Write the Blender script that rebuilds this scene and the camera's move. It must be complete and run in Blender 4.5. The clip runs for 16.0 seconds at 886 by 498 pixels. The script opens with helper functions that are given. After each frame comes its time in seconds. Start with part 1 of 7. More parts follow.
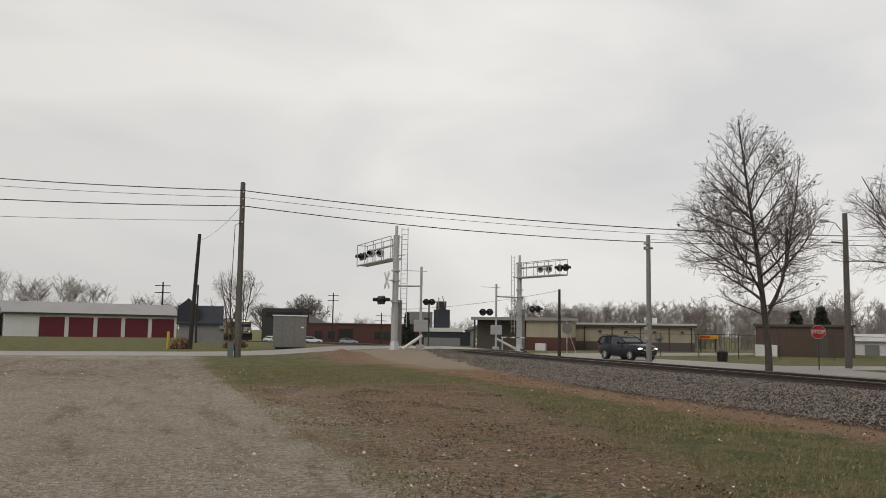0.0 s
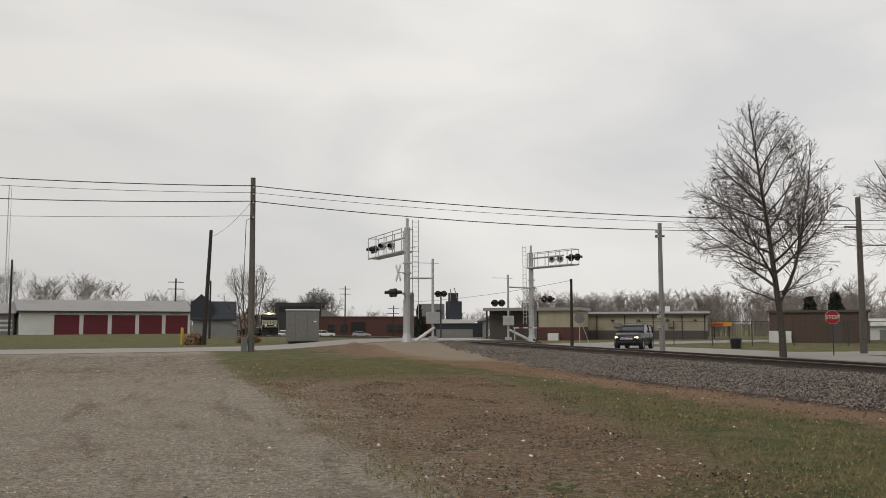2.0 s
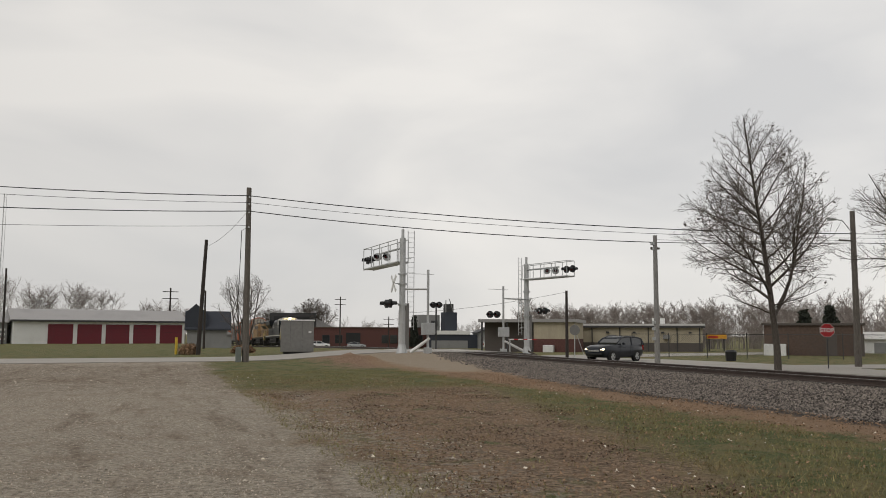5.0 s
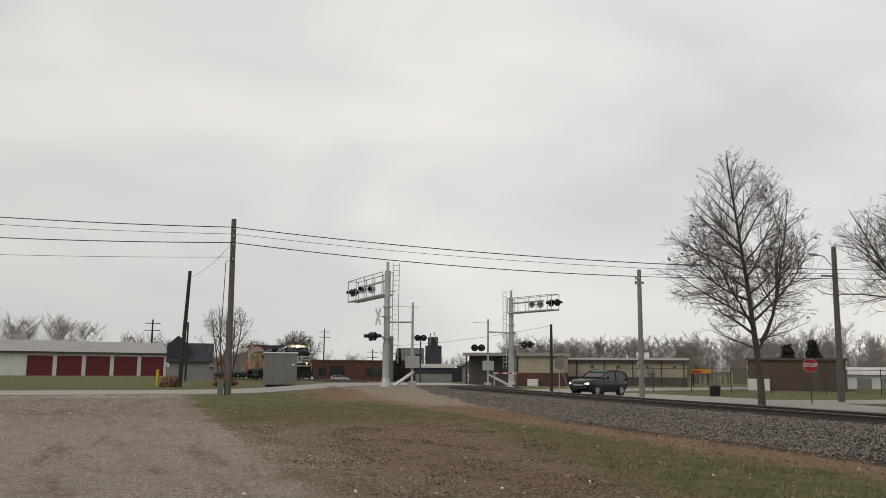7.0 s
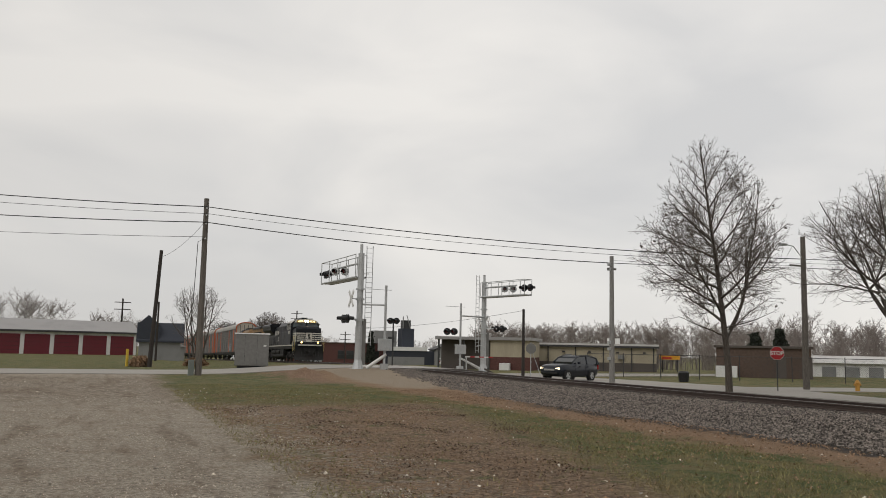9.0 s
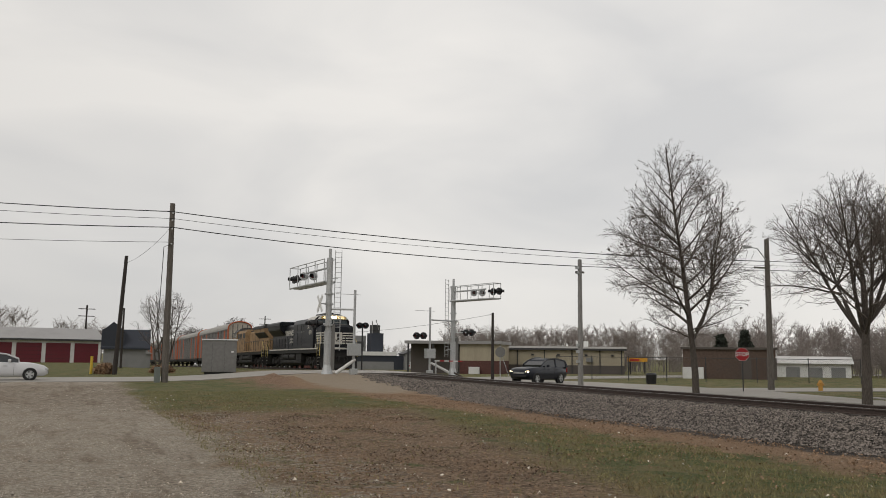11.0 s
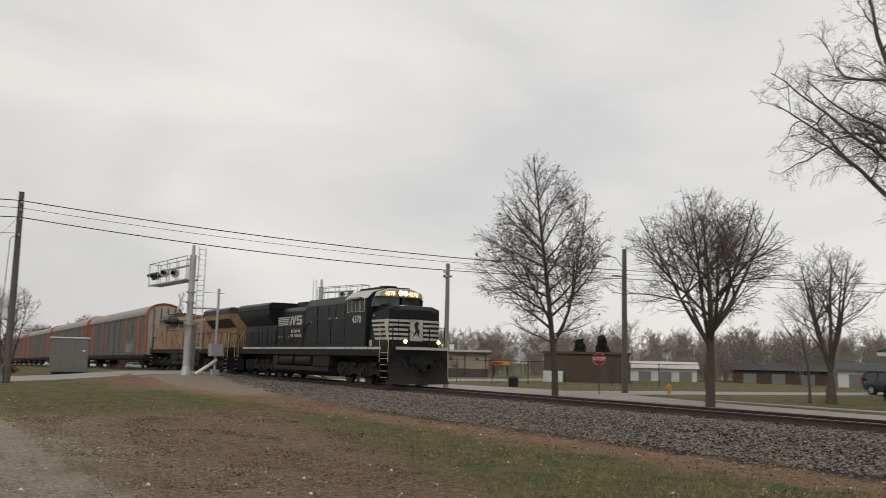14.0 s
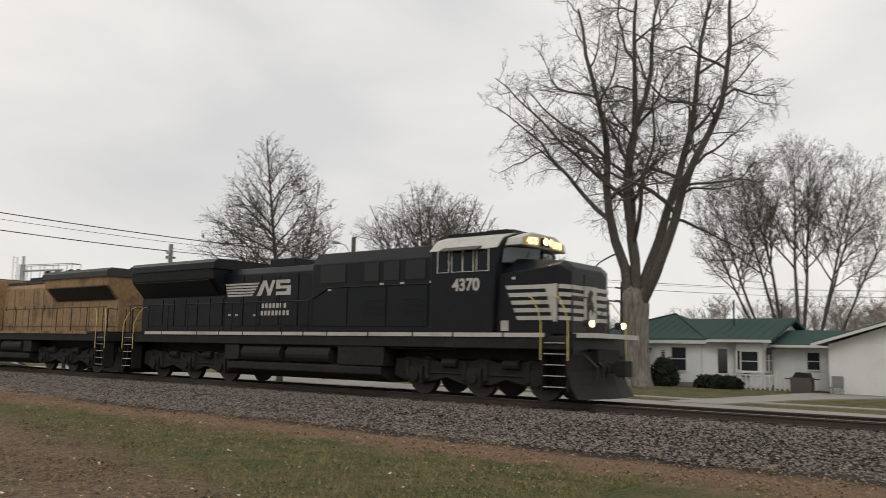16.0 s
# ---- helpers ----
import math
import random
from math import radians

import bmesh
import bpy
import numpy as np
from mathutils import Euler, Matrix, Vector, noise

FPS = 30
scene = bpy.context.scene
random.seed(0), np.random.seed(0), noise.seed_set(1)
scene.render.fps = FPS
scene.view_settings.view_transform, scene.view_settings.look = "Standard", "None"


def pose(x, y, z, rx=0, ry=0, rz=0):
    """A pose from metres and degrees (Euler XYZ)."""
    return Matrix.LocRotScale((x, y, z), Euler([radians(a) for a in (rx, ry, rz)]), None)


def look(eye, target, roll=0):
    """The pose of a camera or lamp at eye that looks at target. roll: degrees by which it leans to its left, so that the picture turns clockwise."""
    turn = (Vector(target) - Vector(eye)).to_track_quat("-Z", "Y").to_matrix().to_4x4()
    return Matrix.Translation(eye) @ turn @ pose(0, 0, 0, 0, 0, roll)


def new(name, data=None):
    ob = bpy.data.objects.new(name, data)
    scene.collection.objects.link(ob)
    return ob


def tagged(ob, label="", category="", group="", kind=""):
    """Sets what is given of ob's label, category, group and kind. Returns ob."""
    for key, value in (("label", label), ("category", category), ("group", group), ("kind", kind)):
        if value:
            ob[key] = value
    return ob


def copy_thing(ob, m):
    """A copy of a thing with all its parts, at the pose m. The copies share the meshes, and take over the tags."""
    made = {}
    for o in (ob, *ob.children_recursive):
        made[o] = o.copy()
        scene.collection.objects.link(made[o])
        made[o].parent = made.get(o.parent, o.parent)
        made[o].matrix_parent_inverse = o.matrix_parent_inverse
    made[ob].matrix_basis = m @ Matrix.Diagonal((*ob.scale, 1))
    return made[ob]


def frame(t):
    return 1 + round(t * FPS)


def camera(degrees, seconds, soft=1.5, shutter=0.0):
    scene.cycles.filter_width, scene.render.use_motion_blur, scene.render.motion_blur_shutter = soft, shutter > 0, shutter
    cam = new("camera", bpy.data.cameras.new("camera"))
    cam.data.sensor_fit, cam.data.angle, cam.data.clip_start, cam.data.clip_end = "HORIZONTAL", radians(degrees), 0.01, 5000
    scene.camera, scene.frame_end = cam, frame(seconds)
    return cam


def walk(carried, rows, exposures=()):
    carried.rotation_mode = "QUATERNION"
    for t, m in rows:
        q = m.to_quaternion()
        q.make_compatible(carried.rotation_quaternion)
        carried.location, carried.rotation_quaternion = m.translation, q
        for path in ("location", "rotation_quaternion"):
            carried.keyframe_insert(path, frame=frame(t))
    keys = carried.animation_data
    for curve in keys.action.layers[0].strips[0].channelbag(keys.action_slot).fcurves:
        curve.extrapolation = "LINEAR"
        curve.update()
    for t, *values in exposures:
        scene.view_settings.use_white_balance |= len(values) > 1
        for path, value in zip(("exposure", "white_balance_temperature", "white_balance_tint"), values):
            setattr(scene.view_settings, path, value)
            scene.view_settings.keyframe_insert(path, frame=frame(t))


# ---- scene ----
cam = camera(55.9, 16.0, soft=0.9, shutter=0.35)

# seconds, yaw, pitch, roll of the hand-held camera, which stands at one spot
ROWS = [
    (0.0, -19.32, 5.60, -0.90),
    (0.5, -19.29, 5.03, -0.59),
    (1.0, -19.09, 4.69, -0.23),
    (1.5, -19.02, 5.12, -0.06),
    (2.0, -18.48, 5.03, 0.04),
    (2.5, -18.18, 4.19, 0.05),
    (3.0, -18.43, 4.37, -0.09),
    (3.5, -18.81, 4.64, -0.16),
    (4.0, -18.59, 4.97, -0.51),
    (6.5, -19.67, 7.56, -0.10),
    (7.0, -19.88, 8.05, -0.51),
    (7.5, -19.97, 7.69, -0.78),
    (8.0, -20.74, 7.07, -0.73),
    (8.5, -21.32, 6.96, -1.11),
    (11.0, -23.84, 7.27, -0.70),
    (11.5, -24.62, 7.82, -0.99),
    (12.0, -25.15, 7.61, -1.34),
    (12.5, -25.83, 7.68, -1.17),
    (13.0, -27.37, 7.85, -1.03),
    (13.5, -29.58, 7.71, -1.14),
    (14.0, -32.92, 7.57, -1.27),
    (14.5, -37.04, 7.42, -1.70),
    (15.0, -41.38, 7.05, -2.31),
    (15.5, -46.49, 7.09, -1.82),
    (16.0, -51.42, 7.00, -1.26),
]
EYE = 1.65
walk(cam, [(t, pose(0, 0, EYE, 90 + p, r, y)) for t, y, p, r in ROWS],
     exposures=[(0.0, 0.06), (12.5, 0.04), (14.0, 0.04), (15.0, 0.05), (15.6, 0.1), (16.0, 0.11)])

# ---- light: an overcast winter sky ----
SUN_EL, SUN_AZ = radians(45), radians(240)
SUN_DIR = Vector((math.sin(SUN_AZ) * math.cos(SUN_EL), math.cos(SUN_AZ) * math.cos(SUN_EL), math.sin(SUN_EL)))
THIN_CLOUD = Vector((0.66, 0.38, 0.64))
world = bpy.data.worlds.new("overcast_sky")
scene.world = world
world.use_nodes = True


def sky_nodes():
    nt = world.node_tree
    nt.nodes.clear()
    out = nt.nodes.new("ShaderNodeOutputWorld")
    bg = nt.nodes.new("ShaderNodeBackground")
    sky = nt.nodes.new("ShaderNodeTexSky")
    sky.sky_type, sky.sun_disc = "NISHITA", False
    sky.sun_elevation, sky.sun_rotation = SUN_EL, SUN_AZ
    tc = nt.nodes.new("ShaderNodeTexCoord")
    mp = nt.nodes.new("ShaderNodeMapping")
    mp.inputs["Scale"].default_value = (1.0, 1.0, 2.6)
    n1 = nt.nodes.new("ShaderNodeTexNoise")
    n1.inputs["Scale"].default_value, n1.inputs["Detail"].default_value = 2.3, 5
    n1.inputs["Roughness"].default_value, n1.inputs["Distortion"].default_value = 0.45, 0.5
    ramp = nt.nodes.new("ShaderNodeValToRGB")
    e = ramp.color_ramp.elements
    e[0].position, e[0].color = 0.3, (0.57, 0.565, 0.56, 1)
    e[1].position, e[1].color = 0.62, (0.76, 0.735, 0.70, 1)
    mix = nt.nodes.new("ShaderNodeMix")
    mix.data_type, mix.blend_type = "RGBA", "ADD"
    mix.inputs["Factor"].default_value = 0.004
    # the cloud cover thins out towards one side of the sky
    dot = nt.nodes.new("ShaderNodeVectorMath")
    dot.operation = "DOT_PRODUCT"
    dot.inputs[1].default_value = THIN_CLOUD
    veil = nt.nodes.new("ShaderNodeMapRange")
    veil.inputs["From Min"].default_value, veil.inputs["From Max"].default_value = -0.2, 1.0
    veil.inputs["To Min"].default_value, veil.inputs["To Max"].default_value = 0.745, 1.14
    bright = nt.nodes.new("ShaderNodeVectorMath")
    bright.operation = "SCALE"
    nt.links.new(tc.outputs["Generated"], dot.inputs[0])
    nt.links.new(dot.outputs["Value"], veil.inputs["Value"])
    nt.links.new(veil.outputs["Result"], bright.inputs["Scale"])
    for a, b in ((tc.outputs["Generated"], mp.inputs["Vector"]), (mp.outputs[0], n1.inputs["Vector"]),
                 (n1.outputs["Fac"], ramp.inputs["Fac"]), (ramp.outputs["Color"], mix.inputs["A"]),
                 (sky.outputs["Color"], mix.inputs["B"]), (mix.outputs["Result"], bright.inputs[0]), (bright.outputs["Vector"], bg.inputs["Color"]),
                 (bg.outputs[0], out.inputs["Surface"])):
        nt.links.new(a, b)
    bg.inputs["Strength"].default_value = 1.0


sky_nodes()
sun = new("sun", bpy.data.lights.new("sun", "SUN"))
sun.data.energy, sun.data.angle, sun.data.color = 0.7, radians(30), (1.0, 0.97, 0.93)
sun.matrix_world = look(SUN_DIR * 60, (0, 0, 0))


# ---- materials ----
def nodes_of(name):
    m = bpy.data.materials.new(name)
    m.use_nodes = True
    nt = m.node_tree
    return m, nt, nt.nodes["Principled BSDF"]


def noise_node(nt, vec, scale, detail=3.0, rough=0.55, dist=0.0):
    n = nt.nodes.new("ShaderNodeTexNoise")
    n.inputs["Scale"].default_value, n.inputs["Detail"].default_value = scale, detail
    n.inputs["Roughness"].default_value, n.inputs["Distortion"].default_value = rough, dist
    if vec is not None:
        nt.links.new(vec, n.inputs["Vector"])
    return n.outputs["Fac"]


def ramp_node(nt, fac, p0, c0, p1, c1):
    r = nt.nodes.new("ShaderNodeValToRGB")
    e = r.color_ramp.elements
    e[0].position, e[0].color = p0, (*c0, 1)
    e[1].position, e[1].color = p1, (*c1, 1)
    nt.links.new(fac, r.inputs["Fac"])
    return r.outputs["Color"]


def mix_node(nt, fac, a, b, blend="MIX"):
    m = nt.nodes.new("ShaderNodeMix")
    m.data_type, m.blend_type = "RGBA", blend
    for sock, v in ((m.inputs["Factor"], fac), (m.inputs["A"], a), (m.inputs["B"], b)):
        if isinstance(v, (int, float)):
            sock.default_value = v
        elif isinstance(v, tuple):
            sock.default_value = (*v, 1)
        else:
            nt.links.new(v, sock)
    return m.outputs["Result"]


def maths(nt, op, a, b=0.0, c=0.0):
    m = nt.nodes.new("ShaderNodeMath")
    m.operation = op
    for i, v in enumerate((a, b, c)):
        if isinstance(v, (int, float)):
            m.inputs[i].default_value = v
        else:
            nt.links.new(v, m.inputs[i])
    return m.outputs[0]


def step_node(nt, v, lo, hi):
    m = nt.nodes.new("ShaderNodeMapRange")
    m.interpolation_type = "SMOOTHSTEP"
    m.inputs["From Min"].default_value, m.inputs["From Max"].default_value = lo, hi
    nt.links.new(v, m.inputs["Value"])
    return m.outputs["Result"]


def bump_node(nt, bsdf, height, strength, dist):
    b = nt.nodes.new("ShaderNodeBump")
    b.inputs["Strength"].default_value, b.inputs["Distance"].default_value = strength, dist
    nt.links.new(height, b.inputs["Height"])
    nt.links.new(b.outputs[0], bsdf.inputs["Normal"])


def mat(name, c, var=0.25, rough=0.75, metal=0.0, big=0.7, fine=22.0, bump=0.25, dist=0.01, dirt=None, dirt_amount=0.35, stretch=(1, 1, 1)):
    """A weathered surface: a base colour with broad stains and fine grain."""
    m, nt, p = nodes_of(name)
    tc = nt.nodes.new("ShaderNodeTexCoord")
    mp = nt.nodes.new("ShaderNodeMapping")
    mp.inputs["Scale"].default_value = stretch
    nt.links.new(tc.outputs["Object"], mp.inputs["Vector"])
    v = mp.outputs[0]
    lo = tuple(x * (1 - var) for x in c)
    hi = tuple(min(1, x * (1 + var)) for x in c)
    col = ramp_node(nt, noise_node(nt, v, fine, 4), 0.3, lo, 0.7, hi)
    d = dirt if dirt else tuple(x * 0.55 + 0.02 for x in c)
    stain = step_node(nt, noise_node(nt, v, big, 5, 0.62, 0.3), 0.45, 0.75)
    col = mix_node(nt, maths(nt, "MULTIPLY", stain, dirt_amount), col, d)
    nt.links.new(col, p.inputs["Base Color"])
    p.inputs["Roughness"].default_value, p.inputs["Metallic"].default_value = rough, metal
    if bump:
        bump_node(nt, p, noise_node(nt, v, fine * 1.7, 4), bump, dist)
    return m


def glow(name, c, strength):
    m, nt, p = nodes_of(name)
    p.inputs["Base Color"].default_value = (*c, 1)
    p.inputs["Emission Color"].default_value = (*c, 1)
    p.inputs["Emission Strength"].default_value = strength
    return m


def glass(name, c, rough=0.05):
    m, nt, p = nodes_of(name)
    p.inputs["Base Color"].default_value = (*c, 1)
    p.inputs["Roughness"].default_value = rough
    p.inputs["Specular IOR Level"].default_value = 0.8
    return m


WOOD_POLE = mat("weathered_pole_wood", (0.13, 0.115, 0.10), 0.35, 0.9, fine=9, stretch=(4, 4, 0.4), bump=0.5, dirt=(0.05, 0.045, 0.04))
WOOD_GREY = mat("silvered_pole_wood", (0.27, 0.26, 0.25), 0.25, 0.9, fine=9, stretch=(4, 4, 0.4), bump=0.5, dirt=(0.14, 0.13, 0.12))
WOOD_DARK = mat("creosote_pole_wood", (0.035, 0.028, 0.024), 0.4, 0.85, fine=9, stretch=(4, 4, 0.4), bump=0.5)
GALV = mat("galvanised_steel", (0.50, 0.51, 0.51), 0.14, 0.5, 0.5, big=1.2, fine=14, bump=0.08)
GREYBOX = mat("brushed_aluminium_cabin", (0.20, 0.195, 0.185), 0.12, 0.55, 0.25, fine=5, bump=0.1)
WHITE = mat("white_paint", (0.72, 0.72, 0.70), 0.06, 0.6, dirt=(0.5, 0.49, 0.46), dirt_amount=0.3)
BLACK = mat("black_enamel", (0.013, 0.013, 0.014), 0.2, 0.5, bump=0.05)
DARKGREY = mat("dark_grey_metal", (0.045, 0.045, 0.046), 0.3, 0.7)
WIRE = mat("wire_black", (0.02, 0.02, 0.02), 0.1, 0.6, bump=0)
YELLOW = mat("yellow_paint", (0.62, 0.42, 0.04), 0.12, 0.55, dirt=(0.3, 0.2, 0.05))
RED_SIGN = mat("stop_sign_red", (0.42, 0.02, 0.025), 0.08, 0.45, bump=0)
RED_DOOR = mat("maroon_door_paint", (0.14, 0.012, 0.022), 0.1, 0.6, bump=0.05)
BRICK = mat("red_brown_brick", (0.105, 0.045, 0.038), 0.3, 0.9, big=0.3, fine=6)
BRICK_BROWN = mat("brown_block_wall", (0.105, 0.072, 0.056), 0.2, 0.9, big=0.3, fine=5)
TAN = mat("tan_metal_siding", (0.40, 0.35, 0.255), 0.07, 0.7, big=0.3, fine=4, stretch=(3, 3, 0.5))
TAN_DARK = mat("grey_brown_wainscot", (0.10, 0.085, 0.075), 0.15, 0.8)
ROOF_GREY = mat("grey_metal_roof", (0.30, 0.29, 0.285), 0.1, 0.6, big=0.3)
ROOF_GREEN = mat("green_metal_roof", (0.042, 0.078, 0.069), 0.15, 0.8, big=0.4, dirt=(0.05, 0.09, 0.08))
SIDING = mat("white_vinyl_siding", (0.82, 0.82, 0.80), 0.05, 0.6, big=0.5, dirt=(0.5, 0.5, 0.48), dirt_amount=0.25)
NAVY = mat("navy_siding", (0.034, 0.039, 0.052), 0.2, 0.8)
GREY_WALL = mat("grey_block_wall", (0.24, 0.24, 0.235), 0.12, 0.85)
WINDOW = glass("dark_window_glass", (0.03, 0.033, 0.036))
CONCRETE = mat("worn_concrete", (0.40, 0.375, 0.345), 0.14, 0.9, big=0.25, fine=12, dirt=(0.24, 0.22, 0.2))
BARK = mat("grey_brown_bark", (0.095, 0.08, 0.068), 0.4, 0.95, fine=14, stretch=(2, 2, 0.5), bump=0.8, dist=0.03)
BARK_PALE = mat("pale_peeling_bark", (0.25, 0.225, 0.195), 0.5, 0.95, big=3.0, fine=7, stretch=(2, 2, 0.22), bump=1.0, dist=0.07, dirt=(0.085, 0.072, 0.06), dirt_amount=0.85)
# paler than the near twigs: distance haze is mixed into this colour
TWIG_HAZED = mat("far_twigs_haze_tint", (0.25, 0.215, 0.195), 0.3, 0.95, bump=0)
TWIG = mat("winter_twigs", (0.13, 0.108, 0.093), 0.3, 0.95, bump=0)
EVERGREEN = mat("dark_evergreen", (0.03, 0.036, 0.025), 0.4, 0.9, bump=0)
SHRUB = mat("dark_hedge_leaves", (0.022, 0.028, 0.016), 0.4, 0.85, bump=0)
TYRE = mat("tyre_rubber", (0.018, 0.018, 0.018), 0.2, 0.85)
STEEL_RAIL = mat("rusty_rail_steel", (0.07, 0.05, 0.042), 0.3, 0.6, 0.3)
RAIL_HEAD = mat("polished_rail_head", (0.20, 0.185, 0.175), 0.1, 0.45, 0.7, bump=0)
TIE = mat("weathered_tie_wood", (0.06, 0.05, 0.042), 0.35, 0.95, fine=12, stretch=(0.4, 4, 4))
STONE = mat("ballast_stone", (0.098, 0.083, 0.071), 0.35, 0.9, big=6, fine=30)


def island_vary(m, lo, hi):
    """Each loose piece of a joined mesh takes its own shade."""
    nt = m.node_tree
    p = nt.nodes["Principled BSDF"]
    src = p.inputs["Base Color"].links[0].from_socket
    g = nt.nodes.new("ShaderNodeNewGeometry")
    c = ramp_node(nt, g.outputs["Random Per Island"], 0, (lo,) * 3, 1, (hi,) * 3)
    nt.links.new(mix_node(nt, 1.0, src, c, "MULTIPLY"), p.inputs["Base Color"])


ROOF_GREEN.node_tree.nodes["Principled BSDF"].inputs["Specular IOR Level"].default_value = 0.2
island_vary(STONE, 0.2, 2.9)


# ---- mesh building ----
class MB:
    """Collects the faces of one mesh."""

    def __init__(self):
        self.v, self.f = [], []

    def add(self, verts, faces):
        n = len(self.v)
        self.v += [tuple(p) for p in verts]
        self.f += [tuple(n + i for i in q) for q in faces]
        return self

    def box(self, x0, x1, y0, y1, z0, z1):
        return self.add([(x, y, z) for z in (z0, z1) for x, y in ((x0, y0), (x1, y0), (x1, y1), (x0, y1))],
                        [(3, 2, 1, 0), (4, 5, 6, 7), (0, 1, 5, 4), (1, 2, 6, 5), (2, 3, 7, 6), (3, 0, 4, 7)])

    def prism(self, poly, axis, a, b):
        """A polygon pushed along an axis; poly in the other two axes in order."""
        def put(p, w):
            q = list(p)
            q.insert("xyz".index(axis), w)
            return q
        n = len(poly)
        return self.add([put(p, a) for p in poly] + [put(p, b) for p in poly],
                        [tuple(range(n - 1, -1, -1)), tuple(range(n, 2 * n))] + [(i, (i + 1) % n, n + (i + 1) % n, n + i) for i in range(n)])

    def tube(self, pts, r, seg=6, r1=None, cap=True):
        pts = [Vector(p) for p in pts]
        rings = []
        for i, p in enumerate(pts):
            d = (pts[min(i + 1, len(pts) - 1)] - pts[max(i - 1, 0)]).normalized()
            u = d.orthogonal().normalized() if abs(d.z) > 0.9 or i == -1 else Vector((0, 0, 1)).cross(d).normalized()
            if abs(d.z) > 0.9:
                u = (Vector((1, 0, 0)) - d * d.x).normalized()
            w = d.cross(u)
            k = i / max(1, len(pts) - 1)
            rr = r if r1 is None else r + (r1 - r) * k
            rings.append([p + (u * math.cos(a) + w * math.sin(a)) * rr for a in [2 * math.pi * j / seg for j in range(seg)]])
        verts = [q for ring in rings for q in ring]
        faces = [(i * seg + j, i * seg + (j + 1) % seg, (i + 1) * seg + (j + 1) % seg, (i + 1) * seg + j) for i in range(len(pts) - 1) for j in range(seg)]
        if cap:
            faces += [tuple(range(seg - 1, -1, -1)), tuple(range((len(pts) - 1) * seg, len(pts) * seg))]
        return self.add(verts, faces)

    def loft(self, rings, close=True, cap=True):
        n = len(rings[0])
        verts = [p for r in rings for p in r]
        m = n if close else n - 1
        faces = [(i * n + j, i * n + (j + 1) % n, (i + 1) * n + (j + 1) % n, (i + 1) * n + j) for i in range(len(rings) - 1) for j in range(m)]
        if cap and close:
            faces += [tuple(range(n - 1, -1, -1)), tuple(range((len(rings) - 1) * n, len(rings) * n))]
        return self.add(verts, faces)

    def mesh(self, name):
        me = bpy.data.meshes.new(name)
        me.from_pydata(self.v, [], self.f)
        bm = bmesh.new()
        bm.from_mesh(me)
        if len(self.f) < 30000:
            bmesh.ops.recalc_face_normals(bm, faces=bm.faces)
        bm.to_mesh(me)
        bm.free()
        return me


def part(name, mb, material, parent=None, label="", bev=0.0, smooth=False, m=None):
    """Links a mesh as one object, under a thing or under a part."""
    me = mb.mesh(name) if isinstance(mb, MB) else mb
    if not me.materials:
        me.materials.append(material)
    ob = new(name, me)
    if parent is not None:
        ob.parent = parent
    if m is not None:
        ob.matrix_basis = m
    if label:
        ob["label"] = label
    if bev:
        b = ob.modifiers.new("bevel", "BEVEL")
        b.width, b.segments, b.limit_method = bev, 2, "ANGLE"
    if smooth:
        for p in me.polygons:
            p.use_smooth = True
    return ob


def thing(name, m, label, category, group=""):
    ob = new(name)
    ob.empty_display_size = 0.3
    ob.matrix_basis = m
    return tagged(ob, label, category, group)


def setting(name, mb, material, label, category):
    return tagged(part(name, mb, material), label, category, kind="structure")


def text_mesh(s, size, depth=0.004, shear=0.0, bold=0.0):
    c = bpy.data.curves.new("text", "FONT")
    c.body, c.size, c.extrude, c.align_x, c.align_y, c.shear, c.offset = s, size, depth, "CENTER", "CENTER", shear, bold
    ob = new("text", c)
    me = bpy.data.meshes.new_from_object(ob)
    bpy.data.objects.remove(ob)
    return me


# ---- the lie of the land (x across the track, y along it) ----
TRACK_X = 19.5


def sm(a, b, v):
    k = min(1, max(0, (v - a) / (b - a)))
    return k * k * (3 - 2 * k)


def drop(y):
    return 2.6 * (1 - math.exp(-(max(0, y - 60) / 130) ** 1.6))


def rail_z(y):
    return 0.44 - drop(y)


def gz(x, y):
    base = -0.2 * sm(22, 27, x) - drop(y) * sm(3, 13, x)
    bed = rail_z(y) - 0.19
    near = sm(13.2, 17.6, x)
    far = 1 - sm(21.4, 24.5, x)
    cross = sm(47, 52, y) * (1 - sm(66, 74, y))
    ramp = cross * sm(5, 15.5, x) * (1 - sm(22.5, 27.5, x))
    z = base + (bed - base) * near * far
    top = rail_z(y) - 0.03
    return z + (top - z) * ramp if top > z else z


# ---- ground ----
def spaced(pairs):
    out = []
    for a, b, st in pairs:
        out += list(np.arange(a, b, st))
    return out + [pairs[-1][1]]


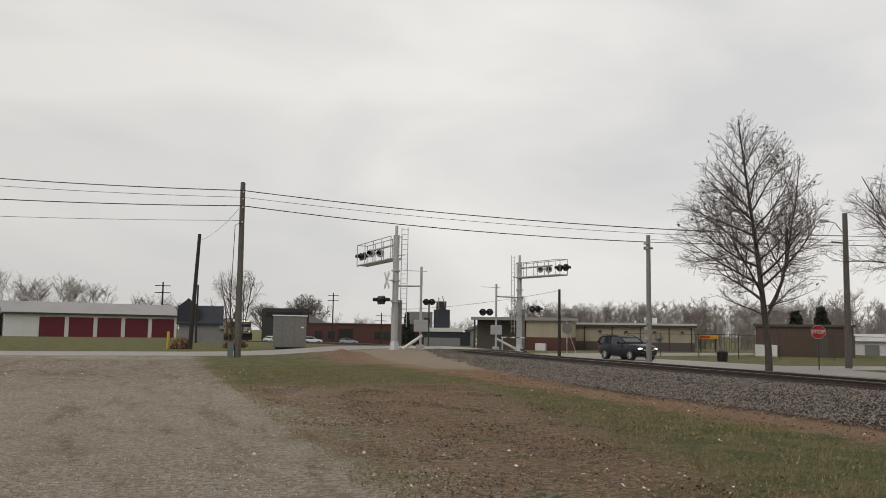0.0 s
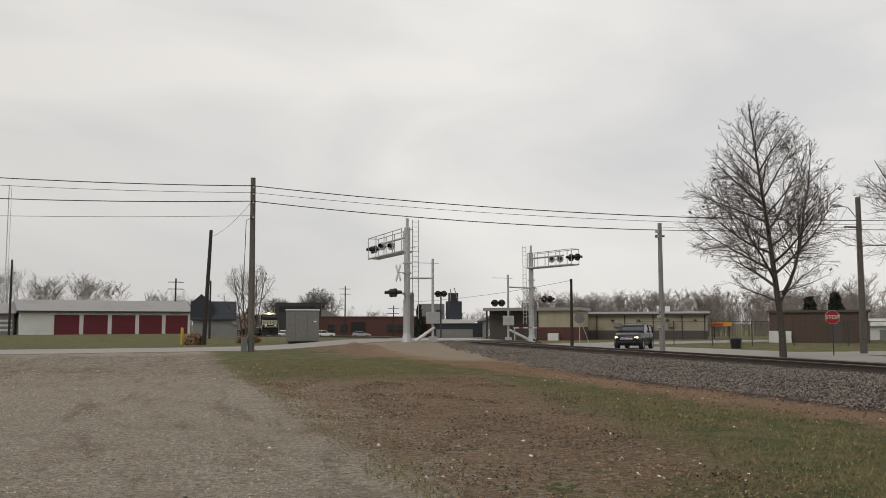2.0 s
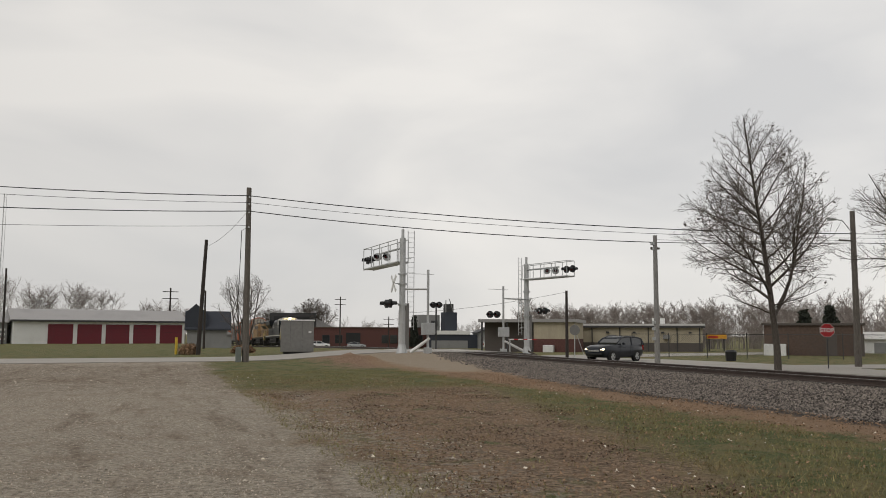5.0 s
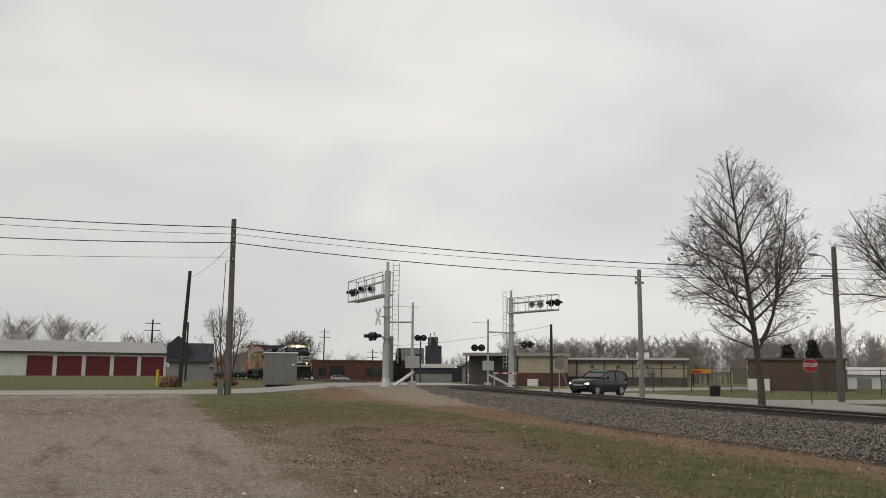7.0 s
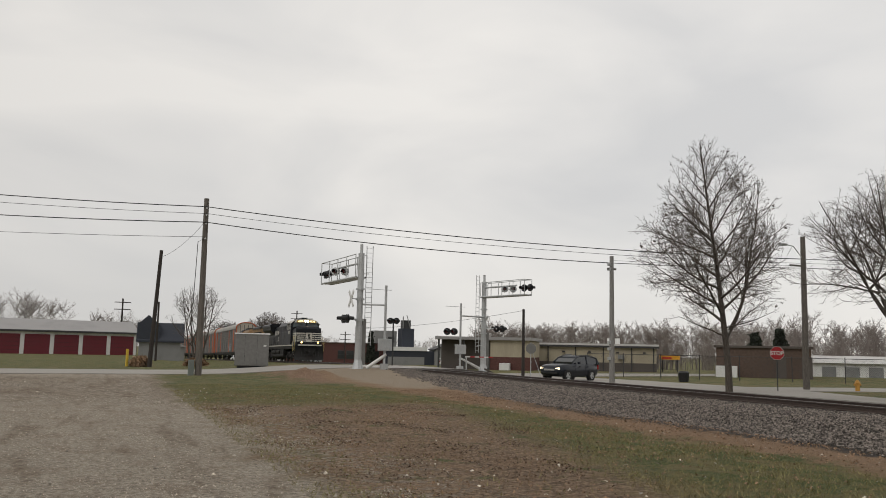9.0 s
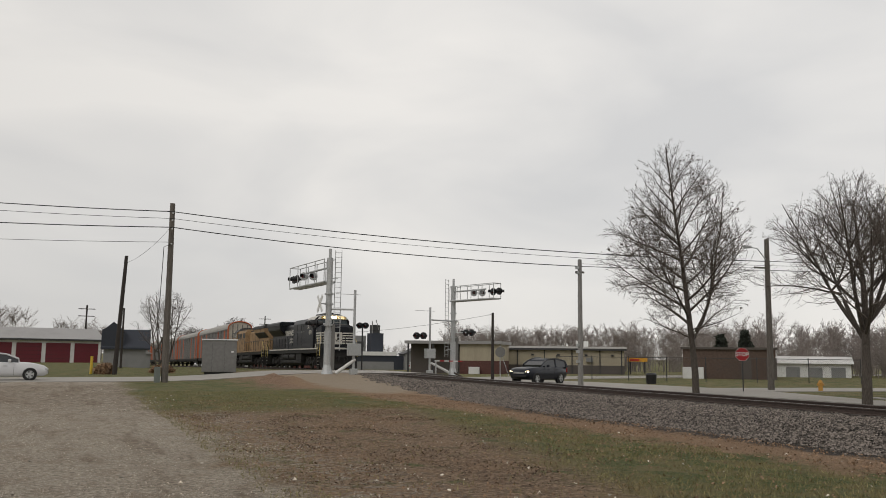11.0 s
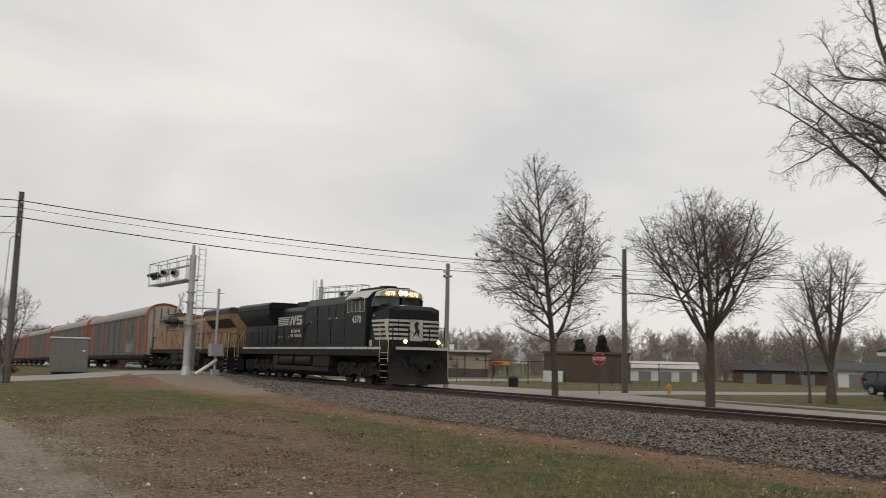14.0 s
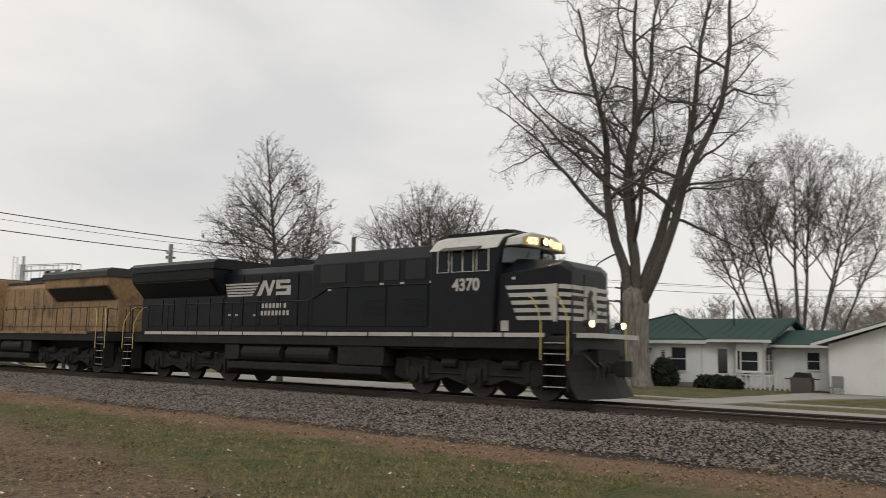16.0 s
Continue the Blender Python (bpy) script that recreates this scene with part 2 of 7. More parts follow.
def build_ground():
    xs = spaced([(-900, -100, 100), (-100, -20, 8), (-20, -4, 1.6), (-4, 27, 0.45), (27, 60, 1.5), (60, 140, 8), (140, 1200, 106)])
    ys = spaced([(-300, -20, 40), (-20, 0, 2.0), (0, 30, 0.45), (30, 80, 0.8), (80, 200, 6), (200, 500, 30), (500, 2000, 150)])
    v, f = [], []
    for y in ys:
        for x in xs:
            rough = 0.05 * (1 - sm(12, 15, x)) * (1 - sm(40, 70, y)) * (noise.noise((x * 0.35, y * 0.35, 3)) + 0.5 * noise.noise((x * 1.3, y * 1.3, 7)))
            mound = 0.42 * math.exp(-((x - 10.5) / 1.6) ** 2 - ((y - 46.5) / 2.2) ** 2) * (1 + 0.9 * noise.noise((x * 1.1, y * 1.1, 9)) + 0.5 * noise.noise((x * 2.7, y * 2.7, 4)))
            v.append((x, y, gz(x, y) + rough + mound))
    n = len(xs)
    for j in range(len(ys) - 1):
        for i in range(n - 1):
            f.append((j * n + i, j * n + i + 1, (j + 1) * n + i + 1, (j + 1) * n + i))
    me = bpy.data.meshes.new("ground")
    me.from_pydata(v, [], f)
    me.materials.append(ground_material())
    for p in me.polygons:
        p.use_smooth = True
    tagged(new("ground", me), "patchy winter grass, bare dirt and gravel with fallen leaves", "ground", kind="structure")


def ground_material():
    m, nt, p = nodes_of("patchy_ground")
    geo = nt.nodes.new("ShaderNodeNewGeometry")
    pos = geo.outputs["Position"]
    sep = nt.nodes.new("ShaderNodeSeparateXYZ")
    nt.links.new(pos, sep.inputs[0])
    X, Y = sep.outputs["X"], sep.outputs["Y"]
    n_big = noise_node(nt, pos, 0.22, 4, 0.6)
    n_mid = noise_node(nt, pos, 1.1, 5, 0.65, 0.4)
    n_fine = noise_node(nt, pos, 14, 5, 0.7)
    n_grit = noise_node(nt, pos, 60, 3, 0.7)
    grass = mix_node(nt, step_node(nt, n_fine, 0.28, 0.72), (0.042, 0.058, 0.022), (0.175, 0.185, 0.075))
    grass = mix_node(nt, maths(nt, "MULTIPLY", step_node(nt, n_mid, 0.42, 0.6), 0.62), grass, (0.225, 0.175, 0.088))
    n_clod = noise_node(nt, pos, 4.5, 6, 0.7, 0.3)
    dirt = mix_node(nt, step_node(nt, n_fine, 0.28, 0.72), (0.08, 0.053, 0.035), (0.42, 0.30, 0.20))
    dirt = mix_node(nt, maths(nt, "MULTIPLY", step_node(nt, n_clod, 0.5, 0.6), 0.55), dirt, (0.075, 0.048, 0.031))
    dirt = mix_node(nt, maths(nt, "MULTIPLY", step_node(nt, n_mid, 0.5, 0.62), 0.45), dirt, (0.27, 0.175, 0.105))
    dirt = mix_node(nt, maths(nt, "MULTIPLY", step_node(nt, n_grit, 0.56, 0.66), 0.5), dirt, (0.30, 0.23, 0.16))
    gravel = mix_node(nt, step_node(nt, n_fine, 0.25, 0.75), (0.15, 0.126, 0.096), (0.58, 0.50, 0.40))
    gravel = mix_node(nt, maths(nt, "MULTIPLY", step_node(nt, n_mid, 0.48, 0.68), 0.6), gravel, (0.25, 0.19, 0.135))
    gravel = mix_node(nt, maths(nt, "MULTIPLY", step_node(nt, n_grit, 0.55, 0.64), 0.6), gravel, (0.74, 0.69, 0.61))
    mp = nt.nodes.new("ShaderNodeMapping")
    mp.inputs["Scale"].default_value = (1.3, 0.22, 1)
    nt.links.new(pos, mp.inputs["Vector"])
    n_track = noise_node(nt, mp.outputs[0], 0.9, 5, 0.65, 0.3)
    gravel = mix_node(nt, maths(nt, "MULTIPLY", step_node(nt, n_track, 0.48, 0.64), 0.42), gravel, (0.21, 0.16, 0.115))
    gravel = mix_node(nt, maths(nt, "MULTIPLY", step_node(nt, n_big, 0.52, 0.68), 0.35), gravel, (0.26, 0.20, 0.15))
    churn = maths(nt, "MULTIPLY", step_node(nt, Y, 20, 32), maths(nt, "SUBTRACT", 1.0, step_node(nt, Y, 43, 48)))
    churn = maths(nt, "MULTIPLY", churn, step_node(nt, n_clod, 0.42, 0.6))
    gravel = mix_node(nt, maths(nt, "MULTIPLY", churn, 0.75), gravel, (0.15, 0.11, 0.078))
    ruts = maths(nt, "MULTIPLY", step_node(nt, n_track, 0.56, 0.62), step_node(nt, n_clod, 0.45, 0.62))
    gravel = mix_node(nt, maths(nt, "MULTIPLY", ruts, 0.55), gravel, (0.13, 0.098, 0.07))
    litter = mix_node(nt, n_fine, (0.12, 0.075, 0.045), (0.44, 0.30, 0.19))
    cinder = mix_node(nt, n_fine, (0.03, 0.027, 0.025), (0.10, 0.088, 0.078))
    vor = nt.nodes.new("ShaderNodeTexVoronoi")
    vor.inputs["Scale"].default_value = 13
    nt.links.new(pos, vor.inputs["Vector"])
    # shade between the stones is painted in: cells darken towards their rims
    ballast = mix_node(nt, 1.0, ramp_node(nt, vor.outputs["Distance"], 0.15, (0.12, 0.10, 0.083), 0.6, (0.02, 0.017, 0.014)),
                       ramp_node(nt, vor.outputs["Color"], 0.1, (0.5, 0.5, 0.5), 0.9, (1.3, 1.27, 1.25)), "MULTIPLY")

    def wob(v, k, nn=None):
        return maths(nt, "ADD", v, maths(nt, "MULTIPLY", maths(nt, "SUBTRACT", nn or n_mid, 0.5), k))
    # bare dirt where wheels and feet have worn the grass
    XS = maths(nt, "SUBTRACT", X, maths(nt, "MULTIPLY", maths(nt, "SUBTRACT", Y, 10.0), 0.2))
    inx = maths(nt, "MULTIPLY", step_node(nt, wob(X, 4, n_big), 1.2, 3.0), maths(nt, "SUBTRACT", 1.0, step_node(nt, wob(XS, 3.5), 6.0, 7.6)))
    iny = maths(nt, "SUBTRACT", 1.0, step_node(nt, wob(Y, 6), 23, 26.5))
    iny0 = step_node(nt, wob(maths(nt, "SUBTRACT", Y, maths(nt, "MULTIPLY", X, 0.35)), 4), 4.6, 6.6)
    patch = maths(nt, "MULTIPLY", maths(nt, "MULTIPLY", inx, iny), iny0)
    patch = maths(nt, "MULTIPLY", patch, step_node(nt, n_mid, 0.28, 0.46))
    col = mix_node(nt, patch, grass, dirt)
    # bare clay round the mast
    mx = maths(nt, "MULTIPLY", step_node(nt, wob(X, 5), 7.5, 10.0), maths(nt, "MULTIPLY", step_node(nt, wob(Y, 6), 37.0, 41.0), maths(nt, "SUBTRACT", 1.0, step_node(nt, Y, 52, 55))))
    col = mix_node(nt, mx, col, mix_node(nt, step_node(nt, n_fine, 0.3, 0.7), (0.13, 0.07, 0.045), (0.36, 0.25, 0.17)))
    # leaf litter along the ballast
    lit = maths(nt, "MULTIPLY", step_node(nt, wob(X, 2.6), 10.3, 11.3), maths(nt, "SUBTRACT", 1.0, step_node(nt, Y, 60, 66)))
    col = mix_node(nt, lit, col, litter)
    col = mix_node(nt, maths(nt, "MULTIPLY", step_node(nt, wob(X, 1.6), 12.1, 12.7), maths(nt, "SUBTRACT", 1.0, step_node(nt, wob(Y, 6), 21, 27))), col, cinder)
    sand = maths(nt, "MULTIPLY", maths(nt, "MULTIPLY", step_node(nt, wob(X, 2), 11.4, 12.6), step_node(nt, wob(Y, 4), 33, 37)), maths(nt, "SUBTRACT", 1.0, step_node(nt, Y, 60, 66)))
    col = mix_node(nt, sand, col, mix_node(nt, n_fine, (0.24, 0.19, 0.135), (0.42, 0.35, 0.27)))
    XB = maths(nt, "SUBTRACT", X, maths(nt, "MULTIPLY", maths(nt, "MAXIMUM", maths(nt, "SUBTRACT", Y, 27.0), 0.0), 0.16))
    stones = maths(nt, "MULTIPLY", step_node(nt, wob(XB, 1.2), 13.0, 13.7), maths(nt, "SUBTRACT", 1.0, step_node(nt, wob(X, 0.8), 23.4, 24.2)))
    far = step_node(nt, X, 23.2, 24.2)
    col = mix_node(nt, far, col, mix_node(nt, maths(nt, "MULTIPLY", step_node(nt, n_mid, 0.42, 0.62), 0.6), grass, (0.20, 0.165, 0.085)))
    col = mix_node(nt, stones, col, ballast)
    # gravel drive
    edge = maths(nt, "ADD", X, maths(nt, "MULTIPLY", maths(nt, "SUBTRACT", n_big, 0.5), 3.0))
    grav = maths(nt, "MULTIPLY", maths(nt, "SUBTRACT", 1.0, step_node(nt, wob(edge, 1.4), 1.9, 3.0)), maths(nt, "SUBTRACT", 1.0, step_node(nt, Y, 56, 59)))
    grav = maths(nt, "MULTIPLY", grav, step_node(nt, X, -30, -22))
    strew = maths(nt, "MULTIPLY", maths(nt, "SUBTRACT", 1.0, step_node(nt, X, 3.0, 5.2)), maths(nt, "MULTIPLY", step_node(nt, n_clod, 0.5, 0.56), maths(nt, "SUBTRACT", 1.0, step_node(nt, Y, 24, 27))))
    grav = maths(nt, "MAXIMUM", grav, maths(nt, "MULTIPLY", strew, 0.75))
    col = mix_node(nt, grav, col, gravel)
    nt.links.new(col, p.inputs["Base Color"])
    p.inputs["Roughness"].default_value = 0.95
    p.inputs["Specular IOR Level"].default_value = 0.2
    h = maths(nt, "ADD", n_fine, maths(nt, "MULTIPLY", n_grit, 0.45))
    bump_node(nt, p, h, 1.0, 0.09)
    return m


build_ground()


def ribbon(name, pts, material, label, category, lift=0.035):
    """A road: centre points with half widths, laid on the ground."""
    P = []
    for i in range(len(pts) - 1):
        (x0, y0, w0), (x1, y1, w1) = pts[i], pts[i + 1]
        n = max(2, int(math.hypot(x1 - x0, y1 - y0) / 1.2))
        P += [(x0 + (x1 - x0) * k / n, y0 + (y1 - y0) * k / n, w0 + (w1 - w0) * k / n) for k in range(n)]
    P.append(pts[-1])
    for _ in range(3):
        P = [P[0]] + [tuple((P[i - 1][k] + 2 * P[i][k] + P[i + 1][k]) / 4 for k in range(3)) for i in range(1, len(P) - 1)] + [P[-1]]
    rows_, m = [], 9
    for i, (x, y, w) in enumerate(P):
        a, b = P[max(0, i - 1)], P[min(len(P) - 1, i + 1)]
        d = Vector((b[0] - a[0], b[1] - a[1])).normalized()
        nx, ny = -d.y, d.x
        ring = []
        for k in range(m):
            s = (2 * k / (m - 1) - 1) * (w + 0.12 * noise.noise((x * 0.6, y * 0.6, k * 0 + (1 if k > 4 else 5))))
            X, Y = x + nx * s, y + ny * s
            ring.append((X, Y, gz(X, Y) + lift))
        rows_.append([(ring[0][0], ring[0][1], ring[0][2] - 0.15)] + ring + [(ring[-1][0], ring[-1][1], ring[-1][2] - 0.15)])
    mb = MB().loft(rows_, close=False)
    return setting(name, mb, material, label, category)


ROADMAT = mat("worn_pale_asphalt", (0.31, 0.29, 0.26), 0.16, 0.92, big=0.22, fine=16, dirt=(0.18, 0.165, 0.15))
ribbon("road", [(-70, 47, 4.2), (-20, 51, 4.2), (3, 53.5, 4.0), (9, 56, 4.0), (16.4, 58.0, 4.0)], ROADMAT, "pale worn asphalt road leading to the level crossing", "road")
ribbon("road_far", [(22.6, 59.3, 4.4), (27, 59.0, 4.4), (31, 55, 4.2), (33, 46, 3.8), (34, 38, 3.2), (32.6, 27, 1.6), (31.4, 14, 1.35), (30.4, 4, 1.35), (29.3, -30, 1.35)], ROADMAT, "pale worn street running beside the railway track", "road")
ribbon("side_street", [(34, 39.5, 2.6), (44, 39.0, 2.6), (56, 36.5, 2.4), (110, 30, 2.6)], ROADMAT, "pale side street leading away from the track", "road", 0.03)
ribbon("driveway", [(32.6, 13.4, 1.1), (41, 12.4, 1.4), (48.5, 10.6, 2.6)], ROADMAT, "pale concrete driveway to the white house", "driveway", 0.05)
ribbon("footpath", [(36.5, 30, 0.5), (36.0, 18, 0.5), (35.4, 4, 0.5), (34.5, -20, 0.5)], ROADMAT, "narrow pale concrete footpath across the lawn", "footpath", 0.042)
ribbon("street_far", [(26, 60, 4.0), (36, 64, 4.0), (60, 72, 4.0), (120, 90, 4)], ROADMAT, "pale street continuing beyond the crossing", "road", 0.03)


def build_track():
    ys = [y for y in np.arange(-40, 90, 3.0)] + [y for y in np.arange(90, 460, 10.0)]
    for side, nm in ((-1, "rail"), (1, "rail")):
        x = TRACK_X + side * 0.75
        web = [[(x + a, y, rail_z(y) + b) for a, b in ((-0.075, -0.17), (-0.075, -0.155), (-0.012, -0.13), (-0.012, -0.05), (-0.036, -0.04), (-0.036, -0.006), (0.036, -0.006), (0.036, -0.04), (0.012, -0.05), (0.012, -0.13), (0.075, -0.155), (0.075, -0.17))] for y in ys]
        r = tagged(part(nm, MB().loft(web), STEEL_RAIL), "rusty steel rail with a polished head", "rail", "rails of the track")
        head = [[(x + a, y, rail_z(y) + b) for a, b in ((-0.034, -0.006), (-0.03, 0), (0.03, 0), (0.034, -0.006))] for y in ys]
        part("rail_head", MB().loft(head), RAIL_HEAD, r, "polished running surface")
    tie = MB().box(-1.3, 1.3, -0.11, 0.11, -0.1, 0.0)
    me = tie.mesh("tie")
    me.materials.append(TIE)
    tr = tagged(new("track_ties"), "dark weathered wooden railway ties in ballast", "railway ties", kind="structure")
    rng = random.Random(5)
    y = -12.0
    while y < 130:
        if not 54.2 < y < 62.5:
            o = new("tie", me)
            o.parent = tr
            o.location, o.rotation_euler = (TRACK_X + rng.uniform(-0.05, 0.05), y, rail_z(y) - 0.17 + rng.uniform(-0.01, 0.01)), (0, 0, rng.uniform(-0.02, 0.02))
        y += 0.53
    # crossing panels
    cr = tagged(new("crossing_panels"), "concrete level crossing panels between the rails", "level crossing", kind="structure")
    for i in range(4):
        yy = 54.3 + i * 2.05
        for x0, x1 in ((TRACK_X - 3.0, TRACK_X - 0.83), (TRACK_X - 0.65, TRACK_X + 0.65), (TRACK_X + 0.83, TRACK_X + 3.0)):
            part("panel", MB().box(x0, x1, yy, yy + 2.0, rail_z(yy) - 0.25, rail_z(yy) - 0.005), CONCRETE, cr)


build_track()


def scatter_stones(name, n, xr, yr, size, keep, material, label, category, seed, lift=0.0):
    rng = np.random.RandomState(seed)
    xs, ys = rng.uniform(*xr, n), rng.uniform(*yr, n)
    octa = np.array([(1, 0, 0), (0, 1, 0), (-1, 0, 0), (0, -1, 0), (0, 0, 1), (0, 0, -1)], float)
    faces = [(0, 1, 4), (1, 2, 4), (2, 3, 4), (3, 0, 4), (1, 0, 5), (2, 1, 5), (3, 2, 5), (0, 3, 5)]
    V, F = [], []
    for x, y in zip(xs, ys):
        if rng.rand() > keep(x, y):
            continue
        s = rng.uniform(*size)
        a = rng.uniform(0, 6.28)
        q = octa * (s * rng.uniform(0.6, 1.3, (6, 1))) * (1, 1, 0.75)
        c, sn = math.cos(a), math.sin(a)
        q = np.stack([q[:, 0] * c - q[:, 1] * sn, q[:, 0] * sn + q[:, 1] * c, q[:, 2]], 1) + (x, y, gz(x, y) + s * 0.3 + lift)
        k = len(V)
        V += q.tolist()
        F += [(i + k, j + k, l + k) for i, j, l in faces]
    me = bpy.data.meshes.new(name)
    me.from_pydata(V, [], F)
    me.materials.append(material)
    return tagged(new(name, me), label, category, kind="stuff")


def ballast_keep(x, y):
    return sm(12.6, 13.5, x - 0.16 * max(0, y - 27) + 0.5 * noise.noise((x, y * 0.7, 1))) * (0.25 if abs(x - TRACK_X) < 1.4 else 1)


scatter_stones("ballast_stones", 76000, (12.4, 18.7), (-2, 36), (0.016, 0.040), ballast_keep, STONE, "loose grey and white crushed-stone ballast", "ballast", 3)
scatter_stones("ballast_stones", 9000, (13.2, 18.7), (36, 52), (0.03, 0.06), ballast_keep, STONE, "loose grey and white crushed-stone ballast", "ballast", 4)
scatter_stones("ballast_stones", 9000, (20.3, 24.0), (-2, 50), (0.03, 0.055), lambda x, y: 1, STONE, "loose grey and white crushed-stone ballast", "ballast", 6)

GRAVEL_STONE = mat("drive_gravel", (0.46, 0.405, 0.335), 0.3, 0.95, fine=40, bump=0)
island_vary(GRAVEL_STONE, 0.55, 1.5)
scatter_stones("gravel", 34000, (-7, 3.6), (5.5, 30), (0.006, 0.014), lambda x, y: (1 - sm(1.6, 3.4, x + noise.noise((x * 0.5, y * 0.5, 2)))) * (0.35 + 0.65 * sm(-0.1, 0.3, noise.noise((x * 0.6, y * 0.35, 5)))), GRAVEL_STONE, "loose pale gravel on the drive", "gravel", 12)
scatter_stones("gravel", 420, (-7, 4.5), (6, 40), (0.015, 0.04), lambda x, y: 1 - sm(2.0, 4.5, x), GRAVEL_STONE, "scattered darker stones on the gravel drive", "gravel", 13)


def litter(name, n, xr, yr, keep, size, material, label, seed):
    """Fallen leaves: small bent diamonds in one mesh."""
    rng = np.random.RandomState(seed)
    V, F = [], []
    for _ in range(n):
        x, y = rng.uniform(*xr), rng.uniform(*yr)
        if rng.rand() > keep(x, y):
            continue
        s, a = rng.uniform(*size), rng.uniform(0, 6.28)
        c, q = math.cos(a) * s, math.sin(a) * s
        z = gz(x, y) + 0.05 * (noise.noise((x * 0.35, y * 0.35, 3)) + 0.5 * noise.noise((x * 1.3, y * 1.3, 7))) + 0.012
        t = rng.uniform(-0.5, 0.8, 4) * s
        k = len(V)
        V += [(x + c, y + q, z + t[0]), (x - q * 0.6, y + c * 0.6, z + t[1] + 0.01), (x - c, y - q, z + t[2]), (x + q * 0.6, y - c * 0.6, z + t[3] + 0.01)]
        F += [(k, k + 1, k + 3), (k + 1, k + 2, k + 3)]
    me = bpy.data.meshes.new(name)
    me.from_pydata(V, [], F)
    me.materials.append(material)
    return tagged(new(name, me), label, "leaf litter", kind="stuff")


LEAF = mat("dry_brown_leaves", (0.24, 0.15, 0.088), 0.2, 0.9, fine=30, bump=0)
island_vary(LEAF, 0.5, 1.6)
LEAF_PALE = mat("pale_dry_leaves", (0.58, 0.52, 0.43), 0.15, 0.9, fine=30, bump=0)
island_vary(LEAF_PALE, 0.5, 1.5)
litter("fallen_leaves", 17000, (2.4, 11.5), (5.5, 30), lambda x, y: 0.15 + 0.85 * sm(-0.2, 0.4, noise.noise((x * 0.35, y * 0.35, 11))), (0.012, 0.028), LEAF, "brown fallen leaves scattered over dirt and grass", 31)
litter("fallen_leaves", 14000, (10.2, 13.0), (2, 34), lambda x, y: sm(10.2, 11.2, x) * (0.4 + 0.6 * sm(-0.1, 0.3, noise.noise((x * 0.5, y * 0.4, 4)))), (0.013, 0.032), LEAF, "reddish brown leaf litter along the ballast edge", 32)
litter("pale_leaves", 380, (2.4, 12.0), (5.5, 30), lambda x, y: 1, (0.013, 0.035), LEAF_PALE, "pale dry leaves dotted over the grass", 33)

LEAF_DARK = mat("damp_dark_leaves", (0.115, 0.072, 0.045), 0.2, 0.9, fine=30, bump=0)
island_vary(LEAF_DARK, 0.5, 1.5)
litter("damp_leaves", 14000, (2.6, 9.0), (6.0, 24), lambda x, y: sm(-0.05, 0.25, noise.noise((x * 0.8, y * 0.5, 17))) * (1 - sm(6.2, 8.2, x - 0.2 * (y - 10))), (0.012, 0.03), LEAF_DARK, "dark damp leaves matted on bare dirt", 35)
scatter_stones("gravel", 9000, (2.2, 5.2), (6.0, 24), (0.005, 0.014), lambda x, y: (1 - sm(2.8, 5.2, x)) * sm(-0.1, 0.25, noise.noise((x * 1.2, y * 0.7, 21))), GRAVEL_STONE, "pale gravel strewn over the dirt edge", "gravel", 14)


def grass_blades():
    rng = np.random.RandomState(41)
    V, F = [], []
    for _ in range(90000):
        y = 5.0 + 32.0 * rng.rand() ** 1.5
        x = rng.uniform(2.2, 12.0)
        bare = sm(1.5, 4, x) * (1 - sm(6.2, 7.6, x - 0.2 * (y - 10) + noise.noise((x * 0.8, y * 0.8, 1)))) * (1 - sm(23, 26.5, y)) * sm(4.6, 6.6, y - 0.35 * x)
        if rng.rand() < 0.9 * bare or noise.noise((x * 0.7, y * 0.7, 8)) < rng.uniform(-0.7, 0.25):
            continue
        if x > 10.6 + 0.8 * noise.noise((x, y, 2)):
            continue
        h, a, w = rng.uniform(0.025, 0.075), rng.uniform(0, 6.28), rng.uniform(0.004, 0.009)
        lx, ly = rng.normal(size=2) * h * 0.6
        z = gz(x, y) + 0.05 * (noise.noise((x * 0.35, y * 0.35, 3)) + 0.5 * noise.noise((x * 1.3, y * 1.3, 7))) - 0.004
        c, q = math.cos(a) * w, math.sin(a) * w
        k = len(V)
        V += [(x + c, y + q, z), (x - c, y - q, z), (x + lx, y + ly, z + h)]
        F.append((k, k + 1, k + 2))
    me = bpy.data.meshes.new("grass")
    me.from_pydata(V, [], F)
    m = mat("short_winter_grass", (0.20, 0.18, 0.075), 0.2, 0.9, big=0.5, fine=5, bump=0, dirt=(0.25, 0.18, 0.09), dirt_amount=0.9)
    island_vary(m, 0.7, 1.5)
    me.materials.append(m)
    tagged(new("grass", me), "short patchy green and straw-coloured winter grass", "grass", kind="stuff")


grass_blades()


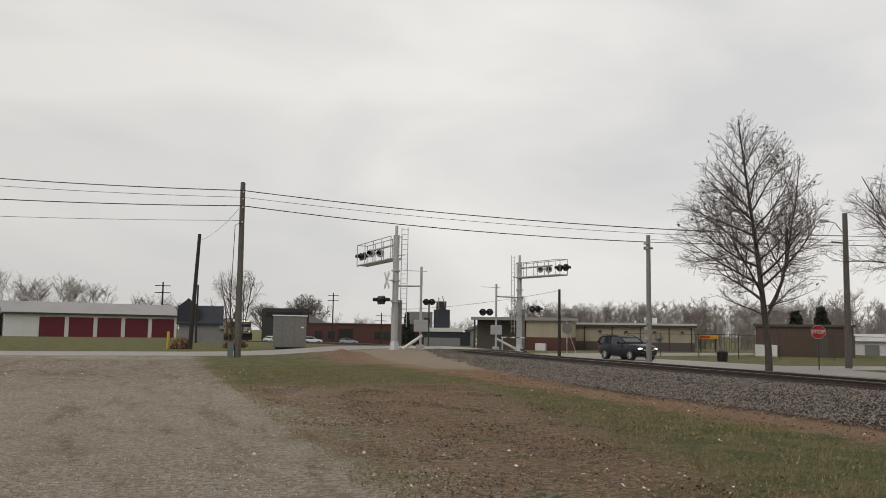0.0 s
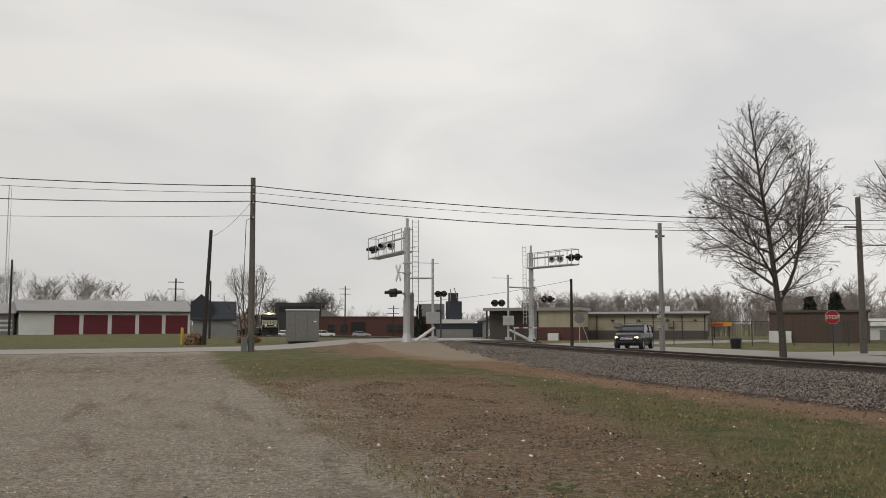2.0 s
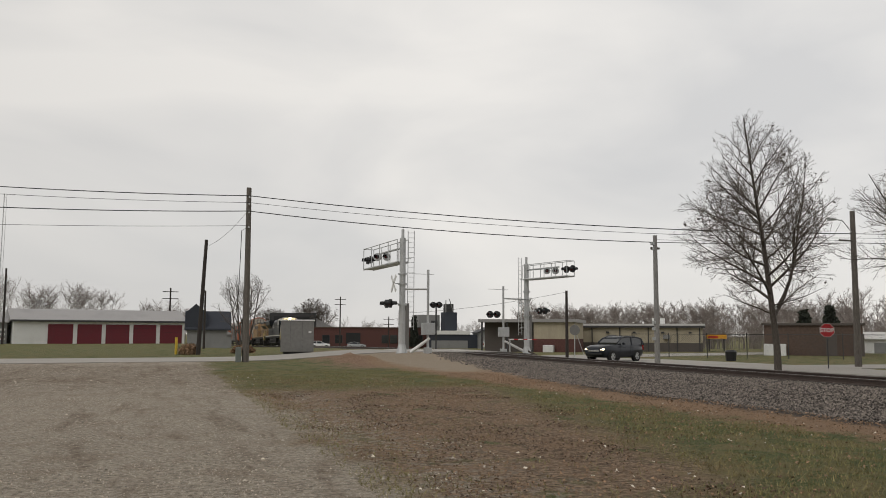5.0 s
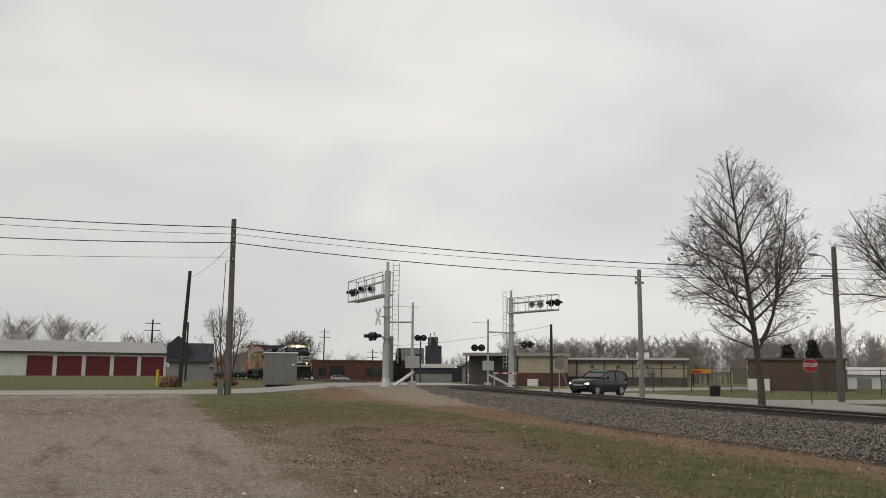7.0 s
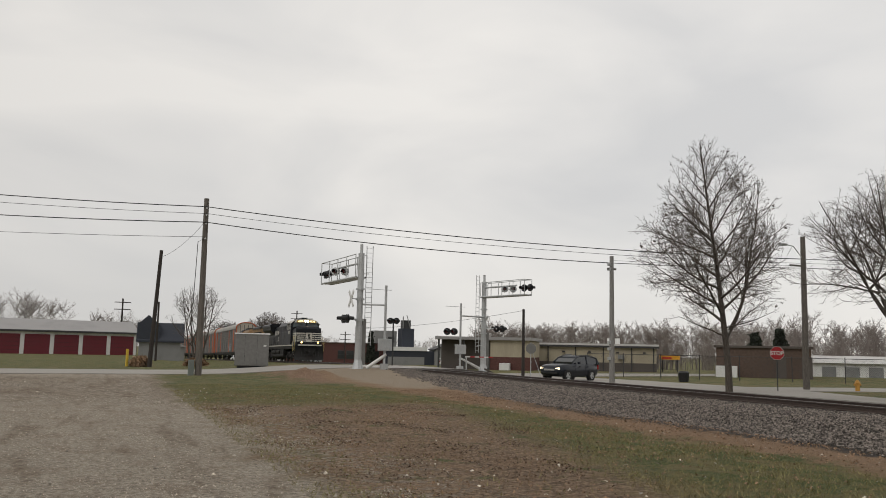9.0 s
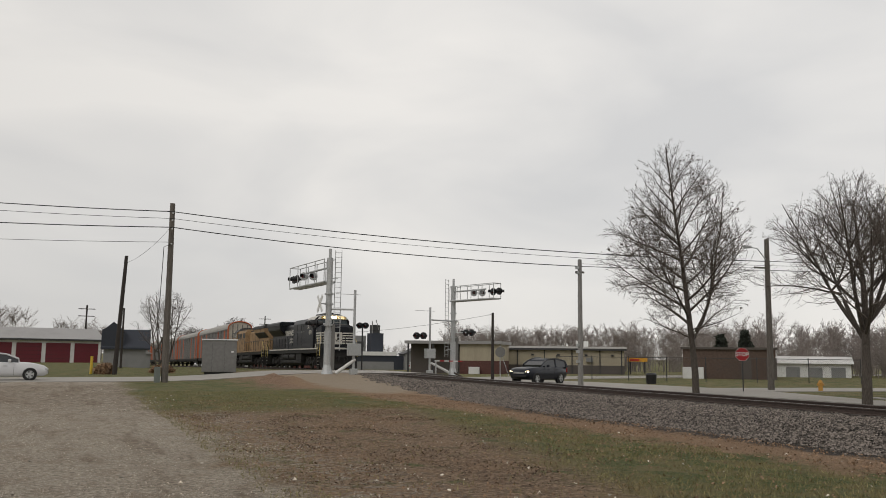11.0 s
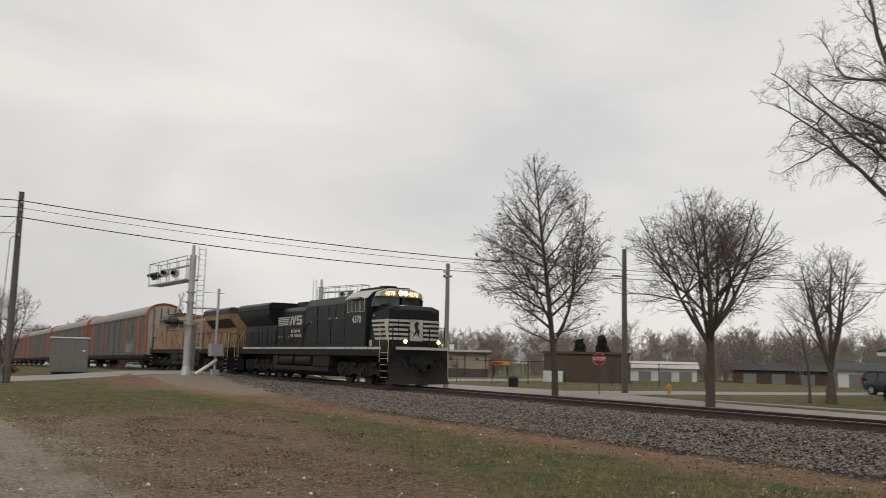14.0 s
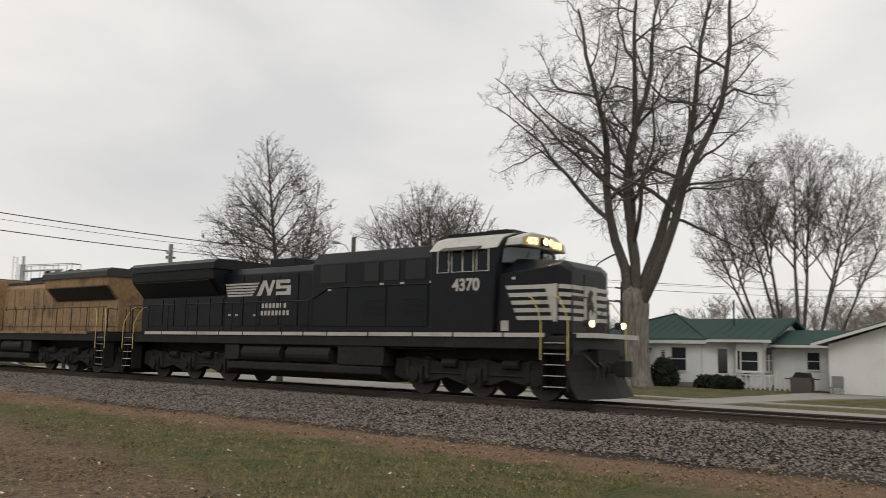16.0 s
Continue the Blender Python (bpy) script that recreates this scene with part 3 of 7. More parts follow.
# ---- the train ----
LOCO_BLACK = mat("dusty_black_loco_paint", (0.0055, 0.0072, 0.0108), 0.3, 0.4, big=0.5, fine=9, bump=0.04, dirt=(0.016, 0.014, 0.013), dirt_amount=0.5)
LOCO_BLACK.node_tree.nodes["Principled BSDF"].inputs["Specular IOR Level"].default_value = 0.3
LOCO_UNDER = mat("grimy_running_gear", (0.013, 0.012, 0.0115), 0.4, 0.8, big=1.5, fine=10, dirt=(0.036, 0.029, 0.025), dirt_amount=0.6)
LOCO_YELLOW = mat("faded_yellow_loco_paint", (0.335, 0.215, 0.11), 0.2, 0.7, big=0.9, fine=7, dirt=(0.075, 0.05, 0.035), dirt_amount=0.85)
LOCO_GREY = mat("grey_loco_roof_paint", (0.05, 0.05, 0.05), 0.2, 0.6, dirt=(0.03, 0.028, 0.025), dirt_amount=0.7)
LOCO_WHITE = mat("off_white_stripe_paint", (0.55, 0.53, 0.48), 0.08, 0.6, big=1.0, dirt=(0.2, 0.17, 0.13), dirt_amount=0.5)
GRAB = mat("yellow_grab_rail_paint", (0.62, 0.50, 0.16), 0.1, 0.5, bump=0)
CABGLASS = glass("cab_window_glass", (0.06, 0.085, 0.095), 0.04)
SIDEGLASS = glass("dark_cab_side_glass", (0.012, 0.014, 0.017), 0.12)
SIDEGLASS.node_tree.nodes["Principled BSDF"].inputs["Specular IOR Level"].default_value = 0.25
DITCH = glow("ditch_light_glow", (1.0, 0.62, 0.2), 7)
DIGITS = glow("lit_digit_glow", (1.0, 0.85, 0.5), 1.3)
LAMP = glow("headlight_glow", (1.0, 0.66, 0.3), 60)
NUMBERLAMP = glow("number_board_glow", (0.45, 0.30, 0.10), 0.2)
WHEEL_STEEL = mat("worn_wheel_steel", (0.07, 0.06, 0.054), 0.2, 0.5, 0.5, bump=0)
RACK_CREAM = mat("dirty_cream_end_panel", (0.46, 0.42, 0.36), 0.15, 0.8, big=0.9, dirt=(0.25, 0.14, 0.08), dirt_amount=0.6)
RACK_GREY = mat("galvanised_rack_panel", (0.15, 0.145, 0.14), 0.12, 0.65, 0.2, big=0.5, fine=6, dirt=(0.12, 0.10, 0.085), dirt_amount=0.6)
RACK_ROOF = mat("pale_rack_roof", (0.34, 0.325, 0.30), 0.1, 0.7, big=0.6, dirt=(0.2, 0.17, 0.14), dirt_amount=0.5)
RACK_ORANGE = mat("faded_orange_post", (0.42, 0.105, 0.042), 0.15, 0.65, big=1.2, dirt=(0.14, 0.06, 0.035))
GRAFFITI = mat("pale_spray_paint", (0.33, 0.35, 0.37), 0.1, 0.7, bump=0)


def wheelset(parent, y, r=0.52):
    """An axle with two flanged wheels, at axle height."""
    ring = []
    prof = [(-0.80, 0.12), (-0.80, r - 0.06), (-0.805, r), (-0.70, r), (-0.685, r + 0.03), (-0.665, r + 0.03), (-0.665, r - 0.06), (-0.68, 0.14), (-0.68, 0.09)]
    prof = prof + [(-a, b) for a, b in reversed(prof)]
    n = 20
    for k in range(n):
        a = 2 * math.pi * k / n
        ring.append([(x, rr * math.cos(a), rr * math.sin(a)) for x, rr in prof])
    mb = MB()
    m = len(prof)
    verts = [p for q in ring for p in q]
    mb.add(verts, [(i * m + j, i * m + j + 1, ((i + 1) % n) * m + j + 1, ((i + 1) % n) * m + j) for i in range(n) for j in range(m - 1)])
    for s in (-1, 1):
        mb.add([(s * 0.80, 0.12 * math.cos(2 * math.pi * k / 10), 0.12 * math.sin(2 * math.pi * k / 10)) for k in range(10)], [tuple(range(10))])
    return part("wheelset", mb, WHEEL_STEEL, parent, m=pose(0, y, r))


def loco_truck(parent, y0):
    """A three-axle truck whose middle axle stands at y0."""
    for s in (-1, 1):
        x = s * 0.98
        mb = MB()
        prof = [(-2.95, 0.5), (-2.9, 0.98), (-2.4, 1.05), (-1.6, 0.98), (-1.0, 0.86), (-0.6, 0.98), (0.6, 0.98), (1.0, 0.86), (1.6, 0.98), (2.4, 1.05), (2.9, 0.98), (2.95, 0.5), (2.5, 0.36), (1.6, 0.36), (1.0, 0.5), (0.5, 0.34), (-0.5, 0.34), (-1.0, 0.5), (-1.6, 0.36), (-2.5, 0.36)]
        mb.prism([(y0 + a, b) for a, b in prof], "x", x - 0.09, x + 0.09)
        part("truck_frame", mb, LOCO_UNDER, parent, bev=0.02)
        for k in (-1, 0, 1):
            jb = MB().box(x - 0.2, x + 0.2, y0 + k * 2.05 - 0.24, y0 + k * 2.05 + 0.24, 0.30, 0.78)
            jb.tube([(x + s * 0.18, y0 + k * 2.05, 0.52), (x + s * 0.29, y0 + k * 2.05, 0.52)], 0.15, 10)
            for q in (-0.36, 0.36):
                jb.tube([(x + s * 0.1, y0 + k * 2.05 + q, 0.45), (x + s * 0.1, y0 + k * 2.05 + q, 0.95)], 0.09, 8)
            part("journal_box", jb, LOCO_UNDER, parent)
        br = MB()
        for q in (-1.45, 0.6):
            br.tube([(x + s * 0.12, y0 + q, 0.9), (x + s * 0.12, y0 + q + 0.5, 0.9)], 0.13, 8)
        br.tube([(x + s * 0.1, y0 - 2.6, 0.6), (x + s * 0.1, y0 + 2.6, 0.62)], 0.03, 5)
        part("brake_rigging", br, LOCO_UNDER, parent)
    for k in (-1, 0, 1):
        wheelset(parent, y0 + k * 2.05)


def stripes(parent, x, y0, y1, z0, n, h, gap, slope, material):
    s = 1 if x > 0 else -1
    for i in range(n):
        z = z0 + i * (h + gap)
        mb = MB().prism([(y0 + slope * z, z), (y1, z), (y1, z + h), (y0 + slope * (z + h), z + h)], "x", x, x + s * 0.006)
        part("stripe", mb, material, parent)


def locomotive(name, paint, roof_paint, label, lead):
    loco = thing(name, pose(0, 0, 0), label, "locomotive", "locomotives of the freight train")
    L = 22.0
    # frame, deck and end plates
    part("frame", MB().box(-1.5, 1.5, 1.3, L - 0.6, 1.32, 1.66).box(-0.6, 0.6, 1.0, L - 1.0, 1.0, 1.35), LOCO_UNDER, loco, bev=0.02)
    part("walkway", MB().box(-1.53, 1.53, 1.9, L - 1.7, 1.66, 1.72), LOCO_UNDER if lead else roof_paint, loco)
    rng = random.Random(3)
    for s in (-1, 1):
        y = 2.0
        while y < L - 2.4:
            seg = min(rng.uniform(1.0, 2.2), L - 2.1 - y)
            part("sill_stripe", MB().box(s * 1.532, s * 1.542, y, y + seg - 0.06, 1.62, 1.73), LOCO_WHITE if lead else LOCO_YELLOW, loco)
            y += seg
    # nose and cab
    # side walls rise forwards, sloping planes run up to a flat top
    def nose_ring(y, hw, zs, ht, zt):
        return [(-hw, y, 1.7), (-hw, y, zs), (-ht, y, zt), (ht, y, zt), (hw, y, zs), (hw, y, 1.7)]
    rings_ = [nose_ring(3.6, 1.362, 3.24, 0.8, 3.76), nose_ring(1.75, 1.33, 3.46, 0.95, 3.6), nose_ring(1.575, 0.92, 3.3, 0.72, 3.42)]
    part("nose", MB().loft(rings_), paint, loco, bev=0.025)
    part("nose_door", MB().box(-0.3, 0.3, 1.56, 1.575, 3.02, 3.28), paint, loco, bev=0.005)
    for s in (-1, 1):
        part("nose_step_light", MB().box(s * 1.37, s * 1.385, 3.0, 3.1, 3.12, 3.19), LOCO_WHITE, loco)
    cab = MB()
    pr = [(-1.52, 1.7), (-1.52, 4.0), (-1.2, 4.28), (-0.6, 4.48), (0.6, 4.48), (1.2, 4.28), (1.52, 4.0), (1.52, 1.7)]
    cab.loft([[(x, 3.62 if z < 3.3 else 3.08 + 0.3 * abs(x), z) for x, z in pr], [(x, 5.75, z) for x, z in pr]])
    part("cab", cab, paint, loco, bev=0.03)
    for s in (-1, 1):
        rf = MB().loft([[(s * 1.54, y, 3.98), (s * 1.2, y, 4.31), (s * 0.58, y, 4.51), (s * 0.58, y, 4.47), (s * 1.2, y, 4.27), (s * 1.5, y, 3.98)] for y in (3.5, 5.8)])
        part("roof_slope", rf, LOCO_WHITE if lead else roof_paint, loco, "pale sloping cab roof edge" if lead else "")
    part("roof_panel", MB().box(-0.75, 0.75, 3.5, 5.75, 4.48, 4.56).box(-0.3, 0.3, 4.0, 4.7, 4.56, 4.66), roof_paint, loco)
    part("cab_brow", MB().prism([(-1.2, 4.06), (-1.1, 4.28), (-0.58, 4.46), (0.58, 4.46), (1.1, 4.28), (1.2, 4.06)], "y", 2.98, 3.62), LOCO_WHITE if lead else paint, loco, bev=0.03)
    # windscreens, side windows
    for s in (-1, 1):
        ws = MB().add([(s * 0.06, 3.06, 3.68), (s * 1.36, 3.46, 3.58), (s * 1.28, 3.45, 4.03), (s * 0.06, 3.05, 4.10)], [(0, 1, 2, 3)])
        wob_ = part("windscreen", ws, CABGLASS, loco)
        fr = MB().tube([(s * 0.06, 3.05, 3.68), (s * 1.36, 3.45, 3.58), (s * 1.28, 3.44, 4.03), (s * 0.06, 3.04, 4.10), (s * 0.06, 3.05, 3.68)], 0.022, 5)
        part("windscreen_seal", fr, BLACK, wob_)
        part("wiper", MB().tube([(s * 0.7, 3.22, 3.56), (s * 0.45, 3.14, 3.95)], 0.012, 4), BLACK, wob_)
        for y0, y1, nm in ((3.76, 4.14, 0), (4.26, 4.98, 1), (5.1, 5.48, 0)):
            w = part("side_window", MB().box(s * 1.512, s * 1.53, y0, y1, 3.38, 3.96), SIDEGLASS, loco)
            e = MB()
            for a, b, c, d in ((y0 - 0.02, y0 + 0.008, 3.36, 3.98), (y1 - 0.008, y1 + 0.02, 3.36, 3.98), (y0, y1, 3.362, 3.38), (y0, y1, 3.96, 3.978)):
                e.box(s * 1.51, s * 1.545, a, b, c, d)
            if nm:
                e.box(s * 1.51, s * 1.545, 4.60, 4.63, 3.38, 3.96)
            part("window_frame", e, LOCO_WHITE, w, "thin pale window frame")
        part("sun_visor", MB().prism([(s * 1.52, 4.02), (s * 1.74, 3.93), (s * 1.74, 3.95), (s * 1.52, 4.06)], "y", 4.0, 5.3), LOCO_GREY, loco)
    # lit number boards and headlights over the windscreen
    if lead:
        for s in (-1, 1):
            nb = part("number_board", MB().add([(s * 0.22, 2.965, 4.11), (s * 1.02, 2.965, 4.08), (s * 1.02, 2.965, 4.30), (s * 0.22, 2.965, 4.37)], [(0, 1, 2, 3)]), NUMBERLAMP, loco, "lit cream number board")
            part("digits", text_mesh("4370", 0.27, 0.003, bold=0.009), DIGITS, nb, "glowing pale digits", m=pose(s * 0.62, 2.955, 4.21, 90, s * 3, 0))
        for x in (-0.125, 0.125):
            shell = part("headlight_housing", MB().tube([(x, 2.82, 4.24), (x, 2.98, 4.24)], 0.12, 14, cap=False), BLACK, loco)
            part("headlight", MB().tube([(x, 2.94, 4.24), (x, 2.975, 4.24)], 0.115, 12), LAMP, shell, "lit twin headlight set deep in its housing")
        for s in (-1, 1):
            h = part("ditch_light", MB().tube([(s * 0.86, 1.05, 1.98), (s * 0.86, 1.25, 1.98)], 0.1, 12), BLACK, loco)
            part("lens", MB().tube([(s * 0.86, 1.02, 1.98), (s * 0.86, 1.05, 1.98)], 0.085, 12), DITCH, h, "lit warm lens")
    # tall equipment cabinet behind the cab, engine hood, radiator section
    part("equipment_cabinet", MB().prism([(-1.42, 1.72), (-1.42, 3.85), (-1.2, 4.22), (1.2, 4.22), (1.42, 3.85), (1.42, 1.72)], "y", 5.75, 10.7), paint, loco, bev=0.03)
    part("engine_hood", MB().prism([(-0.92, 1.72), (-0.92, 3.75), (-0.72, 3.98), (0.72, 3.98), (0.92, 3.75), (0.92, 1.72)], "y", 10.7, 15.8), paint, loco, bev=0.03)
    part("radiator_section", MB().prism([(-0.92, 1.72), (-0.92, 3.05), (-1.45, 3.62), (-1.5, 4.12), (-1.3, 4.26), (1.3, 4.26), (1.5, 4.12), (1.45, 3.62), (0.92, 3.05), (0.92, 1.72)], "y", 15.8, 21.1), paint, loco, bev=0.03)
    part("radiator_roof", MB().prism([(-1.56, 3.98), (-1.56, 4.2), (-1.36, 4.34), (1.36, 4.34), (1.56, 4.2), (1.56, 3.98)], "y", 15.7, 21.15), LOCO_BLACK if lead else roof_paint, loco)
    if not lead:
        part("hood_roof", MB().box(-0.8, 0.8, 10.6, 15.2, 3.96, 4.06).box(-1.3, 1.3, 5.36, 10.6, 4.2, 4.27), roof_paint, loco)
    part("exhaust_stack", MB().box(-0.6, 0.6, 12.5, 13.8, 3.98, 4.28), LOCO_BLACK, loco, bev=0.03)
    hn = MB()
    for k in range(3):
        hn.tube([(-0.2 + 0.15 * k, 11.1, 4.16), (-0.2 + 0.15 * k, 11.5 + 0.1 * k, 4.2)], 0.03, 8, 0.075)
    hn.box(-0.3, 0.2, 11.3, 11.4, 3.96, 4.16)
    part("horn", hn, BLACK, loco)
    for s in (-1, 1):
        # doors, vents and louvres
        for y0 in (10.95, 11.9, 12.85, 13.8, 14.75):
            d = part("hood_door", MB().box(s * 0.925, s * 0.945, y0, y0 + 0.88, 1.95, 3.68), paint, loco, bev=0.006)
            part("latch", MB().box(s * 0.945, s * 0.965, y0 + 0.1, y0 + 0.16, 2.7, 2.9), LOCO_UNDER, d)
        for y0 in (15.9, 16.65, 17.4, 18.15, 18.9, 19.65, 20.35):
            part("radiator_door", MB().box(s * 0.925, s * 0.95, y0, y0 + 0.7, 1.95, 2.95), paint, loco, bev=0.006)
        for y0, w in ((6.0, 0.75), (7.0, 0.6), (7.8, 0.6), (9.2, 1.1)):
            part("cabinet_grille", MB().box(s * 1.425, s * 1.44, y0, y0 + w, 3.25, 3.8), BLACK, loco)
        for y0 in (5.9, 7.5, 9.1):
            part("cabinet_door", MB().box(s * 1.425, s * 1.442, y0, y0 + 1.5, 1.9, 3.1), paint, loco, bev=0.006)
        for y0 in (5.9, 7.5):
            lv = MB()
            for k in range(7):
                lv.box(s * 1.44, s * 1.455, y0, y0 + 0.9, 2.25 + k * 0.07, 2.28 + k * 0.07)
            part("louvre", lv, paint, loco)
        rg = MB()
        for k in range(7):
            rg.prism([(s * 0.98, 3.08 + k * 0.07), (s * 1.05, 3.14 + k * 0.07), (s * 1.0, 3.15 + k * 0.07)], "y", 16.2, 20.8)
        part("radiator_grille", rg, BLACK, loco)
        part("radiator_screen", MB().prism([(s * 0.975, 3.05), (s * 1.462, 3.575), (s * 1.445, 3.595), (s * 0.955, 3.07)], "y", 16.1, 20.9), BLACK, loco, "dark wire radiator screen")
        # walkway handrails
        hr = MB()
        ys = [10.75 + 1.28 * k for k in range(9)]
        for y in ys:
            hr.tube([(s * 1.5, y, 1.7), (s * 1.5, y, 2.72)], 0.02, 5)
        hr.tube([(s * 1.45, 5.8, 3.1), (s * 1.45, 9.9, 3.1), (s * 1.5, 10.75, 2.72), (s * 1.5, 21.2, 2.72)], 0.02, 5)
        part("handrail", hr, LOCO_BLACK if lead else LOCO_GREY, loco)
        # steps and grab rails at both ends
        for ya, yb in ((1.36, 2.06), (20.65, 21.3)):
            for k in range(5):
                part("step", MB().box(s * 1.12, s * 1.54, ya + 0.03, yb - 0.03, 0.38 + k * 0.27, 0.41 + k * 0.27), LOCO_UNDER, loco)
            part("step_back", MB().box(s * 1.12, s * 1.15, ya, yb, 0.3, 1.7), LOCO_UNDER, loco)
            for yy in (ya - 0.03, yb):
                part("step_side", MB().box(s * 1.12, s * 1.54, yy, yy + 0.03, 0.3, 1.7), LOCO_UNDER, loco)
            for k in range(5):
                part("step_edge", MB().box(s * 1.53, s * 1.55, ya + 0.05, yb - 0.05, 0.392 + k * 0.27, 0.412 + k * 0.27), LOCO_WHITE, loco)
            gr = MB()
            DIR = 1 if ya > 5 else -1
            for y, lean in ((ya - 0.04, 0.0), (yb + 0.04, 0.0)):
                gr.tube([(s * 1.56, y, 1.05), (s * 1.56, y, 2.0), (s * 1.5, y - 0.12 * DIR, 2.3), (s * 1.42, y - 0.35 * DIR, 2.62), (s * 1.36, y - 0.5 * DIR, 2.66)], 0.018, 6)
            part("grab_rail", gr, GRAB if lead or ya > 5 else LOCO_GREY, loco, "pale yellow grab rail")
    # plough, couplers, end rails
    for y0, d in ((0.9, 1), (L - 0.5, -1)):
        pl = MB().loft([[(x, y0 + d * (abs(x) * 0.22 + oy), z) for x in (-1.5, -0.9, -0.35, 0.35, 0.9, 1.5)] + [(x, y0 + d * (abs(x) * 0.22 + oy + 0.06), z) for x in (1.5, 0.9, 0.35, -0.35, -0.9, -1.5)] for z, oy in ((0.12, -0.18), (0.45, 0.02), (0.8, 0.12), (1.28, 0.14))])
        part("plough", pl, LOCO_UNDER, loco)
        part("end_plate", MB().box(-1.4, 1.4, y0 + d * 0.42 - 0.04, y0 + d * 0.42 + 0.04, 1.2, 1.72), LOCO_BLACK, loco)
        part("coupler", MB().box(-0.14, 0.14, min(y0 - d * 0.45, y0 + d * 0.5), max(y0 - d * 0.45, y0 + d * 0.5), 0.75, 1.02).box(-0.2, 0.2, min(y0 - d * 0.45, y0 - d * 0.15), max(y0 - d * 0.45, y0 - d * 0.15), 0.68, 1.08), LOCO_UNDER, loco, bev=0.03)
        for x in (-0.9, -0.55, -0.3, 0.3, 0.55, 0.9):
            part("air_hose", MB().tube([(x, y0 + d * 0.3, 1.2), (x + 0.05, y0 - d * 0.02, 0.9), (x + 0.02, y0, 0.6)], 0.025, 6), BLACK, loco)
        for x in (-1.35, -0.55, 0.55, 1.35):
            part("end_post", MB().tube([(x, y0 + d * 0.42, 1.7), (x, y0 + d * 0.42, 2.65)], 0.03, 6), BLACK, loco)
        for xa in (-1.35, 0.55):
            part("end_rail", MB().tube([(xa, y0 + d * 0.42, 2.65), (xa + 0.8, y0 + d * 0.42, 2.65)], 0.02, 6), BLACK, loco)
        part("chain", MB().tube([(-0.55, y0 + d * 0.42, 2.5), (0, y0 + d * 0.40, 2.2), (0.55, y0 + d * 0.42, 2.5)], 0.015, 5), BLACK, loco)
    part("anticlimber", MB().box(-1.2, 1.2, 0.78, 1.4, 1.62, 1.74), LOCO_GREY if not lead else LOCO_WHITE, loco)
    # fuel tank, air tanks, battery boxes
    part("fuel_tank", MB().prism([(-1.45, 0.5), (-1.45, 0.72), (-0.95, 0.8), (-0.95, 1.3), (0.95, 1.3), (0.95, 0.8), (1.45, 0.72), (1.45, 0.5), (1.05, 0.28), (-1.05, 0.28)], "y", 7.6, 14.8), LOCO_UNDER, loco, bev=0.03)
    for s in (-1, 1):
        for y0, y1 in ((9.75, 11.75), (12.05, 14.0)):
            at_ = MB().tube([(s * 1.22, y0, 1.03), (s * 1.22, y0 + 0.1, 1.03), (s * 1.22, y1 - 0.1, 1.03), (s * 1.22, y1, 1.03)], 0.29, 16)
            part("air_reservoir", at_, LOCO_UNDER, loco, smooth=False)
        part("battery_box", MB().box(s * 1.0, s * 1.46, 7.5, 9.4, 0.75, 1.32), LOCO_UNDER, loco, bev=0.02)
        part("sand_box", MB().box(s * 1.0, s * 1.46, 14.2, 14.95, 0.8, 1.3), LOCO_UNDER, loco, bev=0.02)
        pp = MB().tube([(s * 1.3, 5.0, 1.29), (s * 1.3, 15.0, 1.29)], 0.04, 6).tube([(s * 1.42, 1.9, 1.38), (s * 1.42, 20, 1.38)], 0.025, 5)
        part("pipe", pp, LOCO_UNDER, loco)
    loco_truck(loco, 4.45)
    loco_truck(loco, 17.55)
    return loco


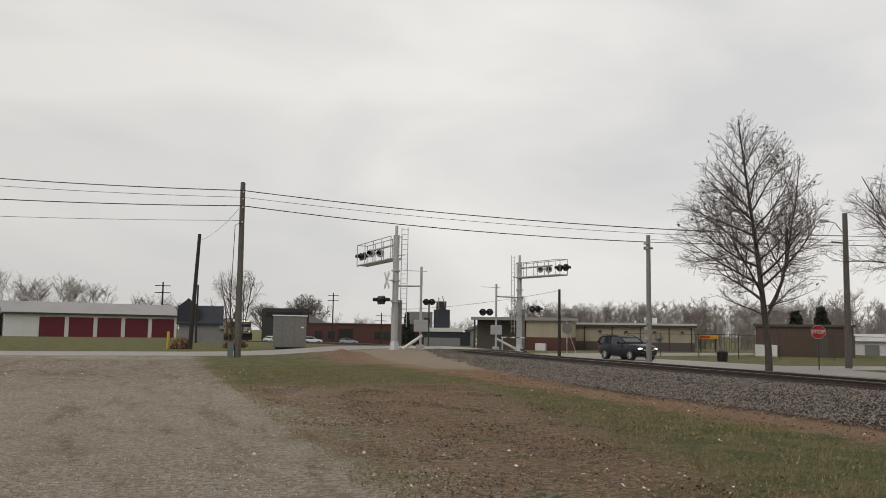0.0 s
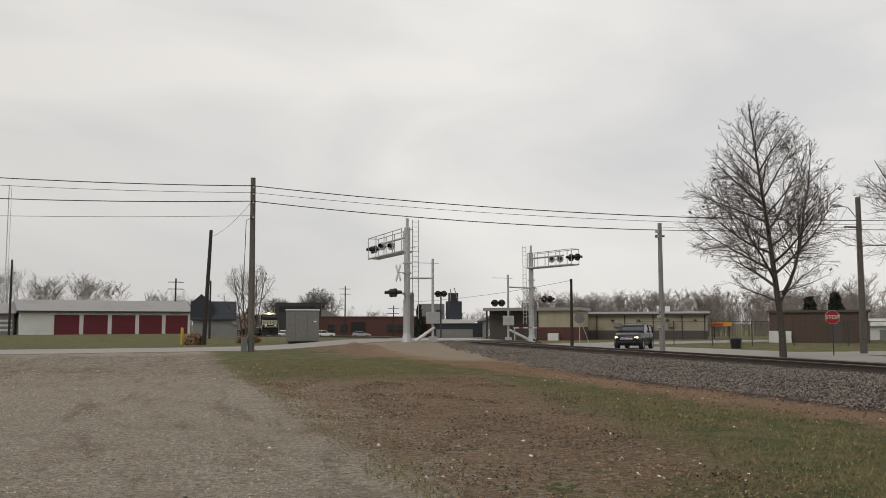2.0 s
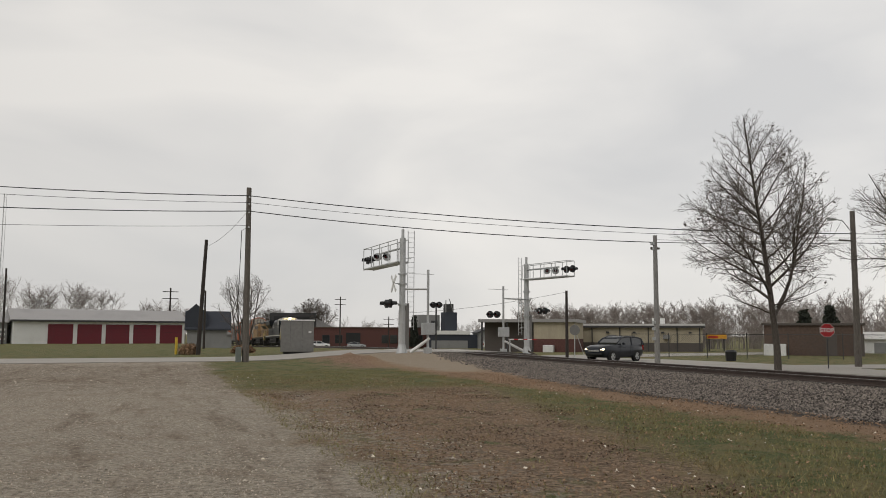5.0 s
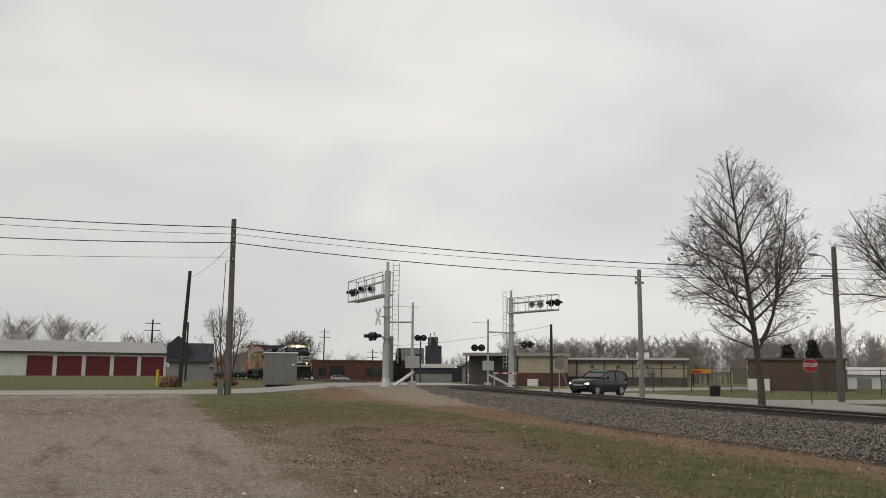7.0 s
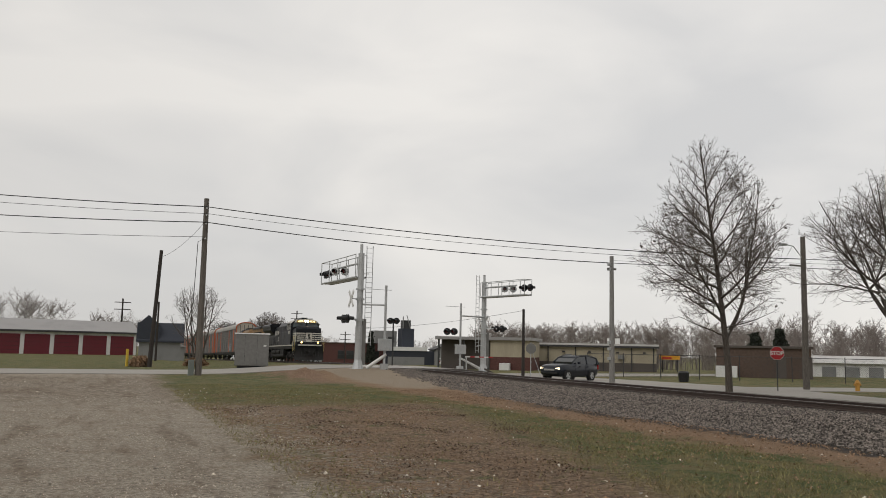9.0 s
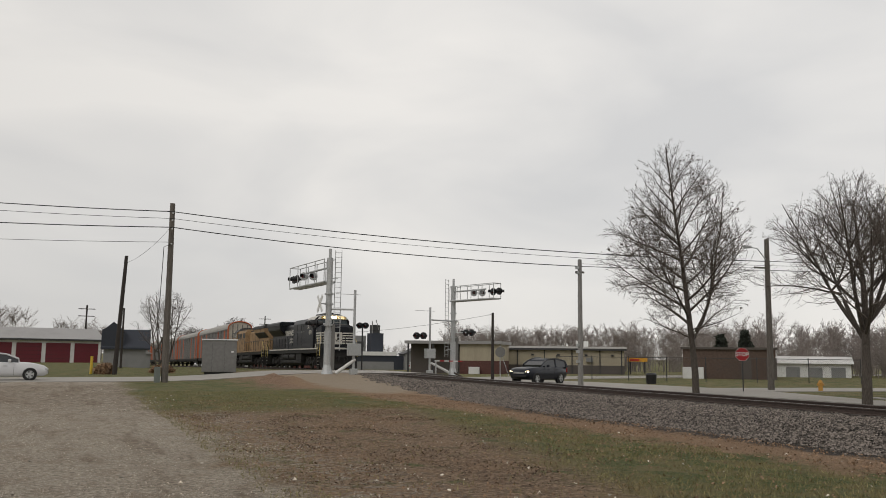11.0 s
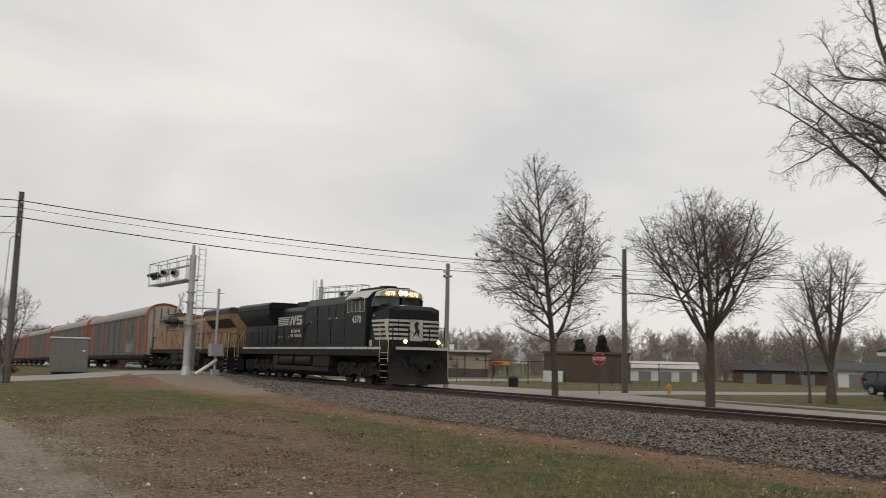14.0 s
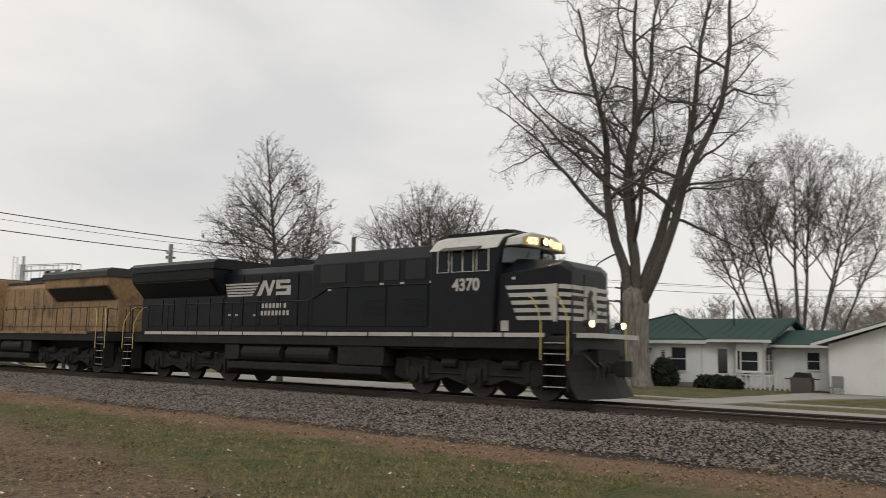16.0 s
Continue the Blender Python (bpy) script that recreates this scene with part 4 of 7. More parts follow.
def lead_markings(loco):
    """White stripes, the horse-head panel and lettering of the leading unit."""
    for s in (-1, 1):
        for i in range(5):
            z = 2.06 + i * 0.2
            y1 = 2.9 + 0.42 * (z - 2.0)
            part("nose_stripe", MB().loft([[(s * 1.352, 1.77, z), (s * 1.352, 1.77, z + 0.105), (s * 1.32, 1.77, z + 0.105), (s * 1.32, 1.77, z)], [(s * 1.368, y1, z), (s * 1.368, y1 + 0.05, z + 0.105), (s * 1.35, y1 + 0.05, z + 0.105), (s * 1.35, y1, z)]]), LOCO_WHITE, loco)
            part("nose_stripe", MB().box(s * 0.36, s * 0.92, 1.55, 1.562, z, z + 0.105), LOCO_WHITE, loco)
            part("nose_stripe", MB().loft([[(s * 0.95, 1.562, z), (s * 0.95, 1.562, z + 0.105), (s * 0.95, 1.60, z + 0.105), (s * 0.95, 1.60, z)], [(s * 1.318, 1.712, z), (s * 1.318, 1.712, z + 0.105), (s * 1.30, 1.75, z + 0.105), (s * 1.30, 1.75, z)]]), LOCO_WHITE, loco)
        part("stripe_panel", MB().loft([[(s * 1.356, 1.765, 2.02), (s * 1.356, 1.765, 2.98), (s * 1.325, 1.765, 2.98), (s * 1.325, 1.765, 2.02)], [(s * 1.362, 1.86, 2.02), (s * 1.362, 2.12, 2.96), (s * 1.34, 2.12, 2.96), (s * 1.34, 1.86, 2.02)]]), LOCO_WHITE, loco)
        # number on the cab side
        t = text_mesh("4370", 0.46, 0.004, bold=0.014)
        part("cab_number", t, LOCO_WHITE, loco, "white painted number", m=pose(s * 1.532, 4.5, 3.0, 90, 0, -90 if s < 0 else 90))
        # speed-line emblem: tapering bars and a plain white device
        for i in range(5):
            z = 2.98 + i * 0.1
            a, b = 15.75, 14.25 - 0.08 * i
            part("emblem_bar", MB().prism([(b, z), (a + 0.04 * i - 0.15, z), (a + 0.04 * i - 0.11, z + 0.06), (b - 0.05, z + 0.06)], "x", s * 0.947, s * 0.953), LOCO_WHITE, loco)
        for poly in ([(14.00, 2.98), (13.70, 3.5), (13.50, 3.5), (13.77, 2.98)], [(13.45, 2.98), (13.20, 3.5), (13.05, 3.5), (13.27, 2.98)], [(13.65, 3.5), (13.51, 3.5), (13.27, 2.98), (13.41, 2.98)],
                     [(13.00, 3.38), (13.00, 3.5), (12.30, 3.5), (12.30, 3.38)], [(13.00, 3.2), (13.00, 3.4), (12.80, 3.4), (12.80, 3.2)], [(13.00, 3.2), (13.00, 3.3), (12.25, 3.3), (12.25, 3.2)], [(12.45, 3.0), (12.45, 3.25), (12.25, 3.25), (12.25, 3.0)], [(13.00, 2.98), (13.00, 3.1), (12.25, 3.1), (12.25, 2.98)]):
            part("emblem_piece", MB().prism(poly, "x", s * 0.947, s * 0.954), LOCO_WHITE, loco)
        for z, ya, w in ((2.55, 12.45, 7), (2.3, 12.3, 8)):
            for k in range(w):
                y = ya + 0.19 * k
                part("name_bar", MB().box(s * 0.947, s * 0.953, y, y + 0.12, z, z + 0.16), LOCO_WHITE, loco)
        part("cab_plate", MB().box(s * 1.366, s * 1.376, 3.2, 3.44, 1.78, 2.05), LOCO_WHITE, loco)
        for y, z in ((5.7, 3.12), (6.8, 3.12), (7.6, 3.12), (9.8, 3.0), (15.0, 2.3), (15.4, 2.3), (14.0, 2.28)):
            part("placard", MB().box(s * (1.43 if y < 10.5 else 0.947), s * (1.446 if y < 10.5 else 0.955), y, y + 0.14, z, z + 0.06), LOCO_WHITE, loco)
    # rearing horse as a plain dark shape on a white panel
    part("emblem_panel", MB().box(-0.33, 0.33, 1.545, 1.558, 2.02, 2.98), LOCO_WHITE, loco)
    part("emblem_shape", MB().prism([(-0.2, 2.1), (-0.05, 2.45), (-0.15, 2.7), (-0.02, 2.84), (0.14, 2.76), (0.05, 2.6), (0.18, 2.4), (0.1, 2.15), (0.02, 2.35)], "y", 1.535, 1.545), BLACK, loco, m=pose(0, 0, 0.06))


def autorack(name, label):
    car = thing(name, pose(0, 0, 0), label, "railway wagon", "autorack wagons of the train")
    L, W = 27.4, 1.5
    part("underframe", MB().box(-1.4, 1.4, 0.5, L - 0.5, 0.78, 1.08).box(-1.5, 1.5, 0.5, L - 0.5, 1.08, 1.2), LOCO_UNDER, car)
    n_bays = 10
    b = (L - 1.4) / n_bays
    for s in (-1, 1):
        for k in range(n_bays):
            y0 = 0.7 + k * b
            mb = MB()
            poly = []
            z = 1.2
            while z < 4.55:
                poly += [(s * 1.43, z), (s * 1.43, z + 0.22), (s * 1.455, z + 0.24), (s * 1.455, z + 0.28)]
                z += 0.30
            poly += [(s * 1.43, 4.6), (s * 1.38, 4.6), (s * 1.38, 1.2)]
            mb.prism(poly, "y", y0 + 0.09, y0 + b - 0.09)
            part("side_panel", mb, RACK_GREY, car)
        for k in range(n_bays + 1):
            y0 = 0.7 + k * b
            w = 0.2 if k in (0, n_bays) else 0.42 if k in (1, 9) else 0.24 if k in (3, 7) else 0.09
            part("post", MB().box(s * 1.40, s * 1.49, y0 - w, y0 + w, 1.15, 4.62), RACK_ORANGE if k in (0, 1, 3, 7, 9, n_bays) else RACK_GREY, car)
        part("top_rail", MB().box(s * 1.38, s * 1.5, 0.5, L - 0.5, 4.58, 4.72), RACK_GREY, car)
        part("side_sill", MB().box(s * 1.42, s * 1.52, 0.5, L - 0.5, 0.95, 1.2), LOCO_UNDER, car)
    arc = [(1.49 * math.cos(a), 4.68 + 0.98 * math.sin(a) ** 0.8) for a in [math.pi * k / 14 for k in range(15)]]
    inner = [(x * 0.97, z - 0.05) for x, z in reversed(arc)]
    nr = 14
    for k in range(nr):
        y0, y1 = 0.55 + (L - 1.1) * k / nr, 0.55 + (L - 1.1) * (k + 1) / nr
        part("roof_sheet", MB().loft([[(x, y, z) for x, z in arc + inner] for y in (y0 + 0.01, y1 - 0.01)]), RACK_ROOF, car)
    for y, d in ((0.5, -1), (L - 0.5, 1)):
        end = [(-1.46, 1.2)] + [(x, z) for x, z in reversed(arc)] + [(1.46, 1.2)]
        part("end_door", MB().prism([(x * 0.95, z * 0.99) for x, z in end], "y", y - 0.03, y + 0.03), RACK_CREAM, car)
        bow = [(x, y + d * 0.06, z) for x, z in arc]
        part("end_bow", MB().tube([(1.47, y + d * 0.06, 1.2)] + bow + [(-1.47, y + d * 0.06, 1.2)], 0.09, 6), RACK_ORANGE, car)
        for x in (-0.9, -0.3, 0.3, 0.9):
            part("end_post", MB().box(x - 0.05, x + 0.05, y + d * 0.03, y + d * 0.1, 1.2, 5.3), RACK_GREY, car)
        part("coupler", MB().box(-0.14, 0.14, min(y, y + d * 0.5), max(y, y + d * 0.5), 0.72, 1.0), LOCO_UNDER, car)
    for yc in (3.2, L - 3.2):
        for s in (-1, 1):
            part("truck_side", MB().prism([(yc - 1.3, 0.5), (yc - 0.9, 0.68), (yc - 0.35, 0.78), (yc + 0.35, 0.78), (yc + 0.9, 0.68), (yc + 1.3, 0.5), (yc + 0.9, 0.36), (yc + 0.4, 0.26), (yc - 0.4, 0.26), (yc - 0.9, 0.36)], "x", s * 0.92, s * 1.08), LOCO_UNDER, car, bev=0.02)
        for k in (-0.88, 0.88):
            wheelset(car, yc + k, 0.42)
    return car


lead_loco = locomotive("locomotive", LOCO_BLACK, LOCO_BLACK, "black freight locomotive with white nose stripes and lit headlights", True)
lead_markings(lead_loco)
second_loco = locomotive("locomotive", LOCO_YELLOW, LOCO_GREY, "faded yellow freight locomotive with a grey roof, coupled backwards", False)
racks = [autorack("autorack", "grey corrugated autorack wagon with faded orange posts")]
# sprayed letters on the first wagon, too worn to read
rg_ = random.Random(8)
for i in range(9):
    y_ = 5.2 + i * 0.42
    h_ = rg_.uniform(0.7, 1.15)
    part("graffiti_bar", MB().prism([(y_, 1.45), (y_ + 0.22, 1.4), (y_ + 0.3, 1.4 + h_), (y_ + 0.06, 1.45 + h_)], "x", -1.464, -1.458), GRAFFITI, racks[0], "pale sprayed graffiti stroke")
for i in range(7):
    y_ = 5.1 + rg_.uniform(0, 3.4)
    part("graffiti_bar", MB().box(-1.468, -1.460, y_, y_ + 0.5, 1.5 + 0.15 * i, 1.58 + 0.15 * i), GRAFFITI, racks[0], "pale sprayed graffiti stroke")
for i in range(6):
    racks.append(copy_thing(racks[0], pose(0, 0, 0)))
for r_ in racks[1:]:
    for c_ in list(r_.children):
        if c_.name.startswith("graffiti"):
            bpy.data.objects.remove(c_)


# ---- poles and wires ----
def pole(x, y, top, r, material, label, lean=(0, 0), z=None, group="utility poles"):
    z = gz(x, y) - 0.1 if z is None else z
    p = thing("utility_pole", pose(x, y, z), label, "utility pole", group)
    part("shaft", MB().tube([(lean[0] * k, lean[1] * k, (top - z) * k) for k in (0, 0.25, 0.5, 0.75, 1)], r, 10, r * 0.72), material, p, smooth=False)
    return p


POLE_A = (4.74, 48.24)
pa = pole(*POLE_A, 9.9, 0.19, WOOD_POLE, "tall weathered grey wooden utility pole beside the road", (-0.06, 0))
part("meter_box", MB().box(-0.55, -0.25, -0.2, 0.1, 0.0, 0.95), mat("grey_green_cabinet", (0.16, 0.18, 0.165), 0.1), pa, "grey-green steel pedestal", bev=0.02)
for z_ in (9.42, 9.03, 8.54, 7.7):
    part("insulator", MB().tube([(-0.05, -0.2, z_), (-0.05, -0.32, z_)], 0.05, 8), GALV, pa)
part("conduit", MB().tube([(-0.5, -0.15, 3.9), (-0.45, -0.15, 6.0), (-0.42, -0.15, 7.5), (-0.1, -0.15, 7.7)], 0.02, 5), WIRE, pa)
pole(2.94, 65.38, 8.65, 0.17, WOOD_DARK, "leaning dark creosoted wooden pole", (0.35, 0))
pb = pole(28.7, 44.0, 7.7, 0.17, WOOD_GREY, "weathered grey wooden utility pole beside the street", (0, 0))
part("crossarm", MB().box(-0.3, 0.3, -0.06, 0.06, 7.15, 7.26), WOOD_POLE, pb)
for z_ in (7.4, 7.1, 2.6, 2.2, 1.6):
    part("bracket", MB().box(-0.26, -0.1, -0.1, 0.1, z_, z_ + 0.18), GALV, pb)
pc = pole(39.0, 38.9, 9.05, 0.2, WOOD_POLE, "weathered wooden utility pole with a street lamp arm", (0.05, 0))
part("lamp_arm", MB().tube([(0, 0, 8.0), (-0.8, -0.1, 8.7), (-1.5, -0.2, 8.75)], 0.03, 6), GALV, pc)
part("lamp_head", MB().tube([(-1.4, -0.2, 8.75), (-1.65, -0.22, 8.76), (-2.0, -0.25, 8.72)], 0.07, 8, 0.13), GALV, pc)
part("crossarm", MB().box(-1.0, 0.2, -0.06, 0.06, 7.5, 7.6), WOOD_POLE, pc)
pole(29.0, 56.4, 4.9, 0.13, WOOD_DARK, "short dark wooden guy pole", (0, 0))
pole(4.6, 90.0, 6.0, 0.12, WOOD_DARK, "thin dark wooden pole behind the lot", (0, 0))


def wire(a, b, sag, r, label="black overhead power line"):
    a, b = Vector(a), Vector(b)
    pts = [a.lerp(b, k / 24) - Vector((0, 0, sag * 4 * (k / 24) * (1 - k / 24))) for k in range(25)]
    tagged(part("power_line", MB().tube(pts, r, 5), WIRE), label, "power line", "overhead lines")


pA = Vector((4.68, 48.1, 0))
LEFT = Vector((-30.0, 55.5, 0))
for zA, zL, zC, r_ in ((9.42, 11.3, 7.68, 0.026), (9.03, 10.85, 7.42, 0.013)):
    wire((pA.x, pA.y, zA), (LEFT.x, LEFT.y, zL), 0.55, r_)
    wire((pA.x, pA.y, zA), (39.1, 38.9, zC), 0.48, r_)
    wire((39.05, 38.9, zC), (88.0, 14.0, 8.2), 0.6, r_ * 0.7)
wire((pA.x, pA.y, 8.54), (LEFT.x, LEFT.y, 9.7), 0.55, 0.026)
wire((pA.x, pA.y, 8.54), (28.7, 44.0, 7.28), 0.28, 0.026)
wire((28.7, 44.0, 7.28), (39.05, 38.9, 7.13), 0.06, 0.02)
wire((28.7, 44.0, 7.45), (39.05, 38.9, 7.3), 0.1, 0.008)
wire((39.05, 38.9, 7.13), (88.0, 14.0, 7.6), 0.6, 0.018)
wire((4.6, 48.1, 7.7), (LEFT.x, LEFT.y, 8.2), 0.4, 0.012)
wire((4.6, 48.1, 8.5), (3.25, 65.2, 8.1), 0.3, 0.01)
wire((29.0, 56.4, 4.8), (22.0, 78.0, 3.6), 0.3, 0.012)

# ---- level crossing signals ----
LENS_RED = glass("dark_red_lens", (0.10, 0.008, 0.008), 0.2)


def flasher(parent, c, face, spread, backing=None):
    """A pair of round signal lamps back to back with black hoods."""
    fx, fy = math.cos(face), math.sin(face)
    sx, sy = -fy, fx
    for k in (-1, 1):
        bx, by, bz = c[0] + sx * spread * k, c[1] + sy * spread * k, c[2]
        for d in (1, -1):
            disc = MB().tube([(bx + fx * 0.04 * d, by + fy * 0.04 * d, bz), (bx + fx * 0.07 * d, by + fy * 0.07 * d, bz)], 0.28, 16)
            ob = part("signal_backing", disc, backing or BLACK, parent)
            hood = MB()
            n = 10
            ring = lambda dist, rad: [(bx + fx * dist * d + sx * rad * math.cos(a), by + fy * dist * d + sy * rad * math.cos(a), bz + rad * math.sin(a)) for a in [math.pi * (-0.15 + 1.3 * j / n) for j in range(n + 1)]]
            o, i = ring(0.07, 0.16), ring(0.42, 0.15)
            hood.loft([o, i], close=False)
            hood.loft([ring(0.42, 0.15), ring(0.42, 0.135), ring(0.07, 0.145)], close=False)
            part("hood", hood, BLACK, ob)
            part("lens", MB().tube([(bx + fx * 0.07 * d, by + fy * 0.07 * d, bz), (bx + fx * 0.11 * d, by + fy * 0.11 * d, bz)], 0.13, 12), LENS_RED, ob, "unlit red lens")
    part("signal_bar", MB().tube([(c[0] - sx * spread, c[1] - sy * spread, c[2]), (c[0] + sx * spread, c[1] + sy * spread, c[2])], 0.04, 6), GALV, parent)


def cantilever(x, y, z0, top, arm, z_lo, z_hi, ladder, road, label, xbuck):
    """A mast with a ladder and a caged walkway arm that carries lamps."""
    s = thing("crossing_signal", pose(x, y, z0), label, "railroad signal", "level crossing signals")
    H = top - z0
    part("base", MB().box(-0.45, 0.45, -0.45, 0.45, -0.25, 0.12).tube([(0, 0, 0.1), (0, 0, 0.7)], 0.38, 10, 0.24), GALV, s, "flared galvanised base")
    part("mast", MB().tube([(0, 0, 0.1), (0, 0, H * 0.35)], 0.24, 14).tube([(0, 0, H * 0.35), (0, 0, H - 0.6)], 0.2, 14).tube([(0, 0, H - 0.6), (0, 0, H)], 0.1, 10), GALV, s)
    A = Vector((arm[0], arm[1], 0))
    u = A.normalized()
    w = Vector((-u.y, u.x, 0))
    lo, hi = z_lo - z0, z_hi - z0
    wlk = MB()
    for k in (-0.35, 0.35):
        wlk.tube([w * k + Vector((0, 0, lo)), A + w * k + Vector((0, 0, lo))], 0.07, 6)
    wlk.loft([[p + w * k + Vector((0, 0, zz)) for k, zz in ((-0.35, lo - 0.03), (0.35, lo - 0.03), (0.35, lo + 0.03), (-0.35, lo + 0.03))] for p in (Vector((0, 0, 0)), A)])
    part("walkway", wlk, GALV, s)
    cage = MB()
    n = 4
    for k in (-0.38, 0.38):
        cage.tube([w * k + Vector((0, 0, hi)), A + w * k + Vector((0, 0, hi))], 0.03, 6)
        for i in range(n + 1):
            p = A * (i / n) + w * k
            cage.tube([p + Vector((0, 0, lo)), p + Vector((0, 0, hi))], 0.03, 6)
    cage.tube([A - w * 0.38 + Vector((0, 0, hi)), A + w * 0.38 + Vector((0, 0, hi))], 0.03, 6)
    part("guard_cage", cage, GALV, s)
    part("arm_beam", MB().tube([Vector((0, 0, (lo + hi) / 2 + 0.2)), A * 0.75 + Vector((0, 0, (lo + hi) / 2 + 0.2))], 0.07, 8), GALV, s)
    face = math.atan2(w.y, w.x)
    flasher(s, A * 0.98 + Vector((0, 0, (lo + hi) / 2 - 0.05)), face, 0.36)
    flasher(s, A * 0.58 + Vector((0, 0, (lo + hi) / 2 - 0.05)), face + 0.9, 0.34, GALV)
    flasher(s, Vector((road[0], road[1], 3.55 - z0)), face, 0.36)
    part("mast_bracket", MB().tube([(0, 0, 3.55 - z0), (road[0], road[1], 3.55 - z0)], 0.05, 6), GALV, s)
    ld = MB()
    lx, ly = ladder
    px, py = lx / math.hypot(lx, ly), ly / math.hypot(lx, ly)
    for k in (-0.2, 0.2):
        ld.tube([(lx + px * k, ly + py * k, 1.6), (lx + px * k, ly + py * k, H - 0.1)], 0.025, 6)
    z = 1.8
    while z < H - 0.2:
        ld.tube([(lx + px * -0.2, ly + py * -0.2, z), (lx + px * 0.2, ly + py * 0.2, z)], 0.015, 5)
        z += 0.32
    for z in (2.2, 4.2, 6.2):
        ld.tube([(0, 0, z), (lx, ly, z)], 0.025, 5)
    part("ladder", ld, GALV, s)
    part("cable_trunk", MB().box(0.16, 0.42, -0.16, 0.1, 0.35, 3.3), GREYBOX, s, "tall grey cable trunking", bev=0.02)
    for z in (4.55, 5.2, 3.2):
        part("clamp", MB().tube([(0, 0, z - 0.05), (0, 0, z + 0.05)], 0.3, 10), GALV, s)
    cx, cy, cz = xbuck
    for k in (-1, 1):
        d = w * 0.0 + u * 0.45
        mb = MB()
        p0, p1 = Vector((cx, cy, cz - z0)) - d * k + Vector((0, 0, -0.5)), Vector((cx, cy, cz - z0)) + d * k + Vector((0, 0, 0.5))
        t = (p1 - p0).normalized()
        side = t.cross(w).normalized() * 0.11
        mb.loft([[p + side + w * 0.02, p + side - w * 0.02, p - side - w * 0.02, p - side + w * 0.02] for p in (p0, p1)])
        part("crossbuck_blade", mb, WHITE, s, "white crossbuck blade")
    part("crossbuck_arm", MB().tube([(0, 0, cz - z0), (cx, cy, cz - z0)], 0.03, 6), GALV, s)
    return s


S1 = (14.9, 51.9)
cantilever(*S1, 0.28, 8.4, (-0.5, 7.2), 6.25, 7.72, (0.52, -0.15), (-0.9, 0.1), "galvanised cantilever crossing signal with a caged walkway arm", (-0.62, -0.1, 4.85))
S2 = (29.0, 63.6)
cantilever(*S2, -0.05, 8.05, (1.3, -5.4), 6.15, 7.35, (-0.75, -0.35), (1.0, -0.9), "galvanised cantilever crossing signal on the far side of the track", (0.3, 0.5, 4.1))


def gate_mast(x, y, z0, top, arm_to, box_at, link, label, flash):
    """A slim mast with a relay box and the raised counterweight of a barrier."""
    g = thing("gate_mast", pose(x, y, z0), label, "railroad signal", "level crossing gates")
    part("mast", MB().tube([(0, 0, 0), (0, 0, top - z0)], 0.085, 10), GALV, g)
    part("cross_arm", MB().tube([(-1.2, 0.3, top - z0 - 0.25), (0.35, -0.1, top - z0 - 0.3)], 0.018, 5), GALV, g)
    part("link_arm", MB().tube([(0, 0, link[2] - z0), (link[0] - x, link[1] - y, link[2] - z0)], 0.06, 8), GALV, g)
    part("relay_box", MB().box(-0.4, 0.4, -0.28, 0.2, box_at - z0 - 0.38, box_at - z0 + 0.38), GALV, g, bev=0.02)
    part("base", MB().box(-0.22, 0.22, -0.22, 0.22, -0.15, 0.5), GALV, g, bev=0.02)
    part("counterweight_arm", MB().tube([(0.1, -0.1, 1.1), (arm_to[0] - x, arm_to[1] - y, arm_to[2] - z0)], 0.09, 8, 0.12), WHITE, g)
    if flash:
        flasher(g, (-0.9, -0.1, 3.2 - z0), 0.75, 0.3)
    return g


gate_mast(16.45, 51.3, 0.25, 5.75, (15.35, 51.5, 0.45), 1.95, (S1[0], S1[1], 4.5), "slim galvanised gate mast with a relay box beside the track", False)
gate_mast(26.4, 62.4, -0.05, 5.5, (28.5, 63.4, 0.3), 1.8, (S2[0], S2[1], 4.5), "slim galvanised gate mast with a relay box on the far side", True)
sp = thing("signal_post", pose(23.6, 71.2, gz(23.6, 71.2)), "dark steel signal post with a pair of round lamps", "railroad signal")
part("post", MB().tube([(0, 0, -0.1), (0, 0, 4.35)], 0.07, 8), DARKGREY, sp)
flasher(sp, (0.0, 0.0, 4.15), 0.75, 0.3)
rs = thing("round_sign", pose(28.85, 54.9, gz(28.85, 54.9)), "round grey-backed warning sign on a braced post", "road sign")
part("post", MB().tube([(0.06, 0.1, -0.1), (0, 0, 2.6)], 0.035, 6).tube([(0.75, -0.35, -0.1), (0.15, 0.0, 1.9)], 0.02, 5), GALV, rs)
part("disc", MB().tube([(-0.02, -0.06, 2.15), (-0.03, -0.09, 2.15)], 0.38, 20), GREYBOX, rs)
ba = thing("barrier_arm", pose(26.5, 61.6, 1.22 + 0.0, 0, 0, -24), "lowered red and white crossing barrier arm", "barrier")
part("arm", MB().box(0, 0.05, -0.02, 0.02, -0.06, 0.06), GALV, ba)
for k in range(6):
    part("band", MB().box(0.05 + k * 0.36, 0.05 + (k + 1) * 0.36, -0.02, 0.02, -0.04, 0.04), RED_SIGN if k % 2 else WHITE, ba)
part("prop", MB().tube([(0.1, 0, 0), (0.1, 0.1, -1.35)], 0.05, 6), GALV, ba)
sandp = thing("scrap_plate", pose(26.8, 55.2, gz(26.8, 55.2) + 0.02, 0, 0, -30), "rusty tan panel lying beside the track", "scrap panel")
part("panel", MB().box(-1.1, 1.1, -0.5, 0.5, 0, 0.14), mat("rusty_tan", (0.36, 0.22, 0.11), 0.2), sandp, bev=0.02)
